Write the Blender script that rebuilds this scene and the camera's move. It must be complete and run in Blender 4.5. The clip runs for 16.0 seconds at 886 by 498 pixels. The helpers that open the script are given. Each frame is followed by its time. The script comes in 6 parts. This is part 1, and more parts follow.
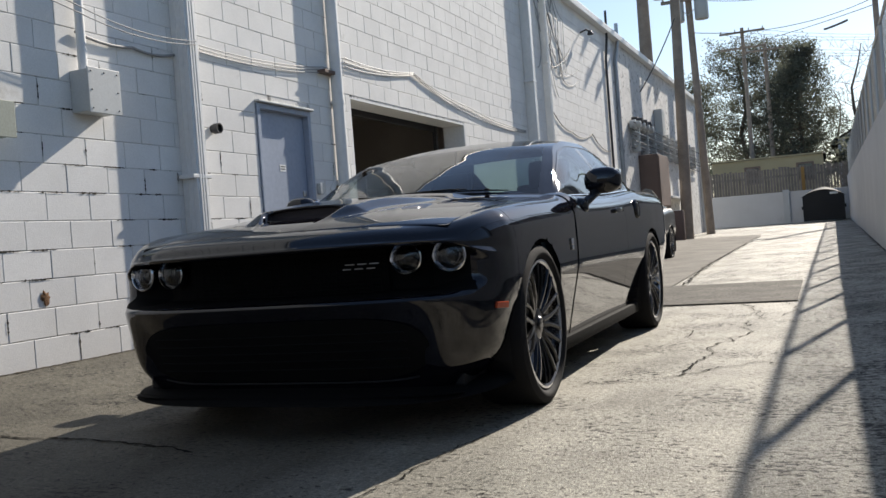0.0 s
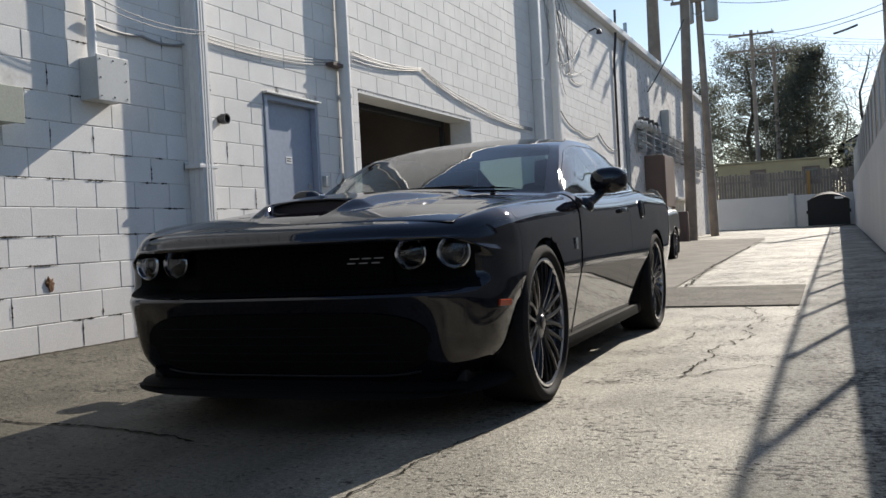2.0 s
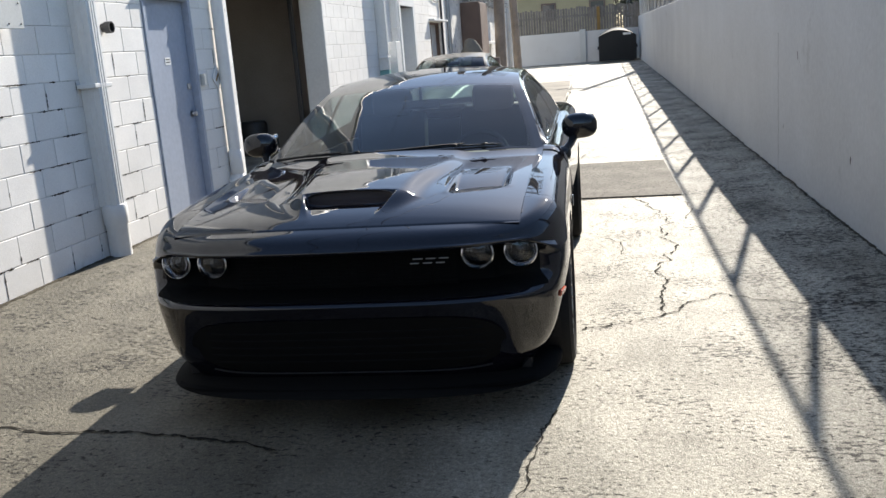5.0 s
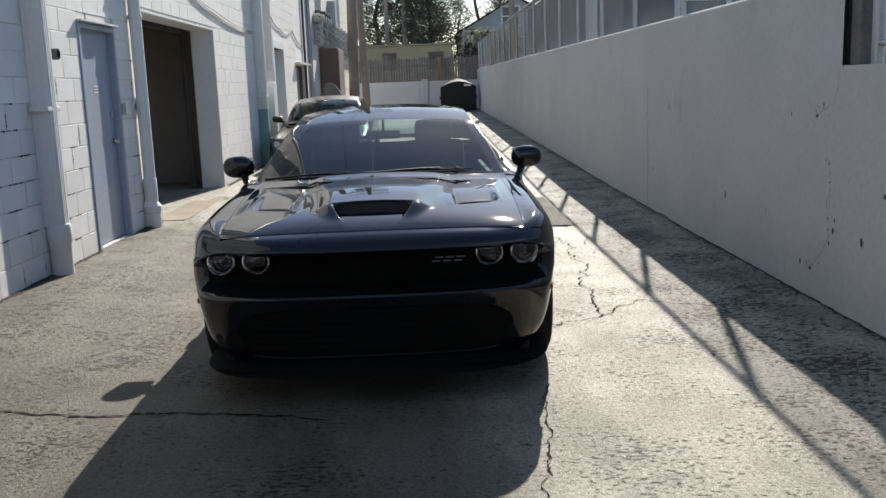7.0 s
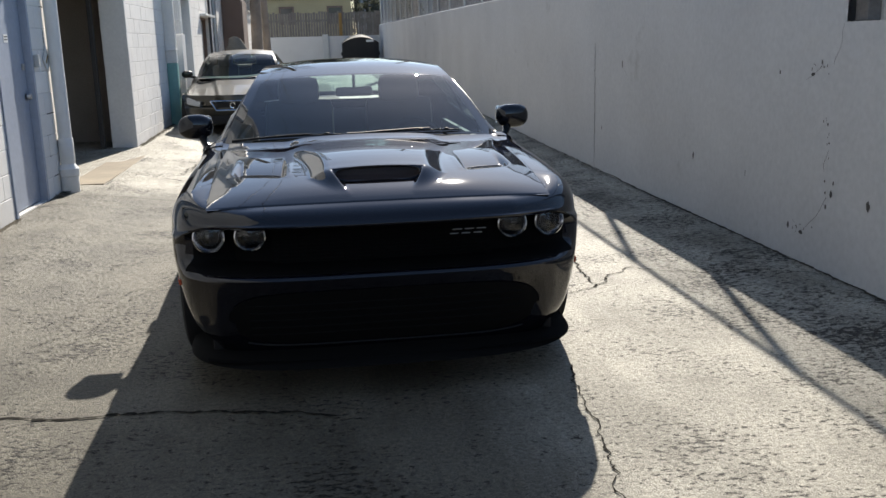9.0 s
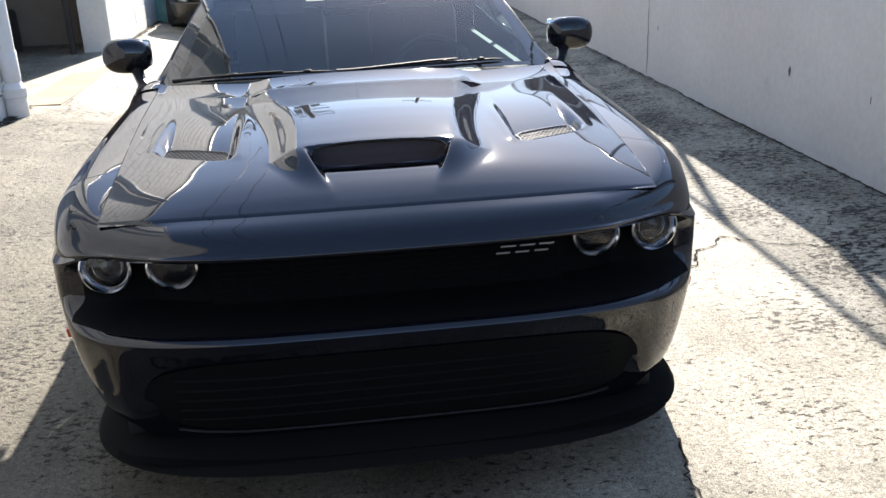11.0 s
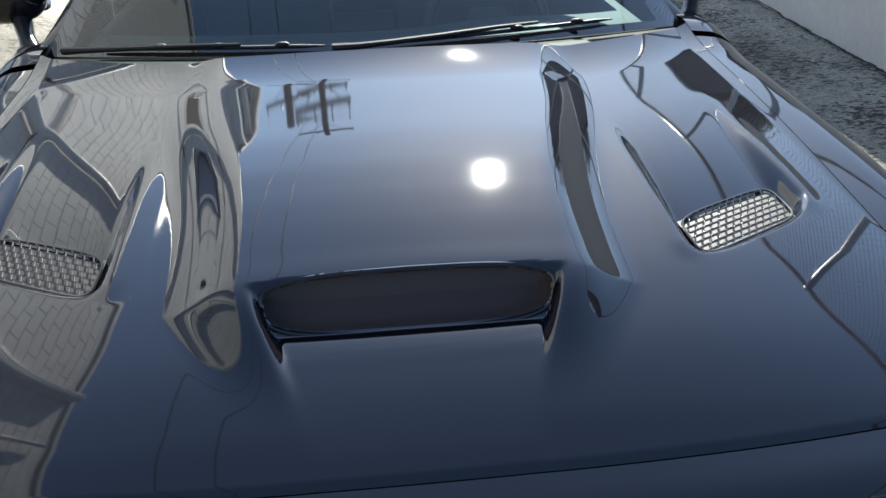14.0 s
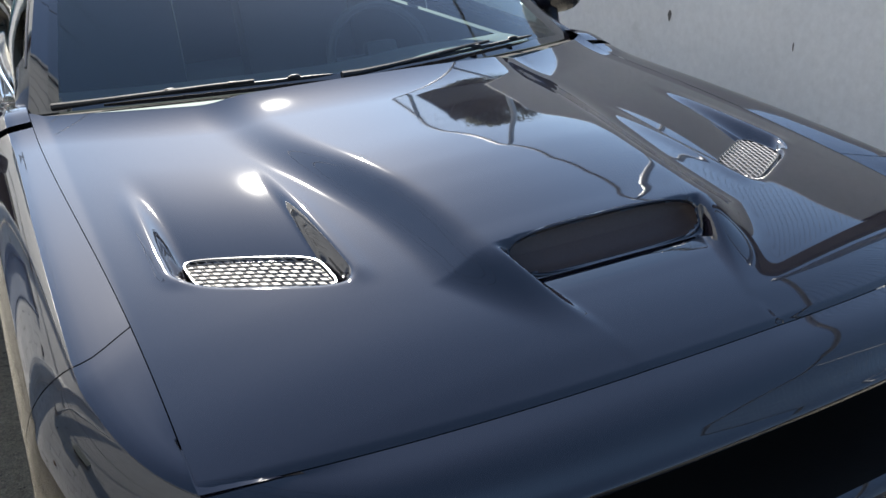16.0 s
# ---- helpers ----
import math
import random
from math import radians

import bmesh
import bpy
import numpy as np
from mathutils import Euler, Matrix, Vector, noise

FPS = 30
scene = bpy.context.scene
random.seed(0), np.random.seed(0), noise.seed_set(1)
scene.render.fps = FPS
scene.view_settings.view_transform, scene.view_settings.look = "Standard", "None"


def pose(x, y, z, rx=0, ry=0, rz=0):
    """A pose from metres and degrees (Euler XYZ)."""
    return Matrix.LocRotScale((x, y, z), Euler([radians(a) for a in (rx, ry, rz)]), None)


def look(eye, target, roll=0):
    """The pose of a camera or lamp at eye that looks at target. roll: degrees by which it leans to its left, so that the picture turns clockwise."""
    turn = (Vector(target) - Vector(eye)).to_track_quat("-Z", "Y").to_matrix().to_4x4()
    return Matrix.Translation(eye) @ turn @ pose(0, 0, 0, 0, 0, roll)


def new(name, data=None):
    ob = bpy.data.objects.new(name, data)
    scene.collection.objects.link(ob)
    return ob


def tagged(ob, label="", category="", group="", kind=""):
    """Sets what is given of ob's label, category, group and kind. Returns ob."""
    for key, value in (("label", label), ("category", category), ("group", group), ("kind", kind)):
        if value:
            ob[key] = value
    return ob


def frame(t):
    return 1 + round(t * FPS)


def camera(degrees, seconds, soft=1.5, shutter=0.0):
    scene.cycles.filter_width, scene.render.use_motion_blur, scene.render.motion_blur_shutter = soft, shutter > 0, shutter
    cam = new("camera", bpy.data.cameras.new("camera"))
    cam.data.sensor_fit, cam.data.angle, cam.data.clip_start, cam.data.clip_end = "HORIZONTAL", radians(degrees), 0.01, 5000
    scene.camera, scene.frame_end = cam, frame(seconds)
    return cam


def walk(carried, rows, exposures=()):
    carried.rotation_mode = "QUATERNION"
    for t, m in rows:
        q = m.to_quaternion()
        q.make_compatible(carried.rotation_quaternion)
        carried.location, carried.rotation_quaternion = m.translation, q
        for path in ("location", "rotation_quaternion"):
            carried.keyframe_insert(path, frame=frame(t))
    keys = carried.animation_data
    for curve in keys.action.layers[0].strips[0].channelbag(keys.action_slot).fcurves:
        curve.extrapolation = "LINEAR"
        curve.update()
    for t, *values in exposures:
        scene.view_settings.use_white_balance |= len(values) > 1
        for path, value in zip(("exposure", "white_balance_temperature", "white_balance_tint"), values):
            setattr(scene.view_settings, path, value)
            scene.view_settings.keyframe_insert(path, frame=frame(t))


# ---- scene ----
cam = camera(51.9, 16.0)
PATH = [
    (0, (0.207, -0.467, 0.771), (-0.583, 1.37, 0.753), -4.4),
    (0.5, (0.211, -0.465, 0.773), (-0.57, 1.376, 0.751), -3.9),
    (1, (0.209, -0.47, 0.774), (-0.582, 1.366, 0.754), -3.5),
    (1.5, (0.208, -0.478, 0.777), (-0.578, 1.361, 0.758), -3.2),
    (2, (0.206, -0.48, 0.776), (-0.591, 1.354, 0.748), -3.0),
    (2.5, (0.184, -0.464, 0.799), (-0.611, 1.369, 0.717), -2.7),
    (3, (0.148, -0.477, 1.097), (-0.618, 1.355, 0.858), -2.4),
    (3.5, (0.093, -0.569, 1.487), (-0.634, 1.255, 1.106), -3.1),
    (4, (-0.093, -0.677, 1.583), (-0.765, 1.152, 1.132), -4.1),
    (4.5, (-0.436, -0.684, 1.573), (-1.002, 1.178, 1.113), -4.3),
    (5, (-0.827, -0.823, 1.552), (-1.189, 1.097, 1.123), -4.5),
    (5.2, (-0.942, -0.926, 1.554), (-1.233, 1.011, 1.147), -4.4),
    (7.3, (-1.701, -1.737, 1.539), (-1.658, 0.232, 1.188), -1.7),
    (7.5, (-1.735, -1.763, 1.548), (-1.674, 0.204, 1.193), -1.5),
    (8, (-1.94, -1.708, 1.537), (-1.787, 0.254, 1.182), -1.7),
    (8.5, (-2.127, -1.521, 1.525), (-1.887, 0.426, 1.135), -2.0),
    (9, (-2.2, -1.15, 1.529), (-1.951, 0.783, 1.082), -1.4),
    (9.2, (-2.219, -1.004, 1.532), (-1.961, 0.921, 1.057), -1.1),
    (11.3, (-2.002, 0.691, 1.57), (-1.822, 2.558, 0.877), -2.6),
    (11.5, (-1.964, 0.834, 1.56), (-1.817, 2.704, 0.867), -2.2),
    (12, (-1.897, 1.16, 1.549), (-1.8, 3.018, 0.816), -1.1),
    (12.5, (-1.945, 1.455, 1.551), (-1.856, 3.289, 0.759), -1.4),
    (13, (-1.918, 1.693, 1.543), (-1.884, 3.507, 0.702), -1.3),
    (13.5, (-1.854, 1.899, 1.548), (-1.871, 3.684, 0.647), -1.4),
    (14, (-1.996, 1.982, 1.549), (-1.85, 3.753, 0.632), -1.5),
    (14.5, (-2.189, 2.015, 1.549), (-1.815, 3.764, 0.654), -1.4),
    (15, (-2.362, 1.919, 1.538), (-1.848, 3.642, 0.663), -1.3),
    (15.5, (-2.586, 1.871, 1.557), (-1.965, 3.571, 0.708), -1.7),
    (16, (-2.841, 1.89, 1.568), (-2.029, 3.516, 0.735), -1.6),
]
walk(cam, [(t, look(eye, target, roll)) for t, eye, target, roll in PATH], exposures=((0.0, 0.52, 7000, 11), (2.0, 0.45, 7000, 11), (3.0, 0.66, 7000, 11), (3.5, 0.94, 6950, 11), (4.0, 1.05, 6950, 10), (5.0, 1.2, 6950, 10), (7.5, 0.64, 6950, 10), (9.0, 0.84, 6950, 10), (11.3, 1.95, 6950, 12), (12.5, 2.15, 7050, 10), (13.5, 1.72, 6600, 5), (15.0, 1.80, 6750, 8), (16.0, 1.95, 6800, 9)))

# ---- daylight ----
SUN_WAY = Vector((0.325, 1.58, 1.0)).normalized()
world = bpy.data.worlds.new("sky")
scene.world = world
world.use_nodes = True
sky = world.node_tree.nodes.new("ShaderNodeTexSky")
sky.sky_type, sky.sun_disc = "NISHITA", False
sky.sun_elevation = math.asin(SUN_WAY.z)
sky.sun_rotation = math.atan2(SUN_WAY.x, SUN_WAY.y)
sky.air_density, sky.dust_density, sky.ozone_density = 1.0, 0.32, 3.2
back = world.node_tree.nodes["Background"]
back.inputs["Strength"].default_value = 0.104
world.node_tree.links.new(sky.outputs["Color"], back.inputs["Color"])
sun_data = bpy.data.lights.new("sun", "SUN")
sun_data.energy, sun_data.angle, sun_data.color = 5.0, radians(0.53), (1.0, 0.965, 0.91)
sun = new("sun", sun_data)
sun.matrix_world = look(SUN_WAY * 50, (0, 0, 0))


# ---- materials ----
def surface(name, colour, rough=0.7, metal=0.0, fine=60.0, coarse=1.5, vary=0.18, bump=0.15, coat=0.0, stain=None, stain_scale=0.6, stain_at=0.6, piece=0.0, spec=0.5, bump_size=0.004, speck=None, speck_scale=40.0, speck_at=0.62):
    """A surface with grain and broad stains at real-world size; piece varies it from object to object."""
    m = bpy.data.materials.new(name)
    m.use_nodes = True
    nt = m.node_tree
    n, l = nt.nodes, nt.links
    p = n["Principled BSDF"]
    at = n.new("ShaderNodeNewGeometry")
    g = n.new("ShaderNodeTexNoise")
    g.inputs["Scale"].default_value, g.inputs["Detail"].default_value = fine, 6
    c = n.new("ShaderNodeTexNoise")
    c.inputs["Scale"].default_value, c.inputs["Detail"].default_value = coarse, 5
    for t in (g, c):
        l.new(at.outputs["Position"], t.inputs["Vector"])
    mix = n.new("ShaderNodeMath")
    mix.operation = "ADD"
    l.new(g.outputs["Fac"], mix.inputs[0])
    l.new(c.outputs["Fac"], mix.inputs[1])
    ramp = n.new("ShaderNodeMapRange")
    ramp.inputs["From Min"].default_value, ramp.inputs["From Max"].default_value = 0.65, 1.35
    ramp.inputs["To Min"].default_value, ramp.inputs["To Max"].default_value = 1 - vary, 1 + vary
    l.new(mix.outputs[0], ramp.inputs["Value"])
    level = ramp.outputs["Result"]
    if piece:
        info = n.new("ShaderNodeObjectInfo")
        pr = n.new("ShaderNodeMapRange")
        pr.inputs["To Min"].default_value, pr.inputs["To Max"].default_value = 1 - piece, 1 + piece
        l.new(info.outputs["Random"], pr.inputs["Value"])
        mul = n.new("ShaderNodeMath")
        mul.operation = "MULTIPLY"
        l.new(level, mul.inputs[0])
        l.new(pr.outputs["Result"], mul.inputs[1])
        level = mul.outputs[0]
    shade = n.new("ShaderNodeMix")
    shade.data_type, shade.blend_type = "RGBA", "MULTIPLY"
    shade.inputs["Factor"].default_value = 1.0
    shade.inputs["A"].default_value = (*colour, 1)
    l.new(level, shade.inputs["B"])
    out = shade.outputs["Result"]
    if stain:
        s = n.new("ShaderNodeTexNoise")
        s.inputs["Scale"].default_value, s.inputs["Detail"].default_value, s.inputs["Roughness"].default_value = stain_scale, 8, 0.7
        l.new(at.outputs["Position"], s.inputs["Vector"])
        edge = n.new("ShaderNodeMapRange")
        edge.inputs["From Min"].default_value, edge.inputs["From Max"].default_value = stain_at, stain_at + 0.12
        l.new(s.outputs["Fac"], edge.inputs["Value"])
        over = n.new("ShaderNodeMix")
        over.data_type = "RGBA"
        l.new(edge.outputs["Result"], over.inputs["Factor"])
        l.new(out, over.inputs["A"])
        over.inputs["B"].default_value = (*stain, 1)
        out = over.outputs["Result"]
    if speck:
        d = n.new("ShaderNodeTexNoise")
        d.inputs["Scale"].default_value, d.inputs["Detail"].default_value = speck_scale, 3
        l.new(at.outputs["Position"], d.inputs["Vector"])
        cut = n.new("ShaderNodeMapRange")
        cut.inputs["From Min"].default_value, cut.inputs["From Max"].default_value = speck_at, speck_at + 0.05
        l.new(d.outputs["Fac"], cut.inputs["Value"])
        pits = n.new("ShaderNodeMix")
        pits.data_type = "RGBA"
        l.new(cut.outputs["Result"], pits.inputs["Factor"])
        l.new(out, pits.inputs["A"])
        pits.inputs["B"].default_value = (*speck, 1)
        out = pits.outputs["Result"]
    l.new(out, p.inputs["Base Color"])
    p.inputs["Roughness"].default_value, p.inputs["Metallic"].default_value = rough, metal
    p.inputs["Specular IOR Level"].default_value = spec
    p.inputs["Coat Weight"].default_value, p.inputs["Coat Roughness"].default_value = coat, 0.033
    p.inputs["Coat IOR"].default_value = 1.57
    if bump:
        b = n.new("ShaderNodeBump")
        b.inputs["Strength"].default_value, b.inputs["Distance"].default_value = bump, bump_size
        l.new(g.outputs["Fac"], b.inputs["Height"])
        l.new(b.outputs["Normal"], p.inputs["Normal"])
    return m


def glass(name, tint, rough=0.0, low=0.06):
    """A thin pane: tinted to look through, glossy at its face, more so at a slant."""
    m = bpy.data.materials.new(name)
    m.use_nodes = True
    n, l = m.node_tree.nodes, m.node_tree.links
    n.remove(n["Principled BSDF"])
    clear, gloss, mix, slant = n.new("ShaderNodeBsdfTransparent"), n.new("ShaderNodeBsdfGlossy"), n.new("ShaderNodeMixShader"), n.new("ShaderNodeLayerWeight")
    clear.inputs["Color"].default_value = (*tint, 1)
    gloss.inputs["Roughness"].default_value = rough
    slant.inputs["Blend"].default_value = 0.5
    rise, span = n.new("ShaderNodeMath"), n.new("ShaderNodeMath")
    rise.operation, rise.inputs[1].default_value = "POWER", 5.0
    span.operation, span.inputs[1].default_value, span.inputs[2].default_value = "MULTIPLY_ADD", 1 - low, low
    l.new(slant.outputs["Facing"], rise.inputs[0])
    l.new(rise.outputs[0], span.inputs[0])
    l.new(span.outputs[0], mix.inputs[0])
    l.new(clear.outputs[0], mix.inputs[1])
    l.new(gloss.outputs[0], mix.inputs[2])
    l.new(mix.outputs[0], n["Material Output"].inputs["Surface"])
    return m


def concrete(name, pale, dull, pit):
    """Worn concrete: broad blotches, bright grit and clustered dark pits, denser by the stucco wall, partly to deepen
    its shade.
    """
    m = bpy.data.materials.new(name)
    m.use_nodes = True
    n, l = m.node_tree.nodes, m.node_tree.links
    p = n["Principled BSDF"]
    at = n.new("ShaderNodeNewGeometry")

    def tex(scale, detail, rough=0.5, stretch=None):
        t = n.new("ShaderNodeTexNoise")
        t.inputs["Scale"].default_value, t.inputs["Detail"].default_value, t.inputs["Roughness"].default_value = scale, detail, rough
        if stretch:
            mp = n.new("ShaderNodeMapping")
            mp.inputs["Scale"].default_value = stretch
            l.new(at.outputs["Position"], mp.inputs["Vector"])
            l.new(mp.outputs[0], t.inputs["Vector"])
        else:
            l.new(at.outputs["Position"], t.inputs["Vector"])
        return t.outputs["Fac"]

    def span(value, a, b, lo=0.0, hi=1.0):
        r = n.new("ShaderNodeMapRange")
        for key, v in (("From Min", a), ("From Max", b), ("To Min", lo), ("To Max", hi)):
            r.inputs[key].default_value = v
        l.new(value, r.inputs["Value"])
        return r.outputs["Result"]

    def maths(kind, a, b):
        k = n.new("ShaderNodeMath")
        k.operation = kind
        for i, v in enumerate((a, b)):
            if isinstance(v, float):
                k.inputs[i].default_value = v
            else:
                l.new(v, k.inputs[i])
        return k.outputs[0]

    def blend(fac, a, b, kind="MIX"):
        k = n.new("ShaderNodeMix")
        k.data_type, k.blend_type = "RGBA", kind
        if isinstance(fac, float):
            k.inputs["Factor"].default_value = fac
        else:
            l.new(fac, k.inputs["Factor"])
        for key, v in (("A", a), ("B", b)):
            if isinstance(v, tuple):
                k.inputs[key].default_value = (*v, 1)
            else:
                l.new(v, k.inputs[key])
        return k.outputs["Result"]

    xyz = n.new("ShaderNodeSeparateXYZ")
    l.new(at.outputs["Position"], xyz.inputs[0])
    blotch, grain, grit = tex(1.1, 7, 0.62), tex(48, 7, 0.75), tex(170, 2)
    streak = tex(2.2, 6, 0.65, (1.0, 0.35, 1.0))
    colour = blend(span(maths("ADD", blotch, streak), 0.86, 1.16), pale, dull)
    colour = blend(1.0, colour, span(grain, 0.34, 0.68, 0.52, 1.46), "MULTIPLY")
    colour = blend(1.0, colour, span(grit, 0.3, 0.7, 0.60, 1.42), "MULTIPLY")
    holes = maths("ADD", tex(40, 8, 0.70, (0.6, 1.0, 1.0)), maths("MULTIPLY", maths("SUBTRACT", tex(1.9, 6), 0.5), 0.40))
    # more pits by the stucco wall: real wear, thickened to paint in the wall's shade
    holes = maths("ADD", holes, span(xyz.outputs["X"], -0.3, 0.5, 0.0, 0.060))
    mask = span(holes, 0.582, 0.604)
    colour = blend(maths("MULTIPLY", mask, 0.95), colour, pit)
    l.new(colour, p.inputs["Base Color"])
    p.inputs["Roughness"].default_value = 0.60
    p.inputs["Specular IOR Level"].default_value = 0.22
    b = n.new("ShaderNodeBump")
    b.inputs["Strength"].default_value, b.inputs["Distance"].default_value = 1.0, 0.012
    l.new(maths("SUBTRACT", maths("ADD", grain, maths("MULTIPLY", grit, 0.35)), maths("MULTIPLY", mask, 0.5)), b.inputs["Height"])
    l.new(b.outputs["Normal"], p.inputs["Normal"])
    return m


def foliage(name, colour):
    """Needles that let some light through."""
    m = surface(name, colour, 0.7, fine=8, coarse=0.7, vary=0.45, bump=0.0)
    n, l = m.node_tree.nodes, m.node_tree.links
    p = n["Principled BSDF"]
    thin, mix = n.new("ShaderNodeBsdfTranslucent"), n.new("ShaderNodeMixShader")
    l.new(p.inputs["Base Color"].links[0].from_socket, thin.inputs["Color"])
    mix.inputs[0].default_value = 0.65
    l.new(p.outputs[0], mix.inputs[1])
    l.new(thin.outputs[0], mix.inputs[2])
    l.new(mix.outputs[0], n["Material Output"].inputs["Surface"])
    return m


M_BLOCK = surface("painted_block", (0.77, 0.755, 0.73), 0.75, fine=110, coarse=2.2, vary=0.10, bump=0.28, piece=0.05, spec=0.25, stain=(0.52, 0.49, 0.44), stain_scale=1.3, stain_at=0.66)
M_JOINT = surface("painted_joint", (0.66, 0.645, 0.62), 0.85, fine=30, coarse=3, vary=0.18, bump=0.4, stain=(0.05, 0.046, 0.040), stain_scale=6.0, stain_at=0.545)
M_WALLPAINT = surface("white_wall_paint", (0.68, 0.69, 0.69), 0.7, fine=30, coarse=1.0, vary=0.08, bump=0.25, stain=(0.50, 0.50, 0.48), stain_scale=0.9, stain_at=0.66)
M_STUCCO = surface("white_stucco", (0.575, 0.57, 0.56), 0.8, fine=26, coarse=0.9, vary=0.09, bump=0.5, stain=(0.43, 0.42, 0.40), stain_scale=1.1, stain_at=0.60)
M_SPALL = surface("spalled_patch", (0.10, 0.09, 0.08), 0.95, bump=0.5)
M_CONC = concrete("worn_concrete", (0.416, 0.389, 0.324), (0.250, 0.233, 0.190), (0.034, 0.030, 0.025))
M_PATCH = surface("asphalt_patch", (0.128, 0.118, 0.101), 0.85, fine=45, coarse=2.5, vary=0.42, bump=1.0, spec=0.12, bump_size=0.008, stain=(0.20, 0.185, 0.158), stain_scale=1.6, stain_at=0.58, speck=(0.045, 0.042, 0.037), speck_scale=38, speck_at=0.58)
M_LANE = surface("old_asphalt", (0.185, 0.170, 0.145), 0.8, spec=0.12, fine=48, coarse=1.4, vary=0.36, bump=0.9, stain=(0.29, 0.27, 0.24), stain_scale=1.2, stain_at=0.60, bump_size=0.008, speck=(0.07, 0.065, 0.06), speck_scale=30, speck_at=0.66)
M_CRACK = surface("crack_filler", (0.022, 0.020, 0.017), 0.95, bump=0.0, spec=0.05)
M_PIPE = surface("white_pipe_paint", (0.70, 0.70, 0.69), 0.45, fine=20, coarse=1.5, vary=0.06, bump=0.1, stain=(0.45, 0.43, 0.40), stain_scale=2.5, stain_at=0.68)
M_APRON = surface("tan_threshold_concrete", (0.24, 0.195, 0.135), 0.85, fine=60, coarse=3, vary=0.3, bump=0.6)
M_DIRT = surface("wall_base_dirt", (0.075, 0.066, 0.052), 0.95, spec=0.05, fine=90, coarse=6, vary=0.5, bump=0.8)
M_TEAL = surface("teal_paint", (0.16, 0.34, 0.32), 0.5, vary=0.15, bump=0.1)
M_DOOR = surface("grey_blue_door_paint", (0.30, 0.345, 0.43), 0.45, fine=20, coarse=1.2, vary=0.10, bump=0.08)
M_DOORB = surface("grey_door_paint", (0.42, 0.43, 0.44), 0.5, vary=0.12, bump=0.1)
M_GREYBOX = surface("grey_enamel", (0.50, 0.51, 0.50), 0.45, vary=0.10, bump=0.08)
M_STEEL = surface("galvanised_steel", (0.42, 0.43, 0.44), 0.40, metal=0.85, vary=0.15, bump=0.05)
M_BLACKMETAL = surface("black_metal", (0.03, 0.03, 0.032), 0.5, vary=0.2, bump=0.1)
M_DARK = surface("dark_room_paint", (0.30, 0.27, 0.24), 0.9, vary=0.25, bump=0.2)
M_WOODPOLE = surface("weathered_pole_wood", (0.30, 0.245, 0.20), 0.85, fine=50, coarse=3, vary=0.30, bump=0.6)
M_FENCEWOOD = surface("grey_fence_wood", (0.17, 0.155, 0.14), 0.9, fine=40, coarse=4, vary=0.30, bump=0.5, piece=0.2)
M_BROWN = surface("rusty_brown_paint", (0.15, 0.10, 0.08), 0.7, vary=0.3, bump=0.2)
M_WIRE = surface("cable_sheath", (0.05, 0.05, 0.05), 0.6, vary=0.2, bump=0.0)
M_WIREW = surface("painted_cable", (0.27, 0.27, 0.27), 0.6, vary=0.15, bump=0.0)
M_TANHOUSE = surface("tan_siding", (0.42, 0.36, 0.22), 0.8, fine=20, coarse=1, vary=0.12, bump=0.1)
M_GREYHOUSE = surface("grey_siding", (0.42, 0.43, 0.45), 0.8, fine=20, coarse=1, vary=0.12, bump=0.1)
M_BLUEHOUSE = surface("blue_grey_siding", (0.13, 0.155, 0.21), 0.8, fine=16, coarse=1, vary=0.14, bump=0.15)
M_ROOF = surface("roof_shingle", (0.06, 0.057, 0.054), 0.9, spec=0.1, fine=30, coarse=2, vary=0.25, bump=0.4)
M_WINDOW = surface("dark_window", (0.05, 0.055, 0.06), 0.08, vary=0.1, bump=0.0)
M_LEAF = foliage("conifer_needles", (0.130, 0.140, 0.110))
M_BARK = surface("bark", (0.13, 0.10, 0.08), 0.9, fine=30, coarse=3, vary=0.3, bump=0.6)
M_YELLOW = surface("yellow_post_paint", (0.26, 0.15, 0.04), 0.7, vary=0.15, bump=0.1)
M_BIN = surface("black_dumpster_paint", (0.016, 0.017, 0.018), 0.8, vary=0.25, bump=0.15)
M_SIGN = surface("printed_white", (0.75, 0.75, 0.74), 0.5, vary=0.04, bump=0.0)
M_RUST = surface("rust_stain", (0.16, 0.075, 0.03), 0.9, fine=80, coarse=20, vary=0.5, bump=0.4)
# cars
M_PAINT = surface("dark_blue_metallic_paint", (0.0054, 0.0050, 0.0076), 0.24, metal=0.0, fine=900, coarse=2, vary=0.06, bump=0.0, coat=1.0, spec=0.0)
M_PAINT2 = surface("black_olive_car_paint", (0.042, 0.038, 0.029), 0.36, metal=0.6, fine=900, coarse=2, vary=0.06, bump=0.0, coat=0.5, spec=0.3)
M_GLOSSBLACK = surface("gloss_black_trim", (0.012, 0.012, 0.013), 0.18, vary=0.1, bump=0.0)
M_FRIT = surface("black_glass_edge", (0.006, 0.006, 0.007), 0.03, vary=0.1, bump=0.0)
M_PLASTIC = surface("black_plastic", (0.010, 0.010, 0.011), 0.55, fine=200, vary=0.15, bump=0.1, spec=0.25)
M_DUCT = surface("scoop_duct_plastic", (0.040, 0.029, 0.027), 0.5, fine=200, vary=0.15, bump=0.1, spec=0.3)
M_GRILLE = surface("black_grille_plastic", (0.006, 0.006, 0.006), 0.7, fine=200, vary=0.15, bump=0.1, spec=0.05)
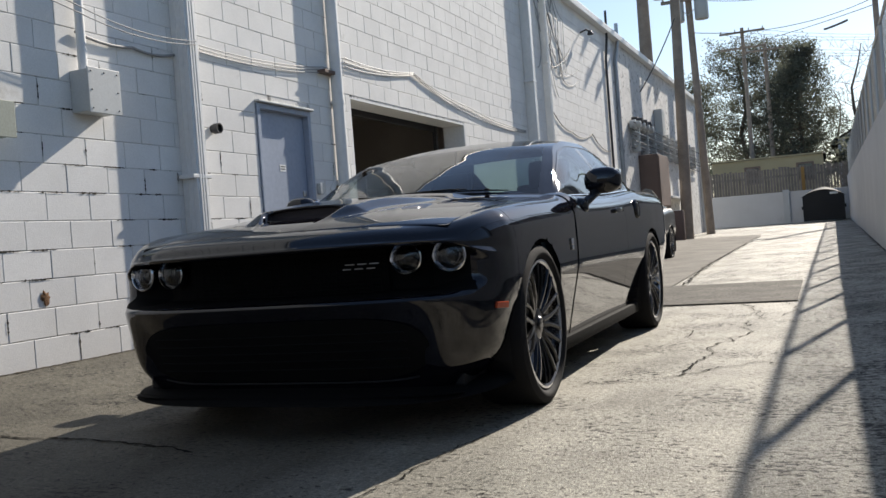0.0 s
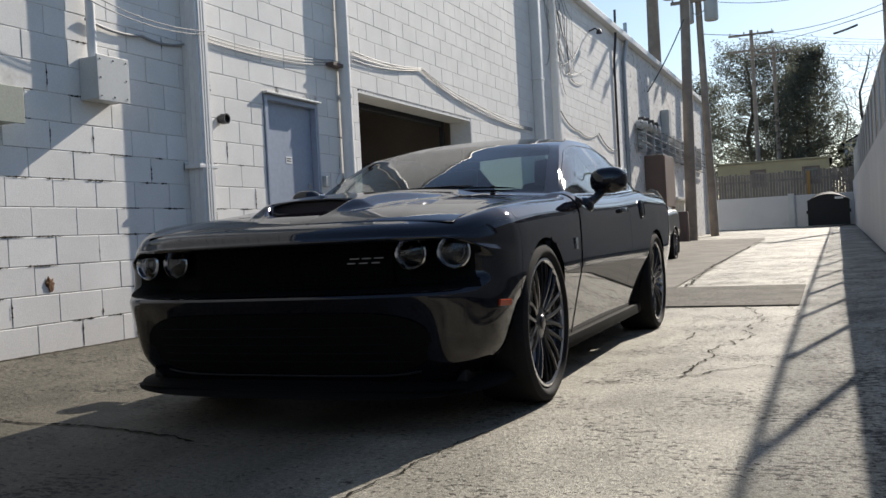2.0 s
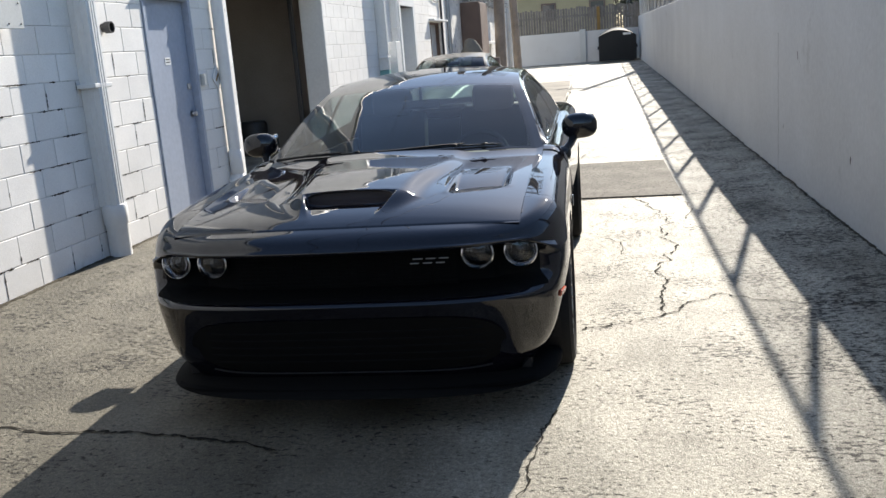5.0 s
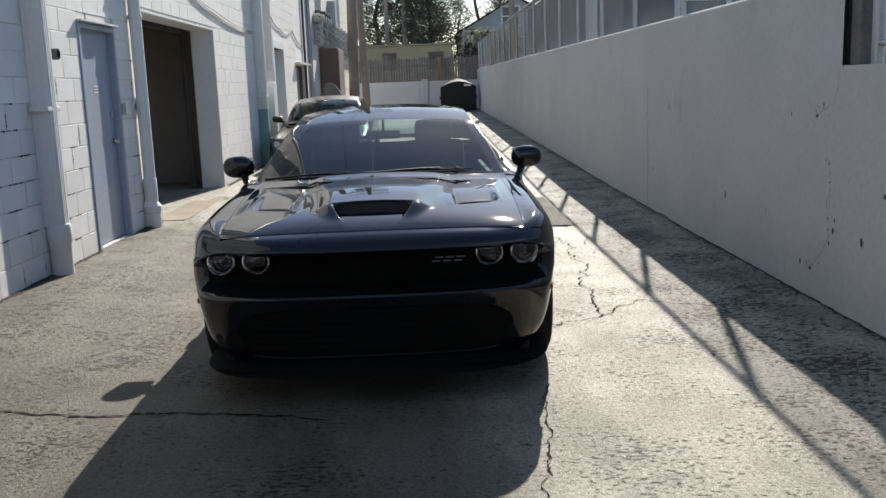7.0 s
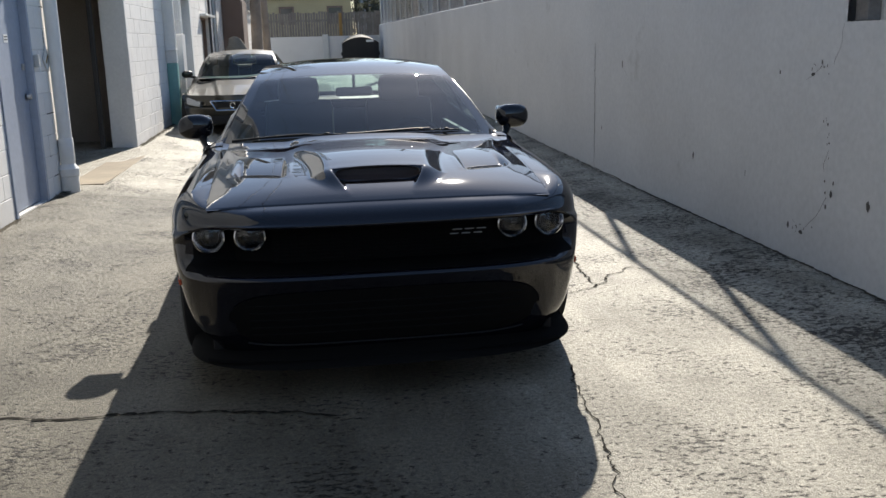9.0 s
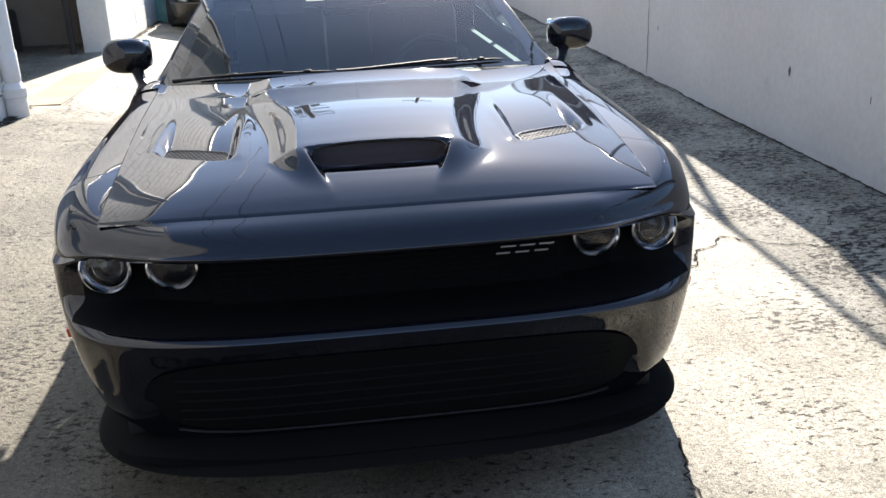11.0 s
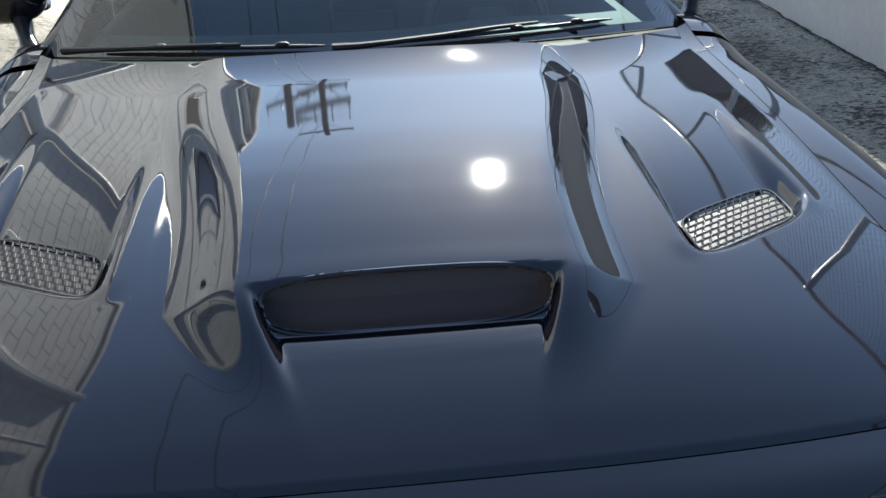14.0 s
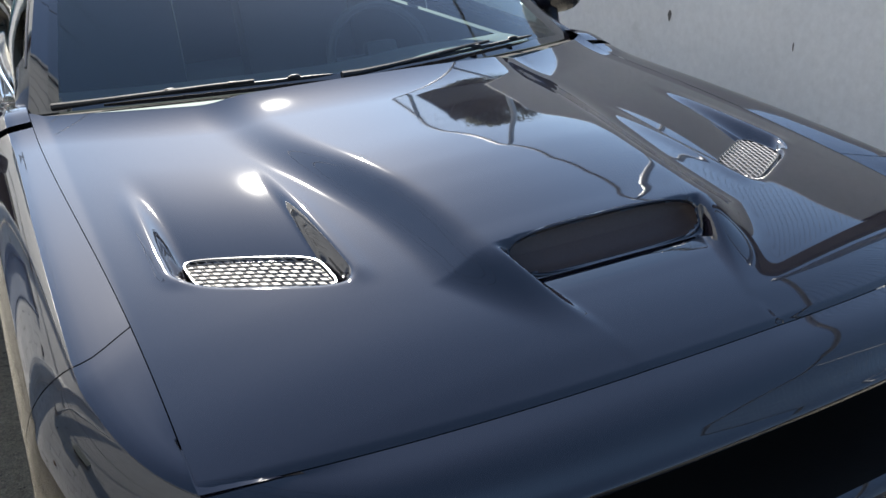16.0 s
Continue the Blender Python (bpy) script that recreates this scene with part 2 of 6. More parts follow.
M_BADGE = surface("brushed_badge_metal", (0.30, 0.30, 0.31), 0.35, metal=1.0, vary=0.15, bump=0.0)
M_RING = surface("smoked_chrome", (0.62, 0.62, 0.64), 0.16, metal=1.0, vary=0.05, bump=0.0)
M_MESH = surface("silver_mesh", (0.11, 0.11, 0.115), 0.28, metal=0.9, vary=0.08, bump=0.0)
M_CHROME = surface("chrome", (0.75, 0.76, 0.78), 0.08, metal=1.0, vary=0.03, bump=0.0)
M_RIM = surface("dark_hyper_alloy", (0.045, 0.045, 0.048), 0.25, metal=0.9, vary=0.08, bump=0.0)
M_RUBBER = surface("tyre_rubber", (0.013, 0.013, 0.014), 0.8, fine=120, vary=0.2, bump=0.3, spec=0.2)
M_BRAKE = surface("brake_steel", (0.40, 0.39, 0.38), 0.35, metal=0.9, vary=0.15, bump=0.0)
M_AMBER = surface("amber_lens", (0.42, 0.062, 0.022), 0.15, vary=0.1, bump=0.0)
M_CABIN = surface("dark_cabin_trim", (0.035, 0.035, 0.038), 0.65, fine=150, vary=0.15, bump=0.1)
M_LAMPGLASS = glass("lamp_lens", (0.92, 0.94, 0.96))
M_SHIELD = glass("windscreen_glass", (0.58, 0.70, 0.69), low=0.055)
M_REARGLASS = glass("rear_window_glass", (0.50, 0.62, 0.58), low=0.08)
M_TINT = glass("tinted_side_glass", (0.40, 0.47, 0.47), low=0.085)


# ---- mesh helpers ----
def mesh_of(name, bm, material, smooth=False, angle=None):
    bm.normal_update()
    me = bpy.data.meshes.new(name)
    bm.to_mesh(me)
    bm.free()
    for m in (material if isinstance(material, (list, tuple)) else [material]):
        me.materials.append(m)
    if smooth:
        me.polygons.foreach_set("use_smooth", [True] * len(me.polygons))
        if angle:
            me.set_sharp_from_angle(angle=radians(angle))
    return me


def part(name, bm, material, parent, label="", smooth=False, angle=40):
    ob = new(name, mesh_of(name, bm, material, smooth, angle))
    ob.parent = parent
    if label:
        ob["label"] = label
    return ob


def thing(name, label, category, at=(0, 0, 0), group="", kind="", turn=0.0):
    ob = new(name)
    ob.empty_display_size = 0.1
    ob.matrix_world = pose(*at, 0, 0, turn)
    return tagged(ob, label, category, group, kind)


def solid(name, bm, material, label, category, group="", kind="", smooth=False, angle=40):
    ob = new(name, mesh_of(name, bm, material, smooth, angle))
    return tagged(ob, label, category, group, kind)


def add_box(bm, lo, hi, bevel=0.0, m=None):
    lo, hi = Vector(lo), Vector(hi)
    r = bmesh.ops.create_cube(bm, size=1.0)
    vs = r["verts"]
    for v in vs:
        v.co = Vector([lo[i] + (v.co[i] + 0.5) * (hi[i] - lo[i]) for i in range(3)])
    if bevel:
        es = list({e for v in vs for e in v.link_edges})
        out = bmesh.ops.bevel(bm, geom=es, offset=bevel, segments=2, affect="EDGES", profile=0.6)
        vs = list({v for f in out["faces"] for v in f.verts} | {v for v in vs if v.is_valid})
    if m:
        bmesh.ops.transform(bm, matrix=m, verts=vs)
    return vs


def box(lo, hi, bevel=0.0, m=None):
    bm = bmesh.new()
    add_box(bm, lo, hi, bevel, m)
    return bm


def add_tube(bm, points, radius, sides=8, caps=True):
    """A round bar along points; radius a number or one number per point."""
    pts = [Vector(p) for p in points]
    rad = radius if isinstance(radius, (list, tuple)) else [radius] * len(pts)
    rings, up = [], None
    for i, p in enumerate(pts):
        way = (pts[min(i + 1, len(pts) - 1)] - pts[max(i - 1, 0)]).normalized()
        if up is None:
            up = way.cross(Vector((0, 0, 1)))
            up = up.normalized() if up.length > 1e-3 else Vector((1, 0, 0))
        up = (up - way * up.dot(way)).normalized()
        side = way.cross(up)
        rings.append([bm.verts.new(p + rad[i] * (math.cos(a) * up + math.sin(a) * side)) for a in [2 * math.pi * k / sides for k in range(sides)]])
    for a, b in zip(rings, rings[1:]):
        for k in range(sides):
            bm.faces.new((a[k], a[(k + 1) % sides], b[(k + 1) % sides], b[k]))
    if caps:
        bm.faces.new(rings[0][::-1])
        bm.faces.new(rings[-1])
    return bm


def tube(points, radius, sides=8):
    return add_tube(bmesh.new(), points, radius, sides)


def sag(a, b, drop, n=14):
    a, b = Vector(a), Vector(b)
    return [a.lerp(b, i / n) - Vector((0, 0, drop * 4 * (i / n) * (1 - i / n))) for i in range(n + 1)]


def add_lathe(bm, profile, seg=32, axis="x", at=(0, 0, 0), closed=False):
    """Turns (radius, along) pairs round an axis through at."""
    rings = []
    for r, s in profile:
        ring = []
        for k in range(seg):
            c, d = math.cos(2 * math.pi * k / seg) * r, math.sin(2 * math.pi * k / seg) * r
            co = (s, c, d) if axis == "x" else (c, s, d) if axis == "y" else (c, d, s)
            ring.append(bm.verts.new(Vector(co) + Vector(at)))
        rings.append(ring)
    pairs = list(zip(rings, rings[1:])) + ([(rings[-1], rings[0])] if closed else [])
    for a, b in pairs:
        for k in range(seg):
            bm.faces.new((a[k], a[(k + 1) % seg], b[(k + 1) % seg], b[k]))
    return bm


def lathe(profile, seg=32, axis="x", at=(0, 0, 0), closed=False):
    bm = add_lathe(bmesh.new(), profile, seg, axis, at, closed)
    bmesh.ops.recalc_face_normals(bm, faces=bm.faces)
    return bm


def grid(rows, flip=False, keep=None):
    """A skin over rows of points; keep(i, j) says which cells stay."""
    bm = bmesh.new()
    vs = [[bm.verts.new(p) for p in row] for row in rows]
    for i in range(len(rows) - 1):
        for j in range(len(rows[0]) - 1):
            if keep is None or keep(i, j):
                q = (vs[i][j], vs[i][j + 1], vs[i + 1][j + 1], vs[i + 1][j])
                bm.faces.new(q[::-1] if flip else q)
    bmesh.ops.delete(bm, geom=[v for v in bm.verts if not v.link_faces], context="VERTS")
    return bm


def joined(*bms):
    out = bmesh.new()
    for b in bms:
        me = bpy.data.meshes.new("part")
        b.to_mesh(me)
        b.free()
        out.from_mesh(me)
        bpy.data.meshes.remove(me)
    return out


def ease(x):
    x = min(1.0, max(0.0, x))
    return x * x * x * (x * (6 * x - 15) + 10)


def lerp(a, b, t):
    return a + (b - a) * t


def curve(xs, ys):
    """A smooth line through the knots that does not overshoot them."""
    xs, ys = list(xs), list(ys)
    d = [(ys[i + 1] - ys[i]) / (xs[i + 1] - xs[i]) for i in range(len(xs) - 1)]
    m = [d[0]] + [0.0 if a * b <= 0 else 2 * a * b / (a + b) for a, b in zip(d, d[1:])] + [d[-1]]

    def at(x):
        x = min(xs[-1], max(xs[0], x))
        i = max(0, min(len(xs) - 2, sum(1 for k in xs[1:-1] if x >= k)))
        h = xs[i + 1] - xs[i]
        t = (x - xs[i]) / h
        return (1 + 2 * t) * (1 - t) ** 2 * ys[i] + t * (1 - t) ** 2 * h * m[i] + t * t * (3 - 2 * t) * ys[i + 1] + t * t * (t - 1) * h * m[i + 1]

    return at


# ---- ground and walls ----
def ground_z(x, y):
    return 0.11 * ease((-3.3 - x) / 1.5) * ease((32 - y) / 8) + 0.009 * max(0.0, y - 9) ** 1.0 * ease((y - 5) / 12) * (1 if y < 48 else 48 / y) + 0.02 * ease(x / 0.9)


LEFT, RIGHT = -4.85, 0.94
END = 46.5


def ground_sheet():
    xs = [-400, -120, -40, -15, -8] + [-6 + 0.25 * i for i in range(33)] + [3, 6, 15, 40, 120, 400]
    ys = [-300, -100, -30, -10, -5] + [-3 + 0.4 * i for i in range(126)] + [50, 56, 70, 100, 200, 500, 1500]
    rows = [[(x, y, ground_z(min(3, max(-8, x)), min(60, max(-5, y))) - (0.0 if -7 < x < 1.2 and y < 47 else 0.03)) for x in xs] for y in ys]
    return grid(rows)


def lay_asphalt_and_shade(m, dark):
    """Old asphalt along the block wall, its ragged edge widened to deepen the coupe's shadow."""
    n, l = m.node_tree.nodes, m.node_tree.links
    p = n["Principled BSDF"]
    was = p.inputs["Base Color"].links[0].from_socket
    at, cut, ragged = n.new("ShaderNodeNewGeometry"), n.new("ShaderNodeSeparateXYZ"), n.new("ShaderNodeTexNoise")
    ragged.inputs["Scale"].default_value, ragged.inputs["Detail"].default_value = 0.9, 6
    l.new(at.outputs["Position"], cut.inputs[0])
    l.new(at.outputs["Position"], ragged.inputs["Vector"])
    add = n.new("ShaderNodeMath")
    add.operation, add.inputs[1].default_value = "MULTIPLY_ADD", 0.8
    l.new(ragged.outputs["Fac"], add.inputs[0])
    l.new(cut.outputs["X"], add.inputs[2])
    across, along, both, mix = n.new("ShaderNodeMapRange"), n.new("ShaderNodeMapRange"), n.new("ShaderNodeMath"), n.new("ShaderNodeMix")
    # edge lies inside the coupe's cast shadow, so the colour darkens that shadow too
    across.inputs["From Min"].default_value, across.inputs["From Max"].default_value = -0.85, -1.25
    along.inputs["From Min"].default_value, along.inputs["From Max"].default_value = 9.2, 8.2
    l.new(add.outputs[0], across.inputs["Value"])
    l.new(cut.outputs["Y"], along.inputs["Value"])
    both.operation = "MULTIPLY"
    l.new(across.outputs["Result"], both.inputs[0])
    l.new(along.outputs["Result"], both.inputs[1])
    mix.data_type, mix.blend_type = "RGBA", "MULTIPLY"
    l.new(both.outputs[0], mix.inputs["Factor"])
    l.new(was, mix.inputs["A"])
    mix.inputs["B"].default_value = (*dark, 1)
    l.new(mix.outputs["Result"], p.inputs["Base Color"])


lay_asphalt_and_shade(M_CONC, (0.355, 0.345, 0.32))
# dark colour for added surfaces that the car's nose reflects
M_REFLECT_DARK = surface("dark_for_reflections", (0.055, 0.053, 0.05), 0.85, fine=60, coarse=0.8, vary=0.3, bump=0.8)
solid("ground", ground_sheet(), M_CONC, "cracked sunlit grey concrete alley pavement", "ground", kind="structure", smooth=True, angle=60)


def on_ground(points, lift=0.004, step=0.4):
    """A flat sheet over a four-cornered stretch of ground, following it."""
    a, b, c, d = [Vector((*p, 0)) for p in points]
    n = max(2, int((a - d).length / step)), max(2, int((a - b).length / step))
    rows = []
    for i in range(n[0] + 1):
        row = []
        for j in range(n[1] + 1):
            p = a.lerp(b, j / n[1]).lerp(d.lerp(c, j / n[1]), i / n[0])
            row.append((p.x, p.y, ground_z(p.x, p.y) + lift))
        rows.append(row)
    return grid(rows)


solid("asphalt_patch", on_ground([(-2.6, 8.15), (-0.13, 8.1), (-0.15, 10.6), (-2.9, 10.6)], 0.014, 0.2), M_PATCH, "dark asphalt repair patch in the concrete alley", "pavement patch", kind="structure")
solid("road_strip", on_ground([(-2.9, 10.62), (-1.62, 10.62), (-1.9, 30), (-4.4, 30)], 0.012, 0.3), M_LANE, "darker worn asphalt strip along the alley", "pavement", kind="structure")


# added dark sheet, mostly out of view, so the bumper reflects dark ground
solid("road", on_ground([(-60, -40), (60, -40), (60, 1.0), (-60, 1.0)], 0.012, 0.5), M_REFLECT_DARK, "added dark ground sheet at the alley's mouth that darkens the bumper's reflections", "road", kind="structure")


def crack(name, points, width, seed, wander=0.05):
    """A dark ragged crack along a line of the ground."""
    rng = random.Random(seed)
    pts = []
    for a, b in zip(points, points[1:]):
        n = max(3, int(math.dist(a, b) / 0.024))
        for i in range(n):
            t = i / n
            x, y = lerp(a[0], b[0], t), lerp(a[1], b[1], t)
            e = min(1.0, 6 * min(t, 1 - t))
            big, small = Vector((x * 7, y * 7, seed)), Vector((x * 31, y * 31, seed + 50))
            pts.append((x + e * wander * (1.5 * noise.noise(big) + 0.6 * noise.noise(small)) + rng.uniform(-0.003, 0.003), y + e * wander * (1.5 * noise.noise(big + Vector((0, 0, 9))) + 0.6 * noise.noise(small + Vector((0, 0, 9))))))
    pts.append(points[-1])
    rows = []
    for i, p in enumerate(pts):
        q, r = pts[max(0, i - 1)], pts[min(len(pts) - 1, i + 1)]
        way = Vector((r[0] - q[0], r[1] - q[1], 0)).normalized()
        side = Vector((-way.y, way.x, 0))
        w = width * (0.25 + 0.9 * rng.random() ** 2)
        rows.append([Vector((p[0], p[1], ground_z(*p) + 0.005 + (0.012 if p[1] > 8.1 else 0.0))) + side * w * s for s in (0.5, -0.5)])
    if name == "ground_crack":
        solid(name, grid(rows), M_CRACK, "thin dark crack in the concrete alley", "crack", group="cracks in the pavement", kind="structure")
    else:
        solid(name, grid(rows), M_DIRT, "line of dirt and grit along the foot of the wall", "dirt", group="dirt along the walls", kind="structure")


crack("ground_crack", [(-1.0, 3.95), (-0.73, 4.08), (-0.54, 4.22), (-0.5, 4.75), (-0.5, 5.29), (-0.36, 5.9), (-0.42, 6.4), (-0.345, 6.97), (-0.45, 7.5), (-0.6, 8.1)], 0.017, 1)
crack("ground_crack", [(-0.54, 4.22), (-0.21, 4.61), (0.21, 4.35), (0.6, 4.3), (0.9, 4.1)], 0.017, 2)
crack("ground_crack", [(-0.2, 6.9), (-0.1, 7.4), (-0.22, 8.1)], 0.010, 3, 0.03)
crack("ground_crack", [(-4.6, 2.75), (-3.9, 2.68), (-3.3, 2.63), (-2.7, 2.6), (-2.2, 2.45)], 0.024, 4, 0.03)
crack("ground_crack", [(-1.5, 10.7), (-1.62, 13), (-1.7, 17), (-1.75, 22), (-1.8, 28)], 0.05, 5, 0.06)
crack("ground_crack", [(-1.08, 2.85), (-1.14, 2.45), (-1.20, 1.95), (-1.26, 1.5), (-1.29, 0.9)], 0.012, 6, 0.03)
crack("ground_crack", [(-4.5, 11.0), (-3.6, 10.9), (-3.0, 11.3), (-2.4, 11.1)], 0.03, 7, 0.05)
crack("ground_crack", [(-3.9, 9.9), (-3.7, 11.6), (-3.2, 13.1)], 0.03, 8, 0.06)
crack("ground_crack", [(-0.2, 14.0), (-0.8, 14.4), (-1.7, 14.2)], 0.025, 9, 0.05)
crack("ground_crack", [(-4.3, 8.13), (-3.0, 8.12), (-1.5, 8.11), (-0.12, 8.08)], 0.018, 10, 0.012)
crack("ground_crack", [(-0.9, 6.3), (-0.75, 6.1), (-0.75, 5.7)], 0.012, 11, 0.02)
crack("ground_crack", [(-4.4, 9.3), (-4.0, 9.5), (-3.5, 9.35), (-3.1, 9.6)], 0.035, 12, 0.04)
crack("ground_crack", [(-3.9, 12.2), (-3.3, 12.6), (-3.05, 13.4)], 0.02, 13, 0.05)
crack("ground_crack", [(-1.3, 10.62), (-1.0, 11.9), (-0.4, 12.6), (-0.1, 13.6)], 0.018, 14, 0.05)
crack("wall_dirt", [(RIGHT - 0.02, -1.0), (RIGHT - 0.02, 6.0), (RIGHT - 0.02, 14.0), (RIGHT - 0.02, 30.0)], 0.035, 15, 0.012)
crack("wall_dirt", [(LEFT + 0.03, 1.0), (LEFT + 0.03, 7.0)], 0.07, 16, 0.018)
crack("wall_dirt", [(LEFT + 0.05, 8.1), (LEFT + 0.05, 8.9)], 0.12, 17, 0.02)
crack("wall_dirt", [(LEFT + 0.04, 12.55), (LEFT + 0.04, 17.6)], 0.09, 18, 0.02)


# ---- cars: across u, along v from the front axle to the rear, up z ----
HOOD_LINE = curve((-0.90, -0.73, -0.645, -0.55, -0.46, -0.36, -0.2, 0.0, 0.2, 0.4, 0.60, 0.80), (0.79, 0.852, 0.884, 0.908, 0.923, 0.936, 0.951, 0.964, 0.973, 0.981, 0.990, 0.998))
DOME_LINE = curve((-0.74, -0.60, -0.50, -0.44, -0.38, -0.30, -0.22, -0.12, 0.0, 0.1, 0.25, 0.45, 0.80), (0.849, 0.913, 0.953, 0.9705, 0.9795, 0.9905, 0.9995, 1.0075, 1.0117, 1.0125, 1.0145, 1.018, 1.024))
RAMP_LINE = curve((-0.90, -0.73, -0.68, -0.62, -0.57, -0.53, -0.50, -0.40), (0.79, 0.852, 0.8715, 0.8895, 0.9010, 0.9085, 0.911, 0.908))
MOUTH_V, LIP_V = -0.44, -0.492
COWL_V, COWL_BOW = 0.76, 0.30


def in_mouth(u, v):
    """Inside the scoop's rounded slot."""
    h = (v - LIP_V) / (MOUTH_V + 0.004 - LIP_V)
    return 0 < h < 1 and (abs(u) / lerp(0.184, 0.206, h)) ** 4.76 + abs(2 * h - 1) ** 3.2 < 1.0


def vent_front(a):
    return -0.375 + 0.60 * max(0.0, a - 0.436)


def hood_main(u, v):
    """The height of the coupe's bonnet: power dome, scoop ramp, strakes and two sunk vents."""
    a = abs(u)
    z = HOOD_LINE(v) - lerp(0.050, 0.036, ease((v + 0.7) / 1.3)) * (a / 0.765) ** 2.6
    top = DOME_LINE(v) - 0.16 * a * a
    if v > MOUTH_V:
        k = (v - MOUTH_V) / 0.95
        w, s = lerp(0.212, 0.325, ease(k)), lerp(0.128, 0.142, min(1, k))
        z += (top - z) * ease((w + s - a) / s)
    else:
        k = (MOUTH_V - v) / 0.23
        w, s = lerp(0.212, 0.150, min(1, k)), lerp(0.128, 0.07, min(1, k))
        z += (top - z) * (1 - ease(k)) * ease((w + s - a) / s)
        inner = lerp(0.212, 0.142, min(1, k * 1.1))
        z += (RAMP_LINE(v) - z) * ease((inner + 0.010 - a) / 0.03) * min(1.0, max(0.0, (MOUTH_V + 0.004 - v) / 0.056))
    q = (a - 0.548) / 0.122
    side = ease((1.06 + q) / 0.24) * ease((1.20 - q) / 0.48)
    d = v - vent_front(a) - 0.030 * min(1.0, abs(q)) ** 4
    z -= 0.032 * side * ease((d + 0.018) / 0.050) * (1 - min(1.0, max(0.0, (d - 0.09) / 0.44))) ** 2
    rim = math.exp(-((abs(q) - 1.10) / 0.16) ** 2) * ease((d + 0.06) / 0.08) * (1 - ease((d - 0.2) / 0.25))
    back = COWL_V - 0.015 - COWL_BOW * (1 - (a / 0.80) ** 2) - v
    return z + 0.0025 * rim + 0.017 * max(0.0, 1 - back / 0.17) ** 2


def hood_plain(u, v):
    a = abs(u)
    return 0.80 + (0.13 if v > 0 else 0.20) * v - 0.05 * (a / 0.72) ** 2.2 + 0.02 * ease((0.40 + 0.15 * v - a) / 0.1)


COUPE = dict(half=0.952, nose_c=-0.18, nose_b=0.70, power=4.0, wheelbase=2.951, tail_c=3.35, tail_b=0.74, hub=0.355, arch=0.392,
             hood=hood_main, hood_u=0.765, corner_v=-0.650, nose_v=-0.728, cowl_v=COWL_V, cowl_u=0.80, cowl_bow=COWL_BOW, tail_z=1.02,
             crown0=0.050, rail=((0.79, 0.800, 0.965), (1.02, 0.745, 1.094), (1.25, 0.690, 1.208), (1.50, 0.632, 1.305), (1.85, 0.605, 1.360), (2.25, 0.600, 1.370), (2.65, 0.615, 1.325), (3.05, 0.645, 1.205), (3.45, 0.690, 1.050)),
             glass_v=(1.0, 1.98, 2.08, 2.72), seams=(-0.36, 0.70, 2.06, 3.62), belt=(0.965, 0.985, 1.03), grille=1.0, track=0.945)
SEDAN = dict(half=0.895, nose_c=0.05, nose_b=0.90, power=2.7, wheelbase=2.73, tail_c=3.05, tail_b=0.70, hub=0.325, arch=0.36,
             hood=hood_plain, hood_u=0.70, corner_v=-0.50, nose_v=-0.72, cowl_v=0.72, cowl_u=0.74, cowl_bow=0.18, tail_z=1.05,
             crown0=0.02, rail=((0.75, 0.745, 0.870), (1.00, 0.700, 1.040), (1.25, 0.655, 1.215), (1.50, 0.610, 1.300), (1.85, 0.580, 1.350), (2.25, 0.575, 1.355), (2.65, 0.590, 1.305), (3.00, 0.620, 1.19), (3.30, 0.660, 1.075)),
             glass_v=(0.98, 1.72, 1.80, 2.75), seams=(-0.30, 0.66, 1.76, 3.40), belt=(0.935, 0.965, 1.03), grille=0.35, track=0.885)


def plan_line(c):
    """Half the outline seen from above, nose to tail, as (along, u, v, outward u, outward v)."""
    pts = []
    e = 2 / c["power"]
    for i in range(400):
        t = math.pi / 2 * i / 399
        pts.append((c["half"] * math.sin(t) ** e, c["nose_c"] - c["nose_b"] * math.cos(t) ** e))
    waist = 0.018
    n = 200
    for i in range(1, n):
        k = i / n
        pts.append((c["half"] - waist * math.sin(math.pi * k) ** 2, lerp(c["nose_c"], c["tail_c"], k)))
    for i in range(400):
        t = math.pi / 2 * (1 - i / 399)
        pts.append((c["half"] * math.sin(t) ** (2 / 3.4), c["tail_c"] + c["tail_b"] * math.cos(t) ** (2 / 3.4)))
    p = np.array(pts)
    s = np.r_[0, np.cumsum(np.hypot(*np.diff(p, axis=0).T))]
    want = list(np.linspace(0, s[-1], 250))
    for v in c["seams"]:
        i = int(np.argmin(np.where(p[:, 0] > 0.5, abs(p[:, 1] - v), 9)))
        want = [w for w in want if abs(w - s[i]) > 0.012] + [s[i] - 0.0018, s[i] + 0.0018]
    want = np.array(sorted(want))
    u, v = np.interp(want, s, p[:, 0]), np.interp(want, s, p[:, 1])
    du, dv = np.gradient(u, want), np.gradient(v, want)
    # smooth the outward way a little
    nu, nv = dv.copy(), -du.copy()
    size = np.hypot(nu, nv)
    return list(zip(want, u, v, nu / size, nv / size))


def hood_half(c, v):
    return c["hood_u"] + (c["cowl_u"] - c["hood_u"]) * ease((v - c["corner_v"]) / (c["cowl_v"] - c["corner_v"]))


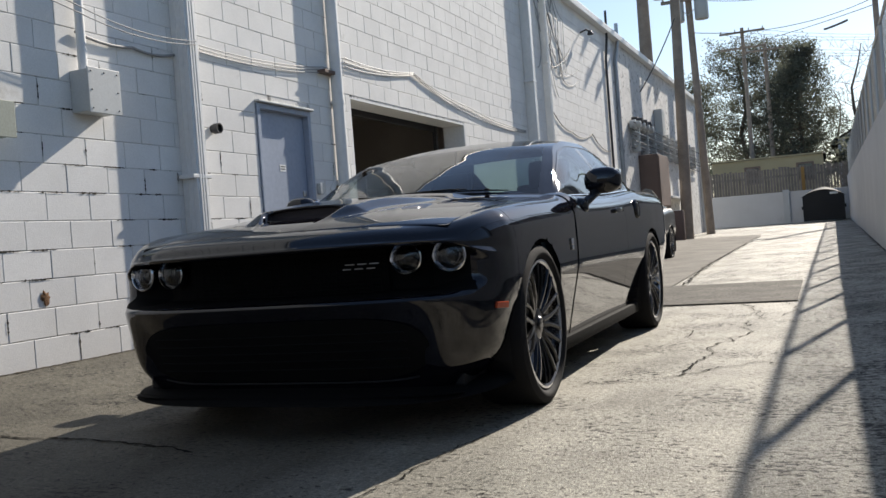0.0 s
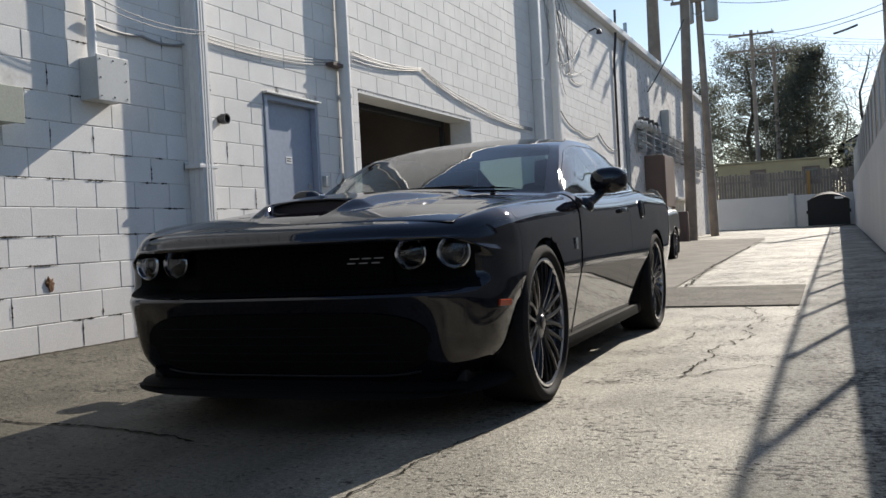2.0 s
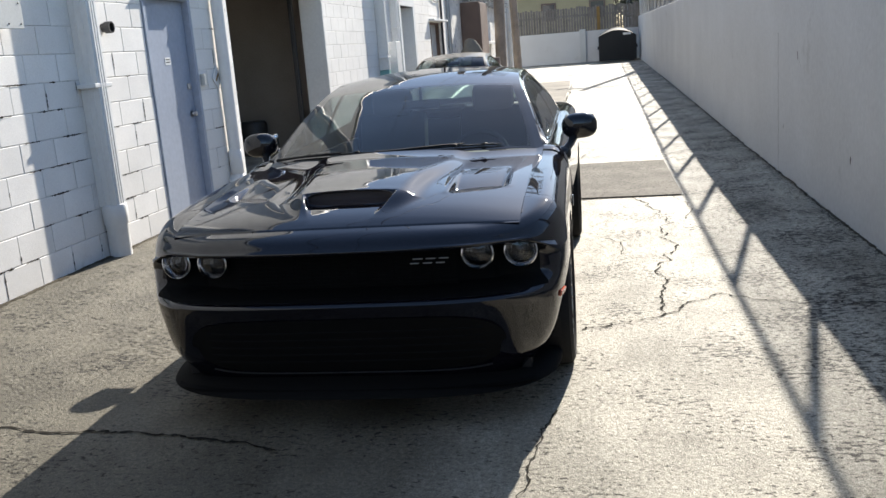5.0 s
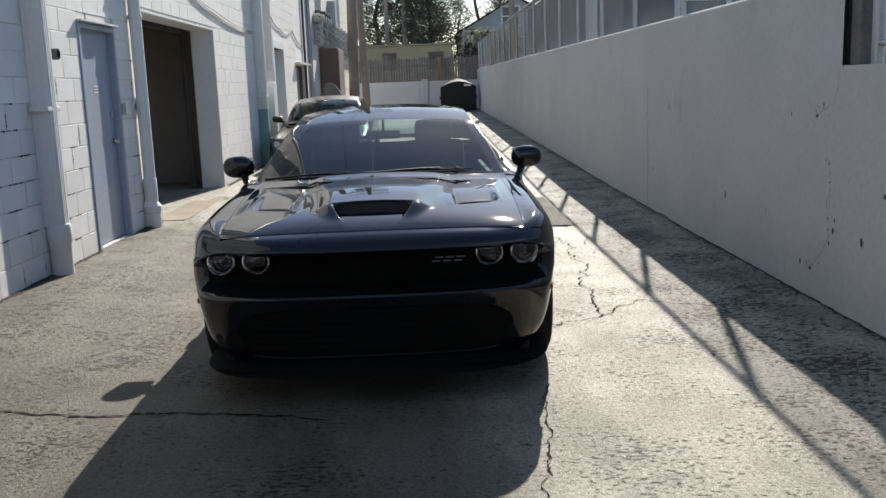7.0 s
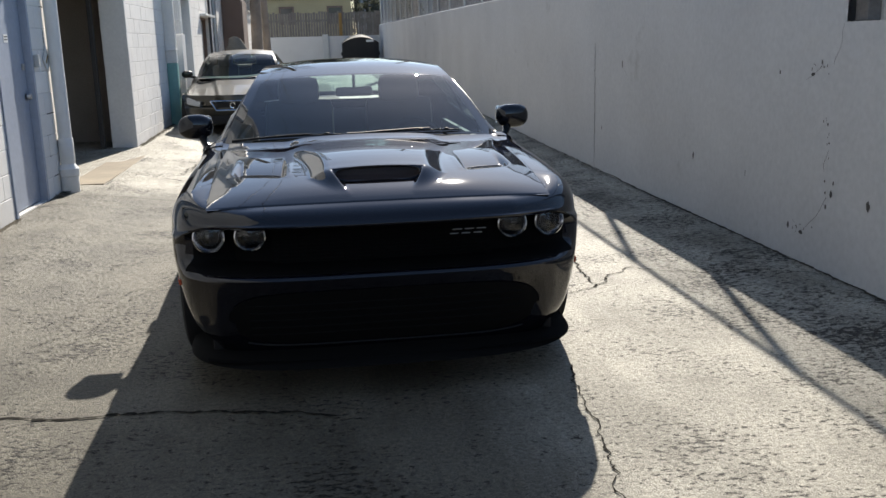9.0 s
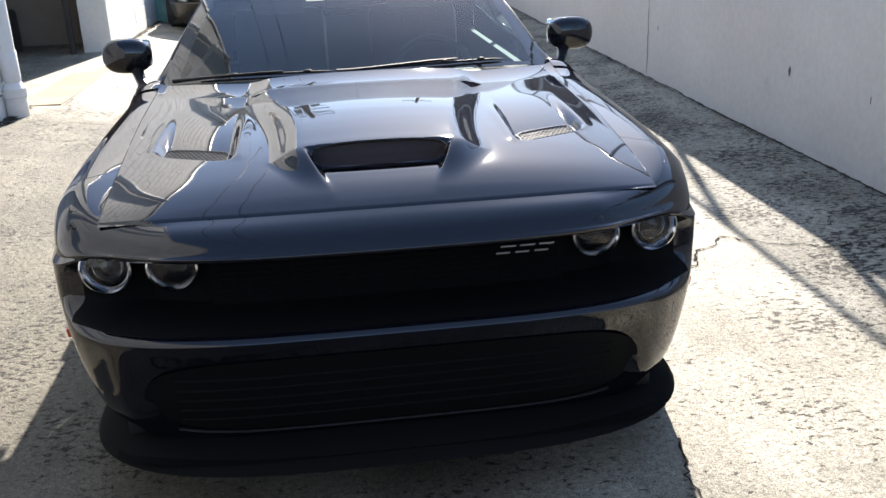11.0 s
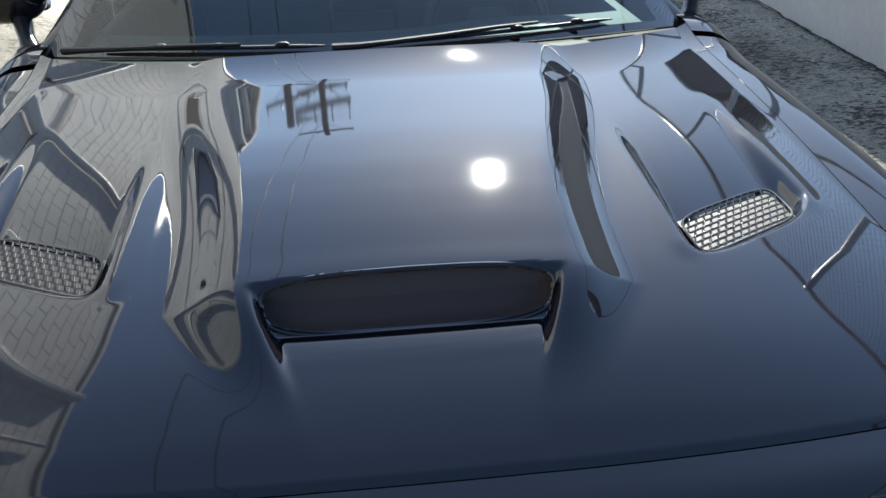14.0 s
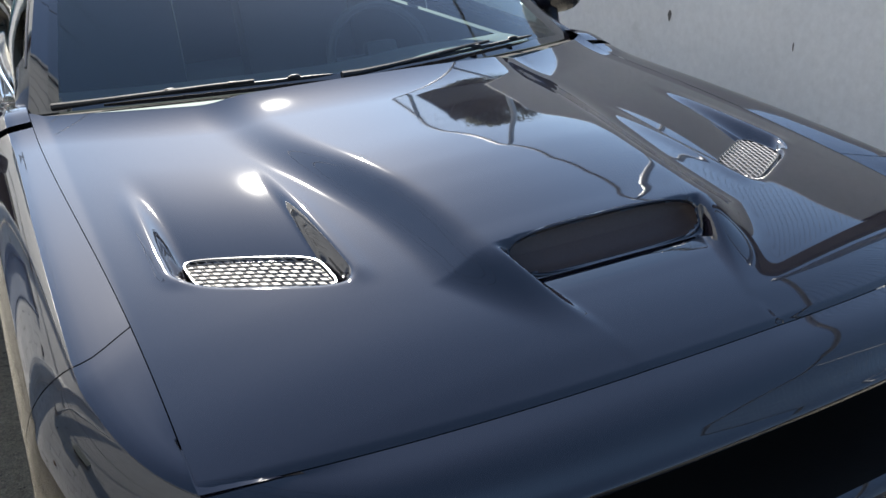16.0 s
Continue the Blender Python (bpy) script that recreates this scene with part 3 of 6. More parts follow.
def car_edge(c, u, v, s_frac):
    """Where the side skin ends above: at the bonnet, the window sill, the boot lid."""
    if v < c["nose_c"] and u < c["half"] * 0.87:
        hu = min(c["hood_u"], u * c["hood_u"] / (0.87 * c["half"]))
        hv = lerp(c["nose_v"], c["corner_v"], (hu / c["hood_u"]) ** 2.6)
        return hu, hv, c["hood"](hu, hv)
    if v < c["cowl_v"]:
        lo = c["nose_c"] - c["nose_b"] * (1 - 0.87 ** c["power"]) ** (1 / c["power"])
        k = max(0.0, (v - lo) / (c["cowl_v"] - lo))
        hv = lerp(c["corner_v"], c["cowl_v"], k)
        hu = hood_half(c, hv)
        return hu, hv, c["hood"](min(hu, c["hood_u"]), hv)
    belt = curve((c["cowl_v"], 1.8, 2.7), c["belt"])
    if v < c["tail_c"]:
        k = (v - c["cowl_v"]) / (c["tail_c"] - c["cowl_v"])
        h0 = c["hood"](c["hood_u"], c["cowl_v"])
        z = lerp(h0, belt(v), ease((v - c["cowl_v"]) / 0.3))
        return lerp(c["cowl_u"], 0.82 * c["half"] / 0.953, ease(k * 4)) - 0.07 * ease((v - 2.75) / 0.6), v, z
    k = (v - c["tail_c"]) / c["tail_b"]
    return u * 0.83 if u < c["half"] else 0.75, lerp(c["tail_c"], c["tail_c"] + c["tail_b"] - 0.10, k), lerp(belt(9), c["tail_z"], k)


def side_profile(c, front, rear, zt, deep=1.0, corner=0.0, full=0.0):
    """(inset, height) knots from the top edge down; the front holds the grille's recess."""
    g = c["grille"]
    side = [(0.100, zt - 0.003), (0.055, zt - 0.022), (0.020, zt - 0.065), (0.004, zt - 0.125), (0, 0.70), (0, 0.665), (0.001, 0.62), (0.008, 0.565), (0.020, 0.51), (0.036, 0.44), (0.062, 0.32), (0.085, 0.215)]
    cut = [(0.112, zt - 0.013), (0.074, zt - 0.034), (0.047, zt - 0.062), (0.034, 0.778), (0.044, 0.765), (0.235, 0.763), (0.235, 0.590), (0.060, 0.572), (0.020, 0.550), (0.060, 0.46), (0.112, 0.31), (0.160, 0.195)]
    shut = [(0.110, zt - 0.012), (0.070, zt - 0.033), (0.042, zt - 0.062), (0.026, 0.756), (0.018, 0.72), (0.012, 0.69), (0.008, 0.65), (0.006, 0.60), (0.010, 0.550), (0.048, 0.46), (0.104, 0.31), (0.160, 0.195)]
    nose = [(deep * a + (1 - deep) * p, deep * b + (1 - deep) * q) for (a, b), (p, q) in zip(cut, shut)]
    nose = [(a - full * (0.024, 0.046, 0.010)[i - 9] if i > 8 else a, z) for i, (a, z) in enumerate(nose)]
    side = [(a + corner * (0, -0.006, -0.010, 0.000, 0.070)[max(0, i - 7)], z) for i, (a, z) in enumerate(side)]
    if g < 0.9:
        nose = [(0.095, zt - 0.004), (0.045, zt - 0.018), (0.010, zt - 0.043), (0.0, zt - 0.066), (0.022, 0.752), (0.055, 0.742), (0.055, 0.588), (0.02, 0.566), (-0.006, 0.538), (0.0, 0.45), (0.035, 0.30), (0.085, 0.195)]
    tail = [(0.06, zt - 0.01), (0.02, zt - 0.04), (0.0, zt - 0.09), (0.0, zt - 0.16), (0.01, 0.76), (0.02, 0.70), (0.02, 0.62), (0.0, 0.56), (0.0, 0.50), (0.01, 0.42), (0.04, 0.32), (0.07, 0.24)]
    if g < 0.9:
        nose = [(a, z - (0.06 if 3 < i < 9 else 0)) for i, (a, z) in enumerate(nose)]
    return [tuple(front * n[i] + rear * t[i] + (1 - front - rear) * s[i] for i in (0, 1)) for s, n, t in zip(side, nose, tail)]


BROW_BACK = (0.3, 0.6, 0.9, 1, 1, 0, 0, 0, 0, 0, 0, 0)


def car_columns(c):
    """The skin's columns of points, from the nose round one side to the tail."""
    cols = []
    for s, u, v, nu, nv in plan_line(c):
        front = ease((0.945 * c["half"] / 0.953 - u) / 0.075) if v < 0.5 else 0.0
        rear = ease((0.90 * c["half"] / 0.953 - u) / 0.15) if v > 2 else 0.0
        eu, ev, ez = car_edge(c, u, v, s)
        deep, corner = ease((0.888 - u) / 0.042), ease((-0.34 - v) / 0.22) if c is COUPE else 0.0
        sweep = 0.042 * min(1, u / 0.80) ** 2.2 * ease((0.94 - u) / 0.10) if c is COUPE and v < -0.3 else 0.0
        knots = [(eu, ev, ez)] + [(u - nu * a, v - nv * a + sweep * back, z) for (a, z), back in zip(side_profile(c, front, rear, ez, deep, corner, ease((u - 0.62) / 0.18)), BROW_BACK)]
        ks = list(range(len(knots)))
        fs = [curve(ks, [k[i] for k in knots]) for i in range(3)]
        col = [Vector([f(j / 4) for f in fs]) for j in range(4 * (len(knots) - 1) + 1)]
        cols.append((s, u, v, col))
    if c is COUPE:
        near = [i for i, (s, u, v, col) in enumerate(cols) if v < -0.42 and 0.60 < u]
        for turn in range(45):
            for j in range(1, 19):
                mid = {i: (cols[i - 1][3][j] + cols[i][3][j] * 2 + cols[i + 1][3][j]) / 4 for i in near}
                for i in near:
                    cols[i][3][j] = mid[i]
        for turn in range(14):
            for j in range(19, 4 * 12):
                mid = {i: (cols[i - 1][3][j] + cols[i][3][j] * 2 + cols[i + 1][3][j]) / 4 for i in near if cols[i][1] > 0.80}
                for i in mid:
                    cols[i][3][j] = mid[i]
    return cols


def car_panel(c, cols, v0, v1, mirror, both=False):
    """The stretch of skin between two seams, with the wheel arches cut out."""
    pick = [col for s, u, v, col in cols if v0 < v < v1 or (v0 < -5 and v <= v1) or (v1 > 90 and v >= v0)]
    rows = [[Vector((p.x * mirror, p.y, p.z)) for p in col] for col in pick]
    if both:
        tail_side = v1 > 90
        other = [[Vector((-p.x, p.y, p.z)) for p in row] for row in rows[::-1]]
        rows = other[:-1] + rows if not tail_side else rows + other[1:]
    bm = grid(rows, flip=(mirror < 0) if not both else False)
    if both and c is COUPE and v0 < -5:
        deep = [abs(u) < 0.900 for s, u, v, col in cols if v <= v1]
        deep = deep[::-1][:-1] + deep
        per = len(rows[0]) - 1
        for k, f in enumerate(bm.faces):
            i, j = divmod(k, per)
            if deep[i] and deep[i + 1] and 20 <= j < 33:
                f.material_index = 1
    r, hub = c["arch"], c["hub"]
    for av in (0.0, c["wheelbase"]):
        gone = [f for f in bm.faces if math.hypot(f.calc_center_median().y - av, f.calc_center_median().z - hub) < r and abs(f.calc_center_median().x) > 0.55]
        bmesh.ops.delete(bm, geom=gone, context="FACES")
        for vert in bm.verts:
            d = Vector((vert.co.y - av, vert.co.z - hub))
            if d.length < r + 0.012 and abs(vert.co.x) > 0.55:
                d = d.normalized() * r
                vert.co.y, vert.co.z = av + d.x, hub + d.y
    if c is COUPE and v0 < 0:
        # the bumper's trailing edge slants forward below the side marker
        low = [f for f in bm.faces if abs(f.calc_center_median().x) > 0.6 and f.calc_center_median().z < 0.56 and -0.80 < f.calc_center_median().y < -0.25]
        low += list({e for f in low for e in f.edges}) + list({v for f in low for v in f.verts})
        bmesh.ops.bisect_plane(bm, geom=low, dist=0.0005, plane_co=(0, -0.372, 0.47), plane_no=(0, 1, -0.5), clear_outer=True)
    bmesh.ops.delete(bm, geom=[v for v in bm.verts if not v.link_faces], context="VERTS")
    bmesh.ops.recalc_face_normals(bm, faces=bm.faces)
    return bm


def car_rail(c):
    v, u, z = zip(*c["rail"])
    k = list(range(len(v)))
    return [curve(k, a) for a in (v, u, z)]


def top_rows(c, k0, k1, n0, n1, rows_n=24, cols_n=28):
    """The roof skin between the two rails, k along the rail's knots, n across from -1 to 1."""
    fv, fu, fz = car_rail(c)
    last = len(c["rail"]) - 1
    bow = curve((0, 3, 5, last), (c["cowl_bow"], 0.07, 0.0, -0.10))
    crown = curve((0, 3, 5, last), (c["crown0"], 0.034, 0.048, 0.03))
    rows = []
    for i in range(rows_n + 1):
        k = lerp(k0, k1, i / rows_n)
        row = []
        for j in range(cols_n + 1):
            n = lerp(n0, n1, j / cols_n)
            row.append((n * fu(k), fv(k) - bow(k) * (1 - n * n), fz(k) + crown(k) * (1 - abs(n) ** 2.4)))
        rows.append(row)
    return rows


def side_rows(c, v0, v1, q0, q1, sign, rows_n=20, cols_n=8):
    """The upper side between window sill and roof rail."""
    fv, fu, fz = car_rail(c)
    ks = np.linspace(0, len(c["rail"]) - 1, 400)
    vs = np.array([fv(k) for k in ks])
    rows = []
    for i in range(rows_n + 1):
        v = lerp(v0, v1, i / rows_n)
        k = float(np.interp(v, vs, ks))
        eu, ev, ez = car_edge(c, c["half"], max(v, c["cowl_v"] + 0.001), 0)
        row = []
        for j in range(cols_n + 1):
            q = lerp(q0, q1, j / cols_n)
            row.append((sign * (lerp(eu, fu(k), q) + 0.025 * math.sin(math.pi * q)), v, lerp(ez, fz(k), q)))
        rows.append(row)
    return rows


def wheel(name, parent, at, side, radius, rim_r, width, group):
    """A tyre on a many-spoked alloy rim with a brake disc behind; side +1 faces +u."""
    w = new(name)
    w.parent, w.location = parent, at
    w["label"] = "low-profile tyre on a dark polished multi-spoke alloy rim"
    s = side
    h = width / 2
    prof = [(rim_r + 0.004, -h * 0.80), (rim_r + 0.025, -h * 0.98), (radius - 0.035, -h), (radius - 0.008, -h * 0.90), (radius, -h * 0.70), (radius, h * 0.70), (radius - 0.008, h * 0.90), (radius - 0.035, h), (rim_r + 0.025, h * 0.98), (rim_r + 0.004, h * 0.80)]
    part("tyre", lathe([(r, x * s) for r, x in prof], 64, closed=True), M_RUBBER, w, smooth=True)
    rim = [(rim_r + 0.006, h * 0.84), (rim_r + 0.004, h * 0.90), (rim_r - 0.006, h * 0.91), (rim_r - 0.016, h * 0.86), (rim_r - 0.022, h * 0.5), (rim_r - 0.045, -h * 0.6), (rim_r + 0.004, -h * 0.82)]
    part("rim", lathe([(r, x * s) for r, x in rim], 64), M_RING, w, "polished rim edge", smooth=True)
    spokes = bmesh.new()
    for k in range(20):
        a = 2 * math.pi * (k // 2) / 10 + (0.10 if k % 2 else -0.10)
        b = 2 * math.pi * (k // 2) / 10 + (0.20 if k % 2 else -0.20)
        pts = []
        for t in (0.0, 0.35, 0.7, 1.0):
            ang, r = lerp(a, b, t), lerp(0.075, rim_r - 0.018, t)
            pts.append((s * (h * 0.62 + 0.030 * t + 0.012 * math.sin(math.pi * t)), r * math.cos(ang), r * math.sin(ang)))
        add_tube(spokes, pts, [0.017, 0.0105, 0.009, 0.012], 6)
    part("spokes", spokes, M_RIM, w, smooth=True)
    part("hub_cap", lathe([(0.0005, s * h * 0.80), (0.028, s * h * 0.79), (0.034, s * h * 0.74), (0.075, s * h * 0.70), (0.085, s * h * 0.55)], 32), M_RIM, w, smooth=True)
    part("brake_disc", lathe([(0.06, s * h * 0.10), (0.06, s * h * 0.24), (rim_r - 0.062, s * h * 0.24), (rim_r - 0.058, s * h * 0.17), (rim_r - 0.062, s * h * 0.10)], 48, closed=True), M_BRAKE, w, "bare steel brake disc", smooth=True)
    cal = bmesh.new()
    add_box(cal, (-0.045, -0.04, -0.10), (0.045, 0.04, 0.10), 0.015, pose(s * h * 0.3, rim_r - 0.105, 0.02))
    part("brake_caliper", cal, M_GLOSSBLACK, w)
    return w


def head_lamp(parent, u, v, z, r, ring, aim=0.0, main=False):
    """A round lamp: bright ring, dark bowl, projector bulb and clear lens."""
    lamp = new("headlight")
    lamp.parent, lamp.location = parent, (u, v, z)
    lamp.rotation_euler = (0, 0, aim)
    lamp["label"] = "round headlamp with a bright outer ring"
    part("bezel", lathe([(r * 0.74, 0.030), (r * 0.77, -0.002), (r * 0.80, -0.009), (r * 0.93, -0.020), (r, -0.017), (r * 1.02, 0.03)], 56, "y"), ring, lamp, "bright outer ring", smooth=True)
    if main:
        part("inner_ring", lathe([(r * 0.50, 0.030), (r * 0.51, 0.004), (r * 0.55, 0.000), (r * 0.60, 0.006), (r * 0.61, 0.040)], 40, "y"), M_CHROME, lamp, "chrome ring round the projector", smooth=True)
    part("bowl", lathe([(0.001, 0.055), (r * 0.5, 0.05), (r * 0.84, 0.015)], 40, "y"), M_GLOSSBLACK, lamp, smooth=True)
    part("projector", lathe([(0.001, 0.000), (r * 0.25, 0.006), (r * 0.42, 0.028), (r * 0.50, 0.030), (r * 0.52, 0.05)], 32, "y"), M_GLOSSBLACK, lamp, smooth=True)
    part("lens", lathe([(0.001, -0.020), (r * 0.5, -0.017), (r * 0.86, -0.006)], 40, "y"), M_LAMPGLASS, lamp, smooth=True)
    return lamp


def egg(size, at, seg=24):
    bm = bmesh.new()
    bmesh.ops.create_uvsphere(bm, u_segments=seg, v_segments=seg // 2, radius=1)
    for v in bm.verts:
        x, y, z = v.co
        d = (abs(x) ** 2.6 + abs(y) ** 2.6 + abs(z) ** 2.6) ** (1 / 2.6)
        v.co = Vector((x / d * size[0] + at[0], y / d * size[1] + at[1], z / d * size[2] + at[2]))
    return bm


def front_seat(parent, u, v):
    seat = new("front_seat")
    seat.parent = parent
    seat["label"] = "dark leather front seat with a headrest"
    part("cushion", box((u - 0.25, v - 0.30, 0.42), (u + 0.25, v + 0.25, 0.58), 0.06), M_CABIN, seat, smooth=True)
    part("backrest", box((-0.25, -0.07, 0.0), (0.25, 0.07, 0.62), 0.065, pose(u, v + 0.27, 0.53, -18)), M_CABIN, seat, smooth=True)
    part("headrest", box((-0.15, -0.06, 0.0), (0.15, 0.06, 0.21), 0.06, pose(u, v + 0.42, 1.08, -10)), M_CABIN, seat, smooth=True)


def skin_spot(c, v, z, out):
    """The place and lie of a car's skin by v and z: along the body, out of it, upwards."""
    cols = [col for _, _, _, col in car_columns(c)]
    i, j = min(((i, j) for i in range(1, len(cols) - 1) for j in range(2, 48) if cols[i][j].x > 0.6), key=lambda q: abs(cols[q[0]][q[1]].y - v) + abs(cols[q[0]][q[1]].z - z))
    along, up = (cols[i + 1][j] - cols[i - 1][j]).normalized(), (cols[i][j - 1] - cols[i][j + 1]).normalized()
    side = along.cross(up).normalized()
    side = side if side.x > 0 else -side
    m = Matrix((side, along, side.cross(along))).transposed().to_4x4()
    m.translation = cols[i][j] + side * out
    return m


def build_car(c, name, label, at, paint, group="", turn=0.0):
    car = thing(name, label, "car", at, group, turn=turn)
    cols = car_columns(c)
    s0, s1, s2, s3 = c["seams"]
    nose = car_panel(c, cols, -9, s0, 1, True)
    part("front_bumper", nose, (paint, M_GRILLE), car, smooth=True, angle=35)
    part("rear_bumper", car_panel(c, cols, s3, 99, 1, True), paint, car, smooth=True, angle=35)
    for m in (1, -1):
        part("front_fender", car_panel(c, cols, s0, s1, m), paint, car, smooth=True, angle=50)
        door = part("door", car_panel(c, cols, s1, s2, m), paint, car, smooth=True, angle=50)
        part("rear_fender", car_panel(c, cols, s2, s3, m), paint, car, smooth=True, angle=50)
        at = Matrix.Diagonal((m, 1, 1, 1)) @ skin_spot(c, s2 - 0.22, 0.875 if c is COUPE else 0.80, 0.006)
        part("door_handle", box((-0.014, -0.11, -0.015), (0.016, 0.11, 0.015), 0.010, at), paint, door, "body-coloured pull handle", smooth=True)
    # bonnet
    rows = []
    nv, nu = (260, 280) if c is COUPE else (60, 60)
    for i in range(nv + 1):
        row = []
        for j in range(nu + 1):
            n = lerp(-1, 1, j / nu)
            v0 = lerp(c["nose_v"], c["corner_v"], abs(n) ** 2.6) + 0.004
            v1 = c["cowl_v"] - 0.015 - c["cowl_bow"] * (1 - n * n)
            v = lerp(v0, v1, i / nv)
            u = n * (hood_half(c, v) - 0.0018)
            row.append((u, v, c["hood"](min(abs(u), c["hood_u"]), v) - 0.003 * ease((0.010 - (v - v0)) / 0.010)))
        rows.append(row)
    if c is COUPE:
        def keep(i, j):
            cell = [rows[i + p][j + q] for p in (0, 1) for q in (0, 1)]
            return not all(in_mouth(x, y) for x, y, z in cell)
        bonnet = part("hood", grid(rows, keep=keep), paint, car, "domed bonnet with a scoop and two mesh vents", smooth=True, angle=55)
    else:
        bonnet = part("hood", grid(rows), paint, car, smooth=True, angle=55)
    # cabin top
    last = len(c["rail"]) - 1
    part("windshield", grid(top_rows(c, 0.10, 2.82, -0.915, 0.915)), M_SHIELD, car, "clear laminated windscreen", smooth=True)
    part("windshield_edge", grid(top_rows(c, 2.82, 2.93, -0.945, 0.945, 3)), M_FRIT, car, "black printed edge of the windscreen", smooth=True)
    for n0, n1 in ((0.915, 0.945), (-0.945, -0.915)):
        part("windshield_edge", grid(top_rows(c, 0.10, 2.82, n0, n1, 24, 2)), M_FRIT, car, smooth=True)
    part("windshield_band", grid(top_rows(c, -0.0, 0.10, -1, 1, 3)), M_FRIT, car, smooth=True)
    part("roof", grid(top_rows(c, 2.93, 5.9, -1, 1, 30)), paint, car, smooth=True)
    part("rear_window", grid(top_rows(c, 6.15, last - 0.25, -0.66, 0.66)), M_REARGLASS, car, smooth=True)
    part("rear_window_frame", grid(top_rows(c, 5.9, 6.15, -0.66, 0.66, 4)), paint, car, smooth=True)
    part("rear_window_frame", grid(top_rows(c, last - 0.25, last, -0.66, 0.66, 4)), paint, car, smooth=True)
    for m in (1, -1):
        part("pillar", grid(top_rows(c, 0.0, 2.93, 0.945 * m, 1.0 * m, 20, 3)), paint, car, smooth=True)
        part("pillar", grid(top_rows(c, 5.9, last, 0.66 * m, 1.0 * m, 12, 6)), paint, car, smooth=True)
        g0, g1, g2, g3 = c["glass_v"]
        lastv = c["rail"][-1][0]
        part("window_frame", grid(side_rows(c, g0, g3, 0.0, 0.05, m, 30, 2)), M_GLOSSBLACK, car, smooth=True)
        part("window_frame", grid(side_rows(c, g0, g3, 0.86, 1.0, m, 30, 3)), paint, car, smooth=True)
        part("pillar", grid(side_rows(c, c["rail"][0][0], g0, 0.0, 1.0, m, 10, 8)), M_GLOSSBLACK, car, smooth=True)
        part("pillar", grid(side_rows(c, g1, g2, 0.05, 0.86, m, 2, 8)), M_GLOSSBLACK, car, smooth=True)
        part("pillar", grid(side_rows(c, g3, lastv, 0.0, 1.0, m, 12, 8)), paint, car, smooth=True)
        part("side_window", grid(side_rows(c, g0, g1, 0.05, 0.86, m, 16, 8)), M_TINT, car, "lightly tinted door glass", smooth=True)
        part("side_window", grid(side_rows(c, g2, g3, 0.05, 0.86, m, 12, 8)), M_TINT, car, "small fixed quarter glass", smooth=True)
        trim = side_rows(c, g0 - 0.05, g3, 0.90, 0.94, m, 40, 1)
        part("window_trim", tube([r[0] for r in trim], 0.004, 6), M_RIM, car, "thin dark window trim", smooth=True)
        sill = side_rows(c, g0 - 0.1, g3, 0.02, 0.03, m, 40, 1)
        part("window_trim", tube([(r[0][0] + 0.006 * m, r[0][1], r[0][2]) for r in sill], 0.005, 6), M_CHROME, car, smooth=True)
    # boot lid
    rl = c["rail"][-1]
    deck = [[(n * lerp(0.74, 0.70, t), lerp(rl[0] - 0.10 * (0 if t else 1), c["tail_c"] + c["tail_b"] - 0.11, t) + 0.06 * (1 - n * n) * (1 - t), lerp(rl[2] + 0.01, c["tail_z"] + 0.015, t) + 0.02 * (1 - n * n)) for n in [k / 10 - 1 for k in range(21)]] for t in [k / 8 for k in range(9)]]
    part("trunk_lid", grid(deck), paint, car, smooth=True)
    # underside, wells and cabin
    part("underbody", box((-0.78, c["nose_c"] - c["nose_b"] + 0.25, 0.19), (0.78, c["tail_c"] + c["tail_b"] - 0.25, 0.24), 0.01), M_PLASTIC, car)
    for av in (0.0, c["wheelbase"]):
        for m in (1, -1):
            arc = [(m * x, av + (c["arch"] + 0.01) * math.cos(a), c["hub"] + (c["arch"] + 0.01) * math.sin(a)) for x in (0.55, 0.90) for a in [math.pi * (k / 20 * 1.3 - 0.15) for k in range(21)]]
            part("wheel_well", joined(grid([arc[:21], arc[21:]]), box((m * 0.55 - 0.01, av - c["arch"], c["hub"] - 0.1), (m * 0.55 + 0.01, av + c["arch"], c["hub"] + c["arch"]))), M_PLASTIC, car)
    part("firewall", box((-0.70, 0.55, 0.25), (0.70, 0.60, 0.86)), M_CABIN, car)
    part("cabin_floor", box((-0.72, 0.60, 0.26), (0.72, 3.0, 0.32)), M_CABIN, car)
    part("door_lining", box((0.74, 0.8, 0.3), (0.77, 2.6, c["belt"][0] - 0.04)), M_CABIN, car)
    part("door_lining", box((-0.77, 0.8, 0.3), (-0.74, 2.6, c["belt"][0] - 0.04)), M_CABIN, car)
    dash = [[(n * 0.72, lerp(0.72, 1.22, t) - 0.10 * (1 - n * n), 0.915 + 0.035 * math.sin(math.pi * t) - 0.20 * ease((t - 0.75) / 0.25) + 0.015 * math.exp(-((n - 0.5) / 0.25) ** 2)) for n in [k / 12 - 1 for k in range(25)]] for t in [k / 12 for k in range(13)]]
    part("dashboard", grid(dash), M_CABIN, car, smooth=True)
    for u in (0.37, -0.37):
        front_seat(car, u, 1.85)
    part("rear_seat", joined(box((-0.62, 2.45, 0.45), (0.62, 2.85, 0.60), 0.06), box((-0.62, -0.07, 0), (0.62, 0.07, 0.48), 0.06, pose(0, 2.88, 0.55, -22))), M_CABIN, car, smooth=True)
    ring = [(0.185 * math.cos(a), 0, 0.185 * math.sin(a)) for a in [2 * math.pi * k / 32 for k in range(33)]]
    tilt = pose(0.37, 1.30, 0.86, -22)
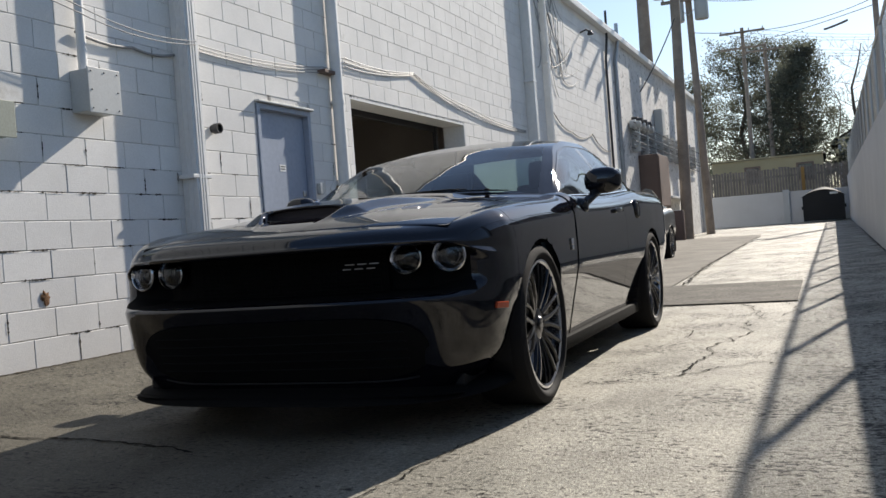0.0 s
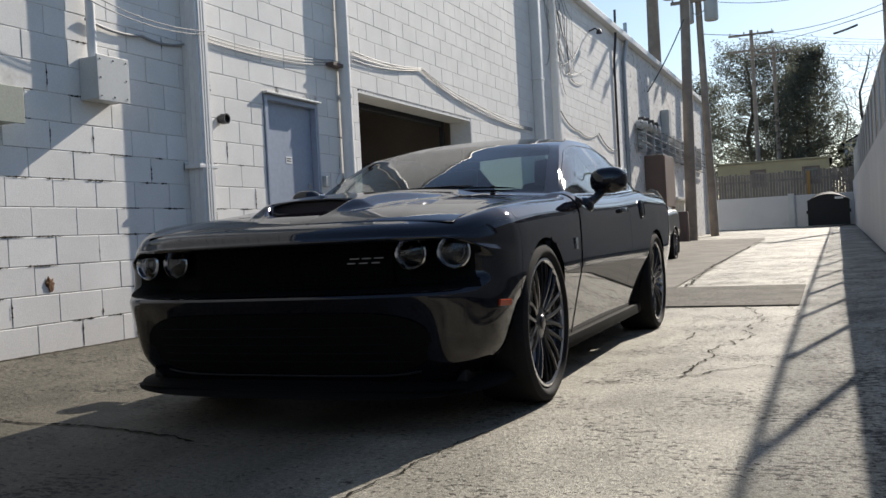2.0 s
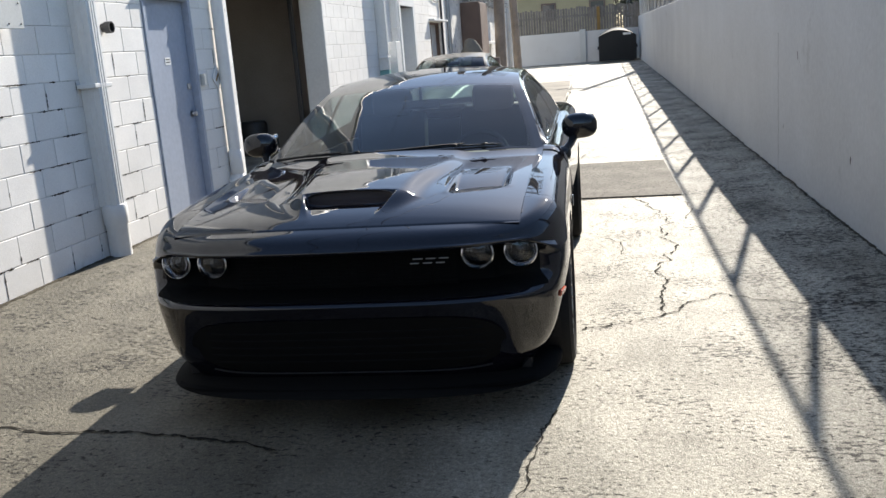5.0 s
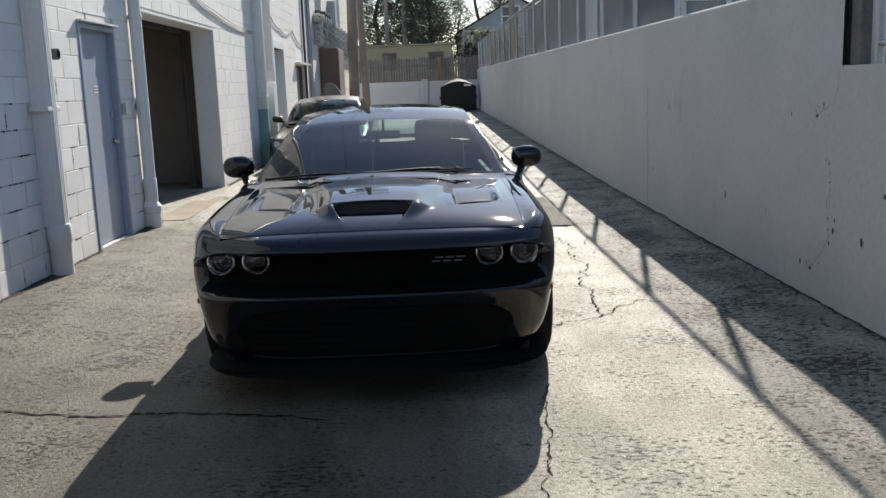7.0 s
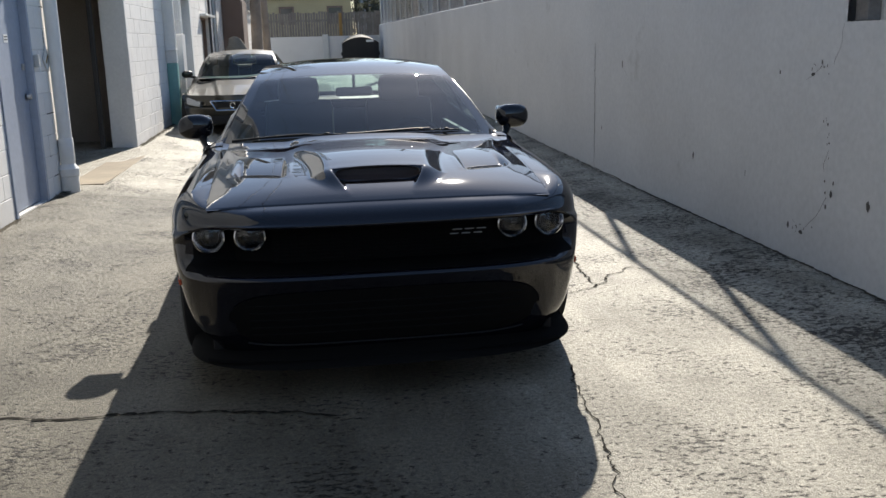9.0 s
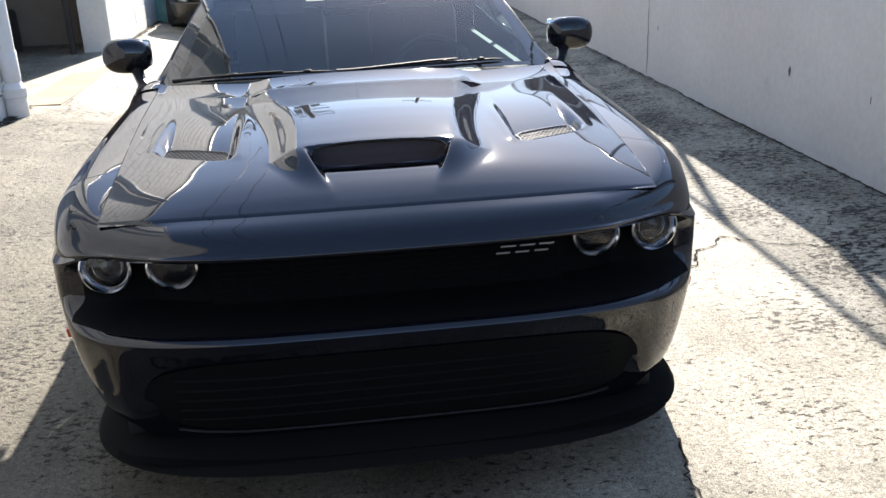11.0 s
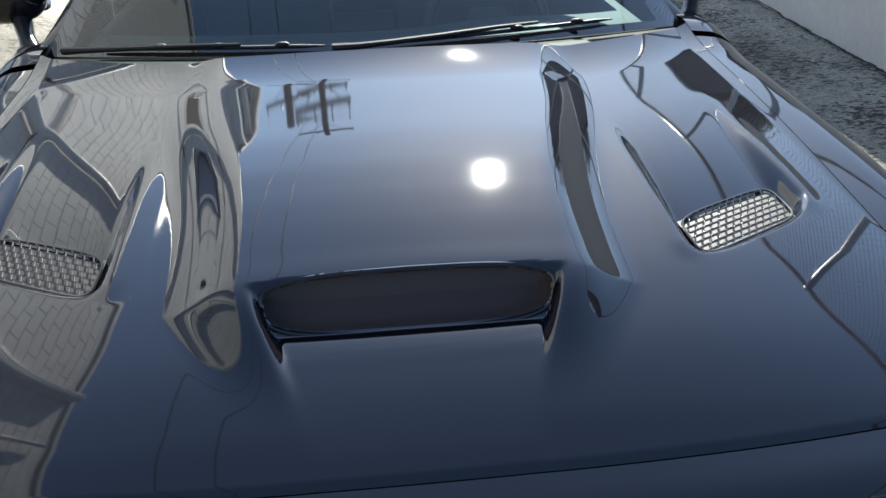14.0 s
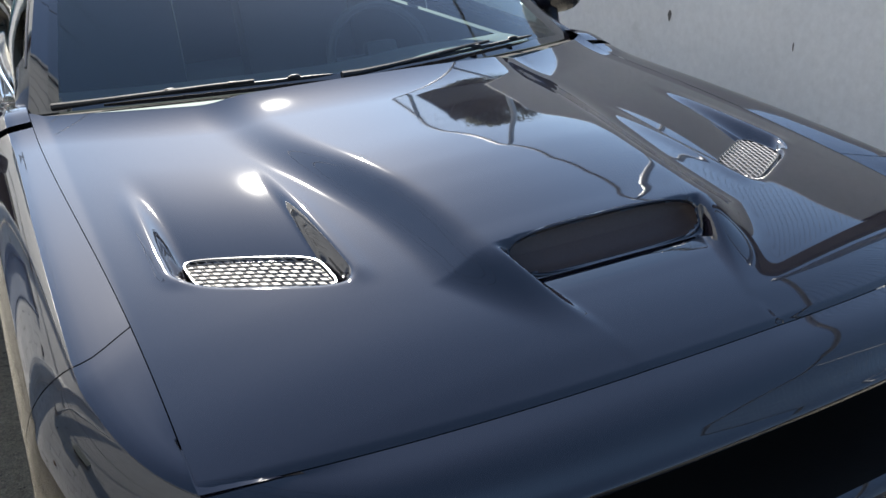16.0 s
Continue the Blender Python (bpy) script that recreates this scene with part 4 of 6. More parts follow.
    sw = add_tube(bmesh.new(), ring, 0.016, 8, False)
    add_box(sw, (-0.17, -0.012, -0.02), (0.17, 0.012, 0.02), 0.008)
    add_box(sw, (-0.06, -0.03, -0.06), (0.06, 0.02, 0.06), 0.02)
    bmesh.ops.transform(sw, matrix=tilt, verts=sw.verts)
    part("steering_wheel", sw, M_CABIN, car, smooth=True)
    part("rear_view_mirror", joined(box((-0.12, 1.43, 1.185), (0.12, 1.46, 1.245), 0.015), tube([(0, 1.44, 1.24), (0, 1.46, 1.33)], 0.010)), M_PLASTIC, car, smooth=True)
    return car, bonnet


# ---- the coupe ----
CAR_X, CAR_Y = -1.962, 3.489
coupe, bonnet = build_car(COUPE, "car", "dark blue-black muscle coupe parked in the alley", (CAR_X, CAR_Y, 0), M_PAINT, turn=0.7)
for i, (v, m) in enumerate(((0.0, 1), (0.0, -1), (2.951, 1), (2.951, -1))):
    wheel("wheel", coupe, (m * (0.955 - 0.145), v, 0.362), m, 0.362, 0.288, 0.28, "")

# bonnet scoop: mouth and duct
mouth = new("hood_scoop")
mouth.parent = coupe
mouth["label"] = "dark wide air scoop in the bonnet dome"
def mouth_ring(n, back, shrink):
    """A rounded slot across the dome's front; back moves it into the duct, shrink draws it to its middle."""
    ring = []
    for k in range(n):
        a = 2 * math.pi * k / n
        c, s = math.cos(a), math.sin(a)
        p, q = math.copysign(abs(c) ** 0.42, c), math.copysign(abs(s) ** 0.62, s)
        h = (q + 1) / 2
        u = p * lerp(0.184, 0.206, h)
        top = hood_main(u, MOUTH_V + 0.006) - 0.003
        at = Vector((u, lerp(LIP_V, MOUTH_V + 0.004, h) + back, lerp(0.9075, top, h) - 0.25 * back))
        ring.append(at.lerp(Vector((0.85 * u, 0.5 * (LIP_V + MOUTH_V) + back, 0.936 - 0.25 * back)), shrink))
    return ring + ring[:1]


rings = [mouth_ring(96, d, q) for d, q in ((0.0, 0.0), (0.010, 0.02), (0.024, 0.12), (0.032, 0.45), (0.034, 1.0))]
part("duct", grid(rings), M_DUCT, mouth, "dull brown-black duct", smooth=True, angle=60)
part("scoop_brim", add_tube(bmesh.new(), mouth_ring(96, 0.0, 0.0), 0.0040, 8, False), M_PAINT, mouth, "rolled painted edge", smooth=True)

# bonnet vents: mesh panels in sunk frames
def vent(sign):
    v = new("hood_vent")
    v.parent = coupe
    v["label"] = "bright wire-mesh vent sunk in the bonnet"
    def at(p, q):
        """p across 0..1, q along 0..1."""
        u = 0.446 + 0.204 * p
        y = vent_front(u) + 0.012 + 0.125 * q
        return Vector((sign * u, y, HOOD_LINE(y) - 0.045 * (u / 0.765) ** 2.6 - lerp(0.020, 0.028, q)))
    base = [[at(p / 8, q / 4) for p in range(9)] for q in range(5)]
    part("vent_pan", grid(base), M_PLASTIC, v)
    wires = bmesh.new()
    up = Vector((0, 0, 0.0045))
    def inside(p, q):
        return 0 <= p <= 1 and 0 <= q <= 1 and (abs(p - 0.5) / 0.5) ** 5 + (abs(q - 0.5) / 0.5) ** 5 < 1.0
    for k in range(8):
        q = (k + 0.5) / 8
        ends = [p / 40 for p in range(41) if inside(p / 40, q)]
        if ends:
            add_tube(wires, [at(lerp(ends[0], ends[-1], t / 8), q) + up for t in range(9)], 0.0012, 4, False)
    for k in range(-1, 8):
        for j in range(13):
            p = (j + (0.5 if k % 2 else 0.0)) / 12.5
            if inside(p, max(0.02, (k + 0.5) / 8)) and inside(p, min(0.98, (k + 1.5) / 8)):
                add_tube(wires, [at(p, max(0.0, (k + 0.5) / 8)) + up, at(min(1, p + 0.02), min(1, (k + 1.5) / 8)) + up], 0.0013, 4, False)
    part("mesh", wires, M_MESH, v)
    frame_pts = []
    for k in range(49):
        a = 2 * math.pi * k / 48
        c, s = math.cos(a), math.sin(a)
        p, q = 0.5 + 0.5 * math.copysign(abs(c) ** 0.4, c), 0.5 + 0.5 * math.copysign(abs(s) ** 0.4, s)
        frame_pts.append(at(p, q) + up * 0.8)
    part("vent_frame", add_tube(bmesh.new(), frame_pts, 0.0026, 6, False), M_GLOSSBLACK, v, smooth=True)
for m in (1, -1):
    vent(m)

# grille, bumper intake, splitter, emblem
grille = new("grille")
grille.parent = coupe
grille["label"] = "recessed black mesh grille between the headlamps"
def nose_v(u):
    return COUPE["nose_c"] - COUPE["nose_b"] * (1 - min(1, abs(u) / COUPE["half"]) ** COUPE["power"]) ** (1 / COUPE["power"])
back = [[(u, nose_v(u) + 0.215, z) for u in [0.49 * (j / 8 - 1) for j in range(17)]] for z in (0.586, 0.66, 0.760)]
part("grille_panel", grid(back), M_GRILLE, grille)
for k in range(9):
    z = 0.600 + 0.0165 * k
    part("grille_bar", tube([(u, nose_v(u) + 0.207, z) for u in [0.48 * (j / 8 - 1) for j in range(17)]], 0.0030, 6), M_GRILLE, grille)
for k in range(24):
    u = -0.46 + 0.04 * k
    part("grille_bar", tube([(u, nose_v(u) + 0.209, 0.592), (u, nose_v(u) + 0.209, 0.738)], 0.0022, 4), M_GRILLE, grille)
low = new("lower_grille")
low.parent = coupe
def chin(u, z):
    return nose_v(u) + CHIN(z) - FULL(z) * ease((abs(u) - 0.62) / 0.18) - 0.006


FULL = curve((0.195, 0.31, 0.46, 0.56), (0.010, 0.046, 0.024, 0.0))
CHIN = curve((0.195, 0.31, 0.46, 0.56), (0.160, 0.112, 0.060, 0.020))
WIDE = 0.69
def mouth_end(u):
    """How far the intake's edges draw together towards its ends."""
    return 1 - (1 - min(1, abs(u) / WIDE) ** 6) ** 0.5


intake = [[(u, chin(u, z), z) for u in [WIDE * math.sin(0.5 * math.pi * (j / 24 - 1)) for j in range(49)] for z in [lerp(0.235 + 0.12 * mouth_end(u), 0.492 - 0.12 * mouth_end(u), k)]] for k in (0, 0.15, 0.3, 0.45, 0.6, 0.75, 0.88, 1)]
part("mesh", grid(intake), M_GRILLE, low)
for k in range(5):
    z = 0.285 + 0.036 * k
    part("slat", tube([(u, chin(u, z), z) for u in [0.60 * (j / 12 - 1) for j in range(25)]], 0.005, 6), M_GRILLE, low)
part("intake_lip", tube([(u, chin(u, z), z) for u in [0.62 * (j / 18 - 1) for j in range(37)] for z in [0.226 + 0.06 * mouth_end(u)]], 0.004, 8), M_PLASTIC, low, "thin lip under the lower intake", smooth=True)
lip = []
for t in range(41):
    n = math.sin(0.5 * math.pi * (t / 20 - 1))
    u = 0.900 * n
    v = -0.36 - 0.50 * max(0, 1 - abs(n) ** 3.2) ** (1 / 3.2)
    lip.append([(u, v, 0.150 + 0.02 * abs(n) ** 6), (u * 0.985, v + 0.012, 0.172 + 0.02 * abs(n) ** 6), (u * 0.90, v + 0.14, 0.205), (u * 0.88, v + 0.16, 0.165)])
tray = [[(u, -0.36 - 0.50 * (1 - abs(u / 0.90) ** 4.0) ** 0.25 + 0.03, 0.178), (u, -0.45, 0.200)] for u in [0.80 * (k / 12 - 1) for k in range(25)]]
part("undertray", grid(tray), M_GRILLE, coupe)
part("splitter", grid(lip), M_GRILLE, coupe, "black plastic chin spoiler", smooth=True, angle=50)
FUEL_AT = skin_spot(COUPE, 2.46, 0.895, 0.0)
cap = part("fuel_door", lathe([(0.0005, 0.010), (0.046, 0.009), (0.053, 0.004), (0.054, -0.010)], 40, "x"), M_GLOSSBLACK, coupe, "round black fuel filler door", smooth=True)
cap.matrix_local = FUEL_AT
part("rim", lathe([(0.054, -0.008), (0.055, 0.008), (0.060, 0.010), (0.066, 0.007), (0.068, -0.008)], 40, "x"), M_RIM, cap, "dark metal rim", smooth=True)
MARKER_AT = skin_spot(COUPE, -0.515, 0.492, 0.001)
for sgn in (1, -1):
    part("side_skirt", box((sgn * 0.872 - 0.03, 0.45, 0.165), (sgn * 0.872 + 0.022, 2.50, 0.235), 0.02), M_GRILLE, coupe, smooth=True)
    marker = box((-0.006, -0.050, -0.013), (0.006, 0.050, 0.013), 0.004, Matrix.Diagonal((sgn, 1, 1, 1)) @ MARKER_AT)
    part("side_marker", marker, M_AMBER, coupe, "amber side marker lamp")
    for u, r, ring in ((0.760, 0.070, M_RING), (0.583, 0.068, M_RING)):
        head_lamp(coupe, sgn * u, -0.640 if u > 0.7 else -0.664, 0.714, r, ring, sgn * (0.10 if u > 0.7 else 0.04), u > 0.7)
emblem = new("emblem")
emblem.parent = coupe
emblem["label"] = "small chrome emblem of slanted bars on the grille"
slant = Matrix(((1, 0, 0.5, 0), (0, 1, 0, 0), (0, 0, 1, 0), (0, 0, 0, 1)))
for u in (0.285, 0.340, 0.395):
    for z0, x0, x1 in ((0.019, 0.002, 0.044), (0.0, -0.002, 0.036)):
        part("bar", box((x0, -0.002, z0), (x1, 0.002, z0 + 0.005), 0.001, Matrix.Translation((u + 0.012, nose_v(u) + 0.195, 0.680)) @ slant), M_BADGE, emblem)
for sgn in (1, -1):
    part("fender_badge", joined(box((sgn * 0.952 - 0.004, 0.535, 0.700), (sgn * 0.952 + 0.004, 0.570, 0.735), 0.004), box((sgn * 0.952 - 0.004, 0.545, 0.675), (sgn * 0.952 + 0.004, 0.565, 0.700), 0.004)), M_CHROME, coupe, "small chrome badge on the wing")
# door mirrors
for sgn in (1, -1):
    mir = new("door_mirror")
    mir.parent = coupe
    mir["label"] = "rounded body-coloured door mirror"
    part("shell", egg((0.105, 0.070, 0.075), (sgn * 0.995, 1.17, 1.045)), M_PAINT, mir, smooth=True)
    part("mirror_glass", box((sgn * 0.995 - 0.09, 1.235, 0.985), (sgn * 0.995 + 0.09, 1.245, 1.105), 0.02), M_CHROME, mir)
    part("arm", tube([(sgn * 0.965, 1.16, 1.00), (sgn * 0.935, 1.08, 0.945), (sgn * 0.905, 1.01, 0.915)], [0.030, 0.022, 0.030], 12), M_GLOSSBLACK, mir, smooth=True)
    part("mirror_base", egg((0.050, 0.056, 0.046), (sgn * 0.895, 0.985, 0.905), 18), M_GLOSSBLACK, mir, smooth=True)
# wipers, washer nozzles, cowl
cowl = [[(n * 0.78, lerp(0.750, 0.80, t) - COWL_BOW * (1 - n * n), lerp(0.966, 0.963, t) + 0.050 * (1 - abs(n) ** 2.2)) for n in [k / 14 - 1 for k in range(29)]] for t in (0, 0.5, 1)]
part("cowl", grid(cowl), M_GRILLE, coupe, "black plastic cowl at the windscreen base", smooth=True)
rail_v, rail_u, rail_z0 = car_rail(COUPE)


def on_glass(n, k, lift):
    """A place just off the windscreen: n across, k up."""
    bow = lerp(COWL_BOW, 0.07, k / 3)
    return Vector((n * rail_u(k), rail_v(k) - bow * (1 - n * n) - lift * 0.4, rail_z0(k) + 0.050 * (1 - abs(n) ** 2.4) + lift))


def wiper(n0, n1, k0, k1):
    """A wiper lying along the base of the glass, its pivot at n0."""
    w = new("wiper")
    w.parent = coupe
    w["label"] = "black wiper arm and blade"
    part("arm", tube([on_glass(lerp(n0, n1, t), lerp(k0 - 0.06, k1, min(1, t * 1.6)), 0.016) for t in (0, 0.08, 0.2, 0.35, 0.55, 0.7)], [0.010, 0.008, 0.0065, 0.006, 0.005, 0.004], 8), M_PLASTIC, w, smooth=True)
    part("blade", tube([on_glass(lerp(n0, n1, t / 12), lerp(k0, k1, t / 12), 0.008) for t in range(2, 13)], [0.003] + [0.0048] * 9 + [0.002], 6), M_PLASTIC, w, smooth=True)
    for t in (0.4, 0.62, 0.85):
        part("clip", egg((0.016, 0.006, 0.006), on_glass(lerp(n0, n1, t), lerp(k0, k1, t), 0.014), 10), M_PLASTIC, w, smooth=True)


wiper(-0.93, -0.14, 0.06, 0.06)
wiper(-0.12, 0.74, 0.05, 0.13)

# ---- the sedan behind it ----
SED_X, SED_Y = -3.64, 15.2
sedan, _ = build_car(SEDAN, "car", "dark parked sedan by the white wall", (SED_X, SED_Y, ground_z(-3.0, 17) - 0.03), M_PAINT2)
for v, m in ((0.0, 1), (0.0, -1), (2.73, 1), (2.73, -1)):
    wheel("wheel", sedan, (m * (0.895 - 0.125), v, 0.325), m, 0.325, 0.235, 0.235, "")
sg = new("grille")
sg.parent = sedan
sg["label"] = "black grille with a chrome surround and round badge"
part("mesh", box((-0.30, -0.845, 0.465), (0.30, -0.825, 0.575), 0.01), M_PLASTIC, sg)
part("surround", add_tube(bmesh.new(), [(-0.36, -0.835, 0.595), (0.36, -0.835, 0.595), (0.27, -0.855, 0.445), (-0.27, -0.855, 0.445), (-0.36, -0.835, 0.595)], 0.014, 6), M_CHROME, sg, "chrome surround", smooth=True)
part("badge", lathe([(0.035, -0.865), (0.048, -0.868), (0.052, -0.855)], 24, "y", (0, 0, 0.525)), M_CHROME, sg)
part("lower_intake", box((-0.55, -0.862, 0.22), (0.55, -0.82, 0.36), 0.02), M_PLASTIC, sedan)
for sgn in (1, -1):
    lampy = new("headlight")
    lampy.parent = sedan
    lampy["label"] = "slanted clear headlamp"
    part("housing", box((-0.15, -0.03, -0.055), (0.15, 0.05, 0.055), 0.03, pose(sgn * 0.64, -0.66, 0.575, 0, sgn * -10, sgn * 34)), M_STEEL, lampy, smooth=True)
    part("lens", box((-0.16, -0.04, -0.062), (0.16, 0.04, 0.062), 0.03, pose(sgn * 0.645, -0.672, 0.575, 0, sgn * -10, sgn * 34)), M_LAMPGLASS, lampy, smooth=True)
    m2 = new("door_mirror")
    m2.parent = sedan
    part("shell", egg((0.10, 0.07, 0.065), (sgn * 0.95, 1.05, 0.99), 16), M_PAINT2, m2, smooth=True)
    part("arm", tube([(sgn * 0.90, 1.05, 0.95), (sgn * 0.80, 1.0, 0.93)], 0.025, 8), M_GLOSSBLACK, m2)


# ---- left building: block wall with openings ----
DOOR = (6.97, 7.98, 0.12, 2.25)
GARAGE = (8.90, 12.47, 0.0, 2.52)
DOOR_B = (17.75, 19.1, 0.0, 2.47)
WIN_B = (21.05, 22.85, 0.95, 2.20)
TOP = 5.75
W_IN = -5.20
holes = [DOOR, GARAGE, DOOR_B, WIN_B]


def wall_with_holes(x0, x1, y0, y1, z0, z1, cuts):
    """A wall slab of boxes round its rectangular openings."""
    bm = bmesh.new()
    ys = sorted({y0, y1, *[c for h in cuts for c in h[:2]]})
    for a, b in zip(ys, ys[1:]):
        spans = [(z0, z1)]
        for h in cuts:
            if h[0] < (a + b) / 2 < h[1]:
                spans = [s for lo, hi in spans for s in ((lo, min(hi, h[2])), (max(lo, h[3]), hi)) if s[1] - s[0] > 1e-4]
        for lo, hi in spans:
            add_box(bm, (x0, a, lo), (x1, b, hi))
    return bm


wall_west = solid("wall_west", wall_with_holes(W_IN, LEFT - 0.006, -6, 40.5, -0.1, TOP, holes), M_JOINT, "long white-painted concrete block wall of a workshop building", "wall", kind="structure")
solid("wall_roof", box((-14, -6, TOP - 0.25), (W_IN, 40.5, TOP - 0.05)), M_ROOF, "flat dark roof of the workshop building", "roof", kind="structure")
solid("wall_back", joined(box((-14.2, -6, -0.1), (-14, 40.5, TOP)), box((-14, 40.3, -0.1), (W_IN, 40.5, TOP)), box((-14, -6, -0.1), (W_IN, -5.8, TOP))), M_WALLPAINT, "plain painted outer walls of the workshop", "wall", kind="structure")

# roof edge: gutter and coping
# unseen slab added to the south, a dark backdrop for the car's reflections
solid("unseen_wall_south", box((-40, -32, -0.2), (40, -31, 6.5)), M_REFLECT_DARK, "unseen dark slab added behind the viewpoint for the car's reflections", "wall", kind="structure")
solid("gutter", joined(box((LEFT - 0.05, 14.9, TOP - 0.02), (LEFT + 0.16, 40.5, TOP + 0.14), 0.02), box((LEFT - 0.4, -6, TOP), (LEFT + 0.03, 14.88, TOP + 0.10), 0.015)), M_PIPE, "white metal gutter along the roof edge", "gutter", kind="structure")

# garage room behind the opening
gr = [((-11, 8.2, 0.0), (-10.9, 13.6, 2.9)), ((-11, 8.0, 0.0), (W_IN, 8.2, 2.9)), ((-11, 13.4, 0.0), (W_IN, 13.6, 2.9)), ((-11, 8.0, 2.9), (W_IN, 13.6, 3.0))]
solid("garage_wall", joined(*[box(a, b) for a, b in gr]), M_DARK, "dark interior walls of the open garage", "wall", kind="structure")
solid("garage_floor", box((-11, 8.0, -0.05), (LEFT - 0.10, 13.6, 0.105)), M_PATCH, "dark oily garage floor", "floor", kind="structure")
solid("garage_apron", box((LEFT - 0.10, 8.93, -0.05), (LEFT + 0.30, 12.5, 0.118), 0.01), M_APRON, "worn tan concrete threshold at the garage opening", "threshold", kind="structure")
solid("garage_jamb", joined(box((W_IN + 0.01, 12.455, 0.1), (LEFT - 0.004, 12.53, 2.515)), box((W_IN + 0.01, 8.84, 0.1), (LEFT - 0.004, 8.915, 2.515)), box((W_IN + 0.01, 8.915, 2.500), (LEFT - 0.004, 12.455, 2.522))), M_WALLPAINT, "white painted reveals of the garage opening", "trim", kind="structure")
track = thing("door_track", "dark steel roller door track beside the garage opening", "door track")
part("rail", box((-5.34, 12.36, 0.1), (-5.28, 12.44, 2.8), 0.008), M_BLACKMETAL, track)
part("rail", box((-5.34, 8.98, 0.1), (-5.28, 9.06, 2.8), 0.008), M_BLACKMETAL, track)
part("curtain", box((-5.36, 8.95, 2.45), (-5.30, 12.48, 2.9), 0.01), M_BLACKMETAL, track)
shelf = thing("storage_rack", "dark rack with boxes inside the garage", "rack")
for z in (0.55, 1.1, 1.65):
    part("shelf_board", box((-9.2, 12.4, z), (-6.6, 13.2, z + 0.04)), M_BROWN, shelf)
for x in (-9.2, -6.64):
    part("upright", box((x, 12.42, 0.1), (x + 0.05, 12.48, 2.0)), M_BLACKMETAL, shelf)
for k, (x, z, w, h) in enumerate(((-7.2, 0.10, 0.5, 0.40), (-8.2, 0.59, 0.6, 0.35), (-7.1, 1.14, 0.4, 0.30))):
    solid("storage_box", box((x, 12.45, z), (x + w, 13.05, z + h), 0.01), M_LANE if k == 0 else M_GREYBOX, "dull cardboard box stored in the garage", "box", group="boxes in the garage", smooth=False)
solid("drum", lathe([(0.001, 0.105), (0.22, 0.105), (0.225, 0.3), (0.22, 0.62), (0.19, 0.66), (0.001, 0.66)], 24, "z", (-6.3, 12.9, 0)), M_BLACKMETAL, "dark drum standing inside the garage", "drum", smooth=True)

# steel door
door = thing("door_1", "grey-blue painted steel door, closed", "door", (LEFT, 6.98, 0.13), kind="structure")
leaf = part("leaf", box((-0.10, 0.05, 0.0), (-0.055, 0.93, 2.07), 0.004), M_DOOR, door)
part("door_frame", joined(box((-0.12, 0.0, -0.03), (0.012, 0.05, 2.12), 0.004), box((-0.12, 0.93, -0.03), (0.012, 0.98, 2.12), 0.004), box((-0.12, 0.05, 2.07), (0.012, 0.93, 2.12), 0.004)), M_DOOR, door)
part("drip_cap", box((-0.02, -0.02, 2.125), (0.055, 1.00, 2.145), 0.005), M_GREYBOX, door, "grey drip cap over the door")
part("threshold", box((-0.12, -0.04, -0.08), (0.06, 1.02, -0.03), 0.01), M_LANE, door)
part("door_handle", joined(lathe([(0.001, 0.055), (0.026, 0.05), (0.030, 0.02), (0.012, 0.015), (0.012, 0.0), (0.035, 0.0)], 20, "x", (-0.055, 0.85, 0.98)), box((-0.055, 0.82, 1.22), (-0.035, 0.88, 1.28), 0.008)), M_STEEL, leaf, "steel knob and lock", smooth=True)
sign = part("sign_plate", box((-0.055, 0.42, 1.47), (-0.052, 0.53, 1.54)), M_SIGN, leaf, "small white sign with unreadable lines")
part("text_bar", box((-0.052, 0.435, 1.515), (-0.0505, 0.515, 1.525)), M_BLACKMETAL, sign)
part("text_bar", box((-0.052, 0.435, 1.49), (-0.0505, 0.515, 1.50)), M_BLACKMETAL, sign)

# second door and window farther on
door2 = thing("door_2", "grey double door in a deep white surround", "door", (LEFT, 17.75, 0.14), kind="structure")
part("leaf", box((-0.30, 0.05, 0.0), (-0.25, 0.66, 1.95), 0.006), M_DOORB, door2)
part("leaf", box((-0.30, 0.68, 0.0), (-0.25, 1.28, 1.95), 0.006), M_DOORB, door2)
part("transom", box((-0.30, 0.05, 1.97), (-0.26, 1.28, 2.32), 0.006), M_DOOR, door2)
part("door_frame", joined(box((-0.35, -0.10, -0.1), (0.03, 0.04, 2.50), 0.006), box((-0.35, 1.30, -0.1), (0.03, 1.45, 2.50), 0.006), box((-0.35, 0.04, 2.33), (0.03, 1.30, 2.50), 0.006)), M_WALLPAINT, door2)
win = thing("window_1", "boarded grey window with a white sill hood", "window", (LEFT, 21.05, 0.95), kind="structure")
part("pane", box((-0.20, 0.05, 0.05), (-0.18, 0.88, 1.20)), M_GREYBOX, win)
part("pane", box((-0.20, 0.92, 0.05), (-0.18, 1.75, 1.20)), M_DOORB, win)
part("window_frame", joined(box((-0.22, 0, 0), (-0.1, 0.05, 1.25)), box((-0.22, 1.75, 0), (-0.1, 1.80, 1.25)), box((-0.22, 0.05, 1.20), (-0.1, 1.75, 1.25)), box((-0.22, 0.05, 0), (-0.1, 1.75, 0.05)), box((-0.22, 0.88, 0.05), (-0.15, 0.92, 1.20))), M_BROWN, win)
part("window_sill", box((-0.2, -0.08, 1.26), (0.14, 1.90, 1.31), 0.008), M_PIPE, win, "white hood over the window")


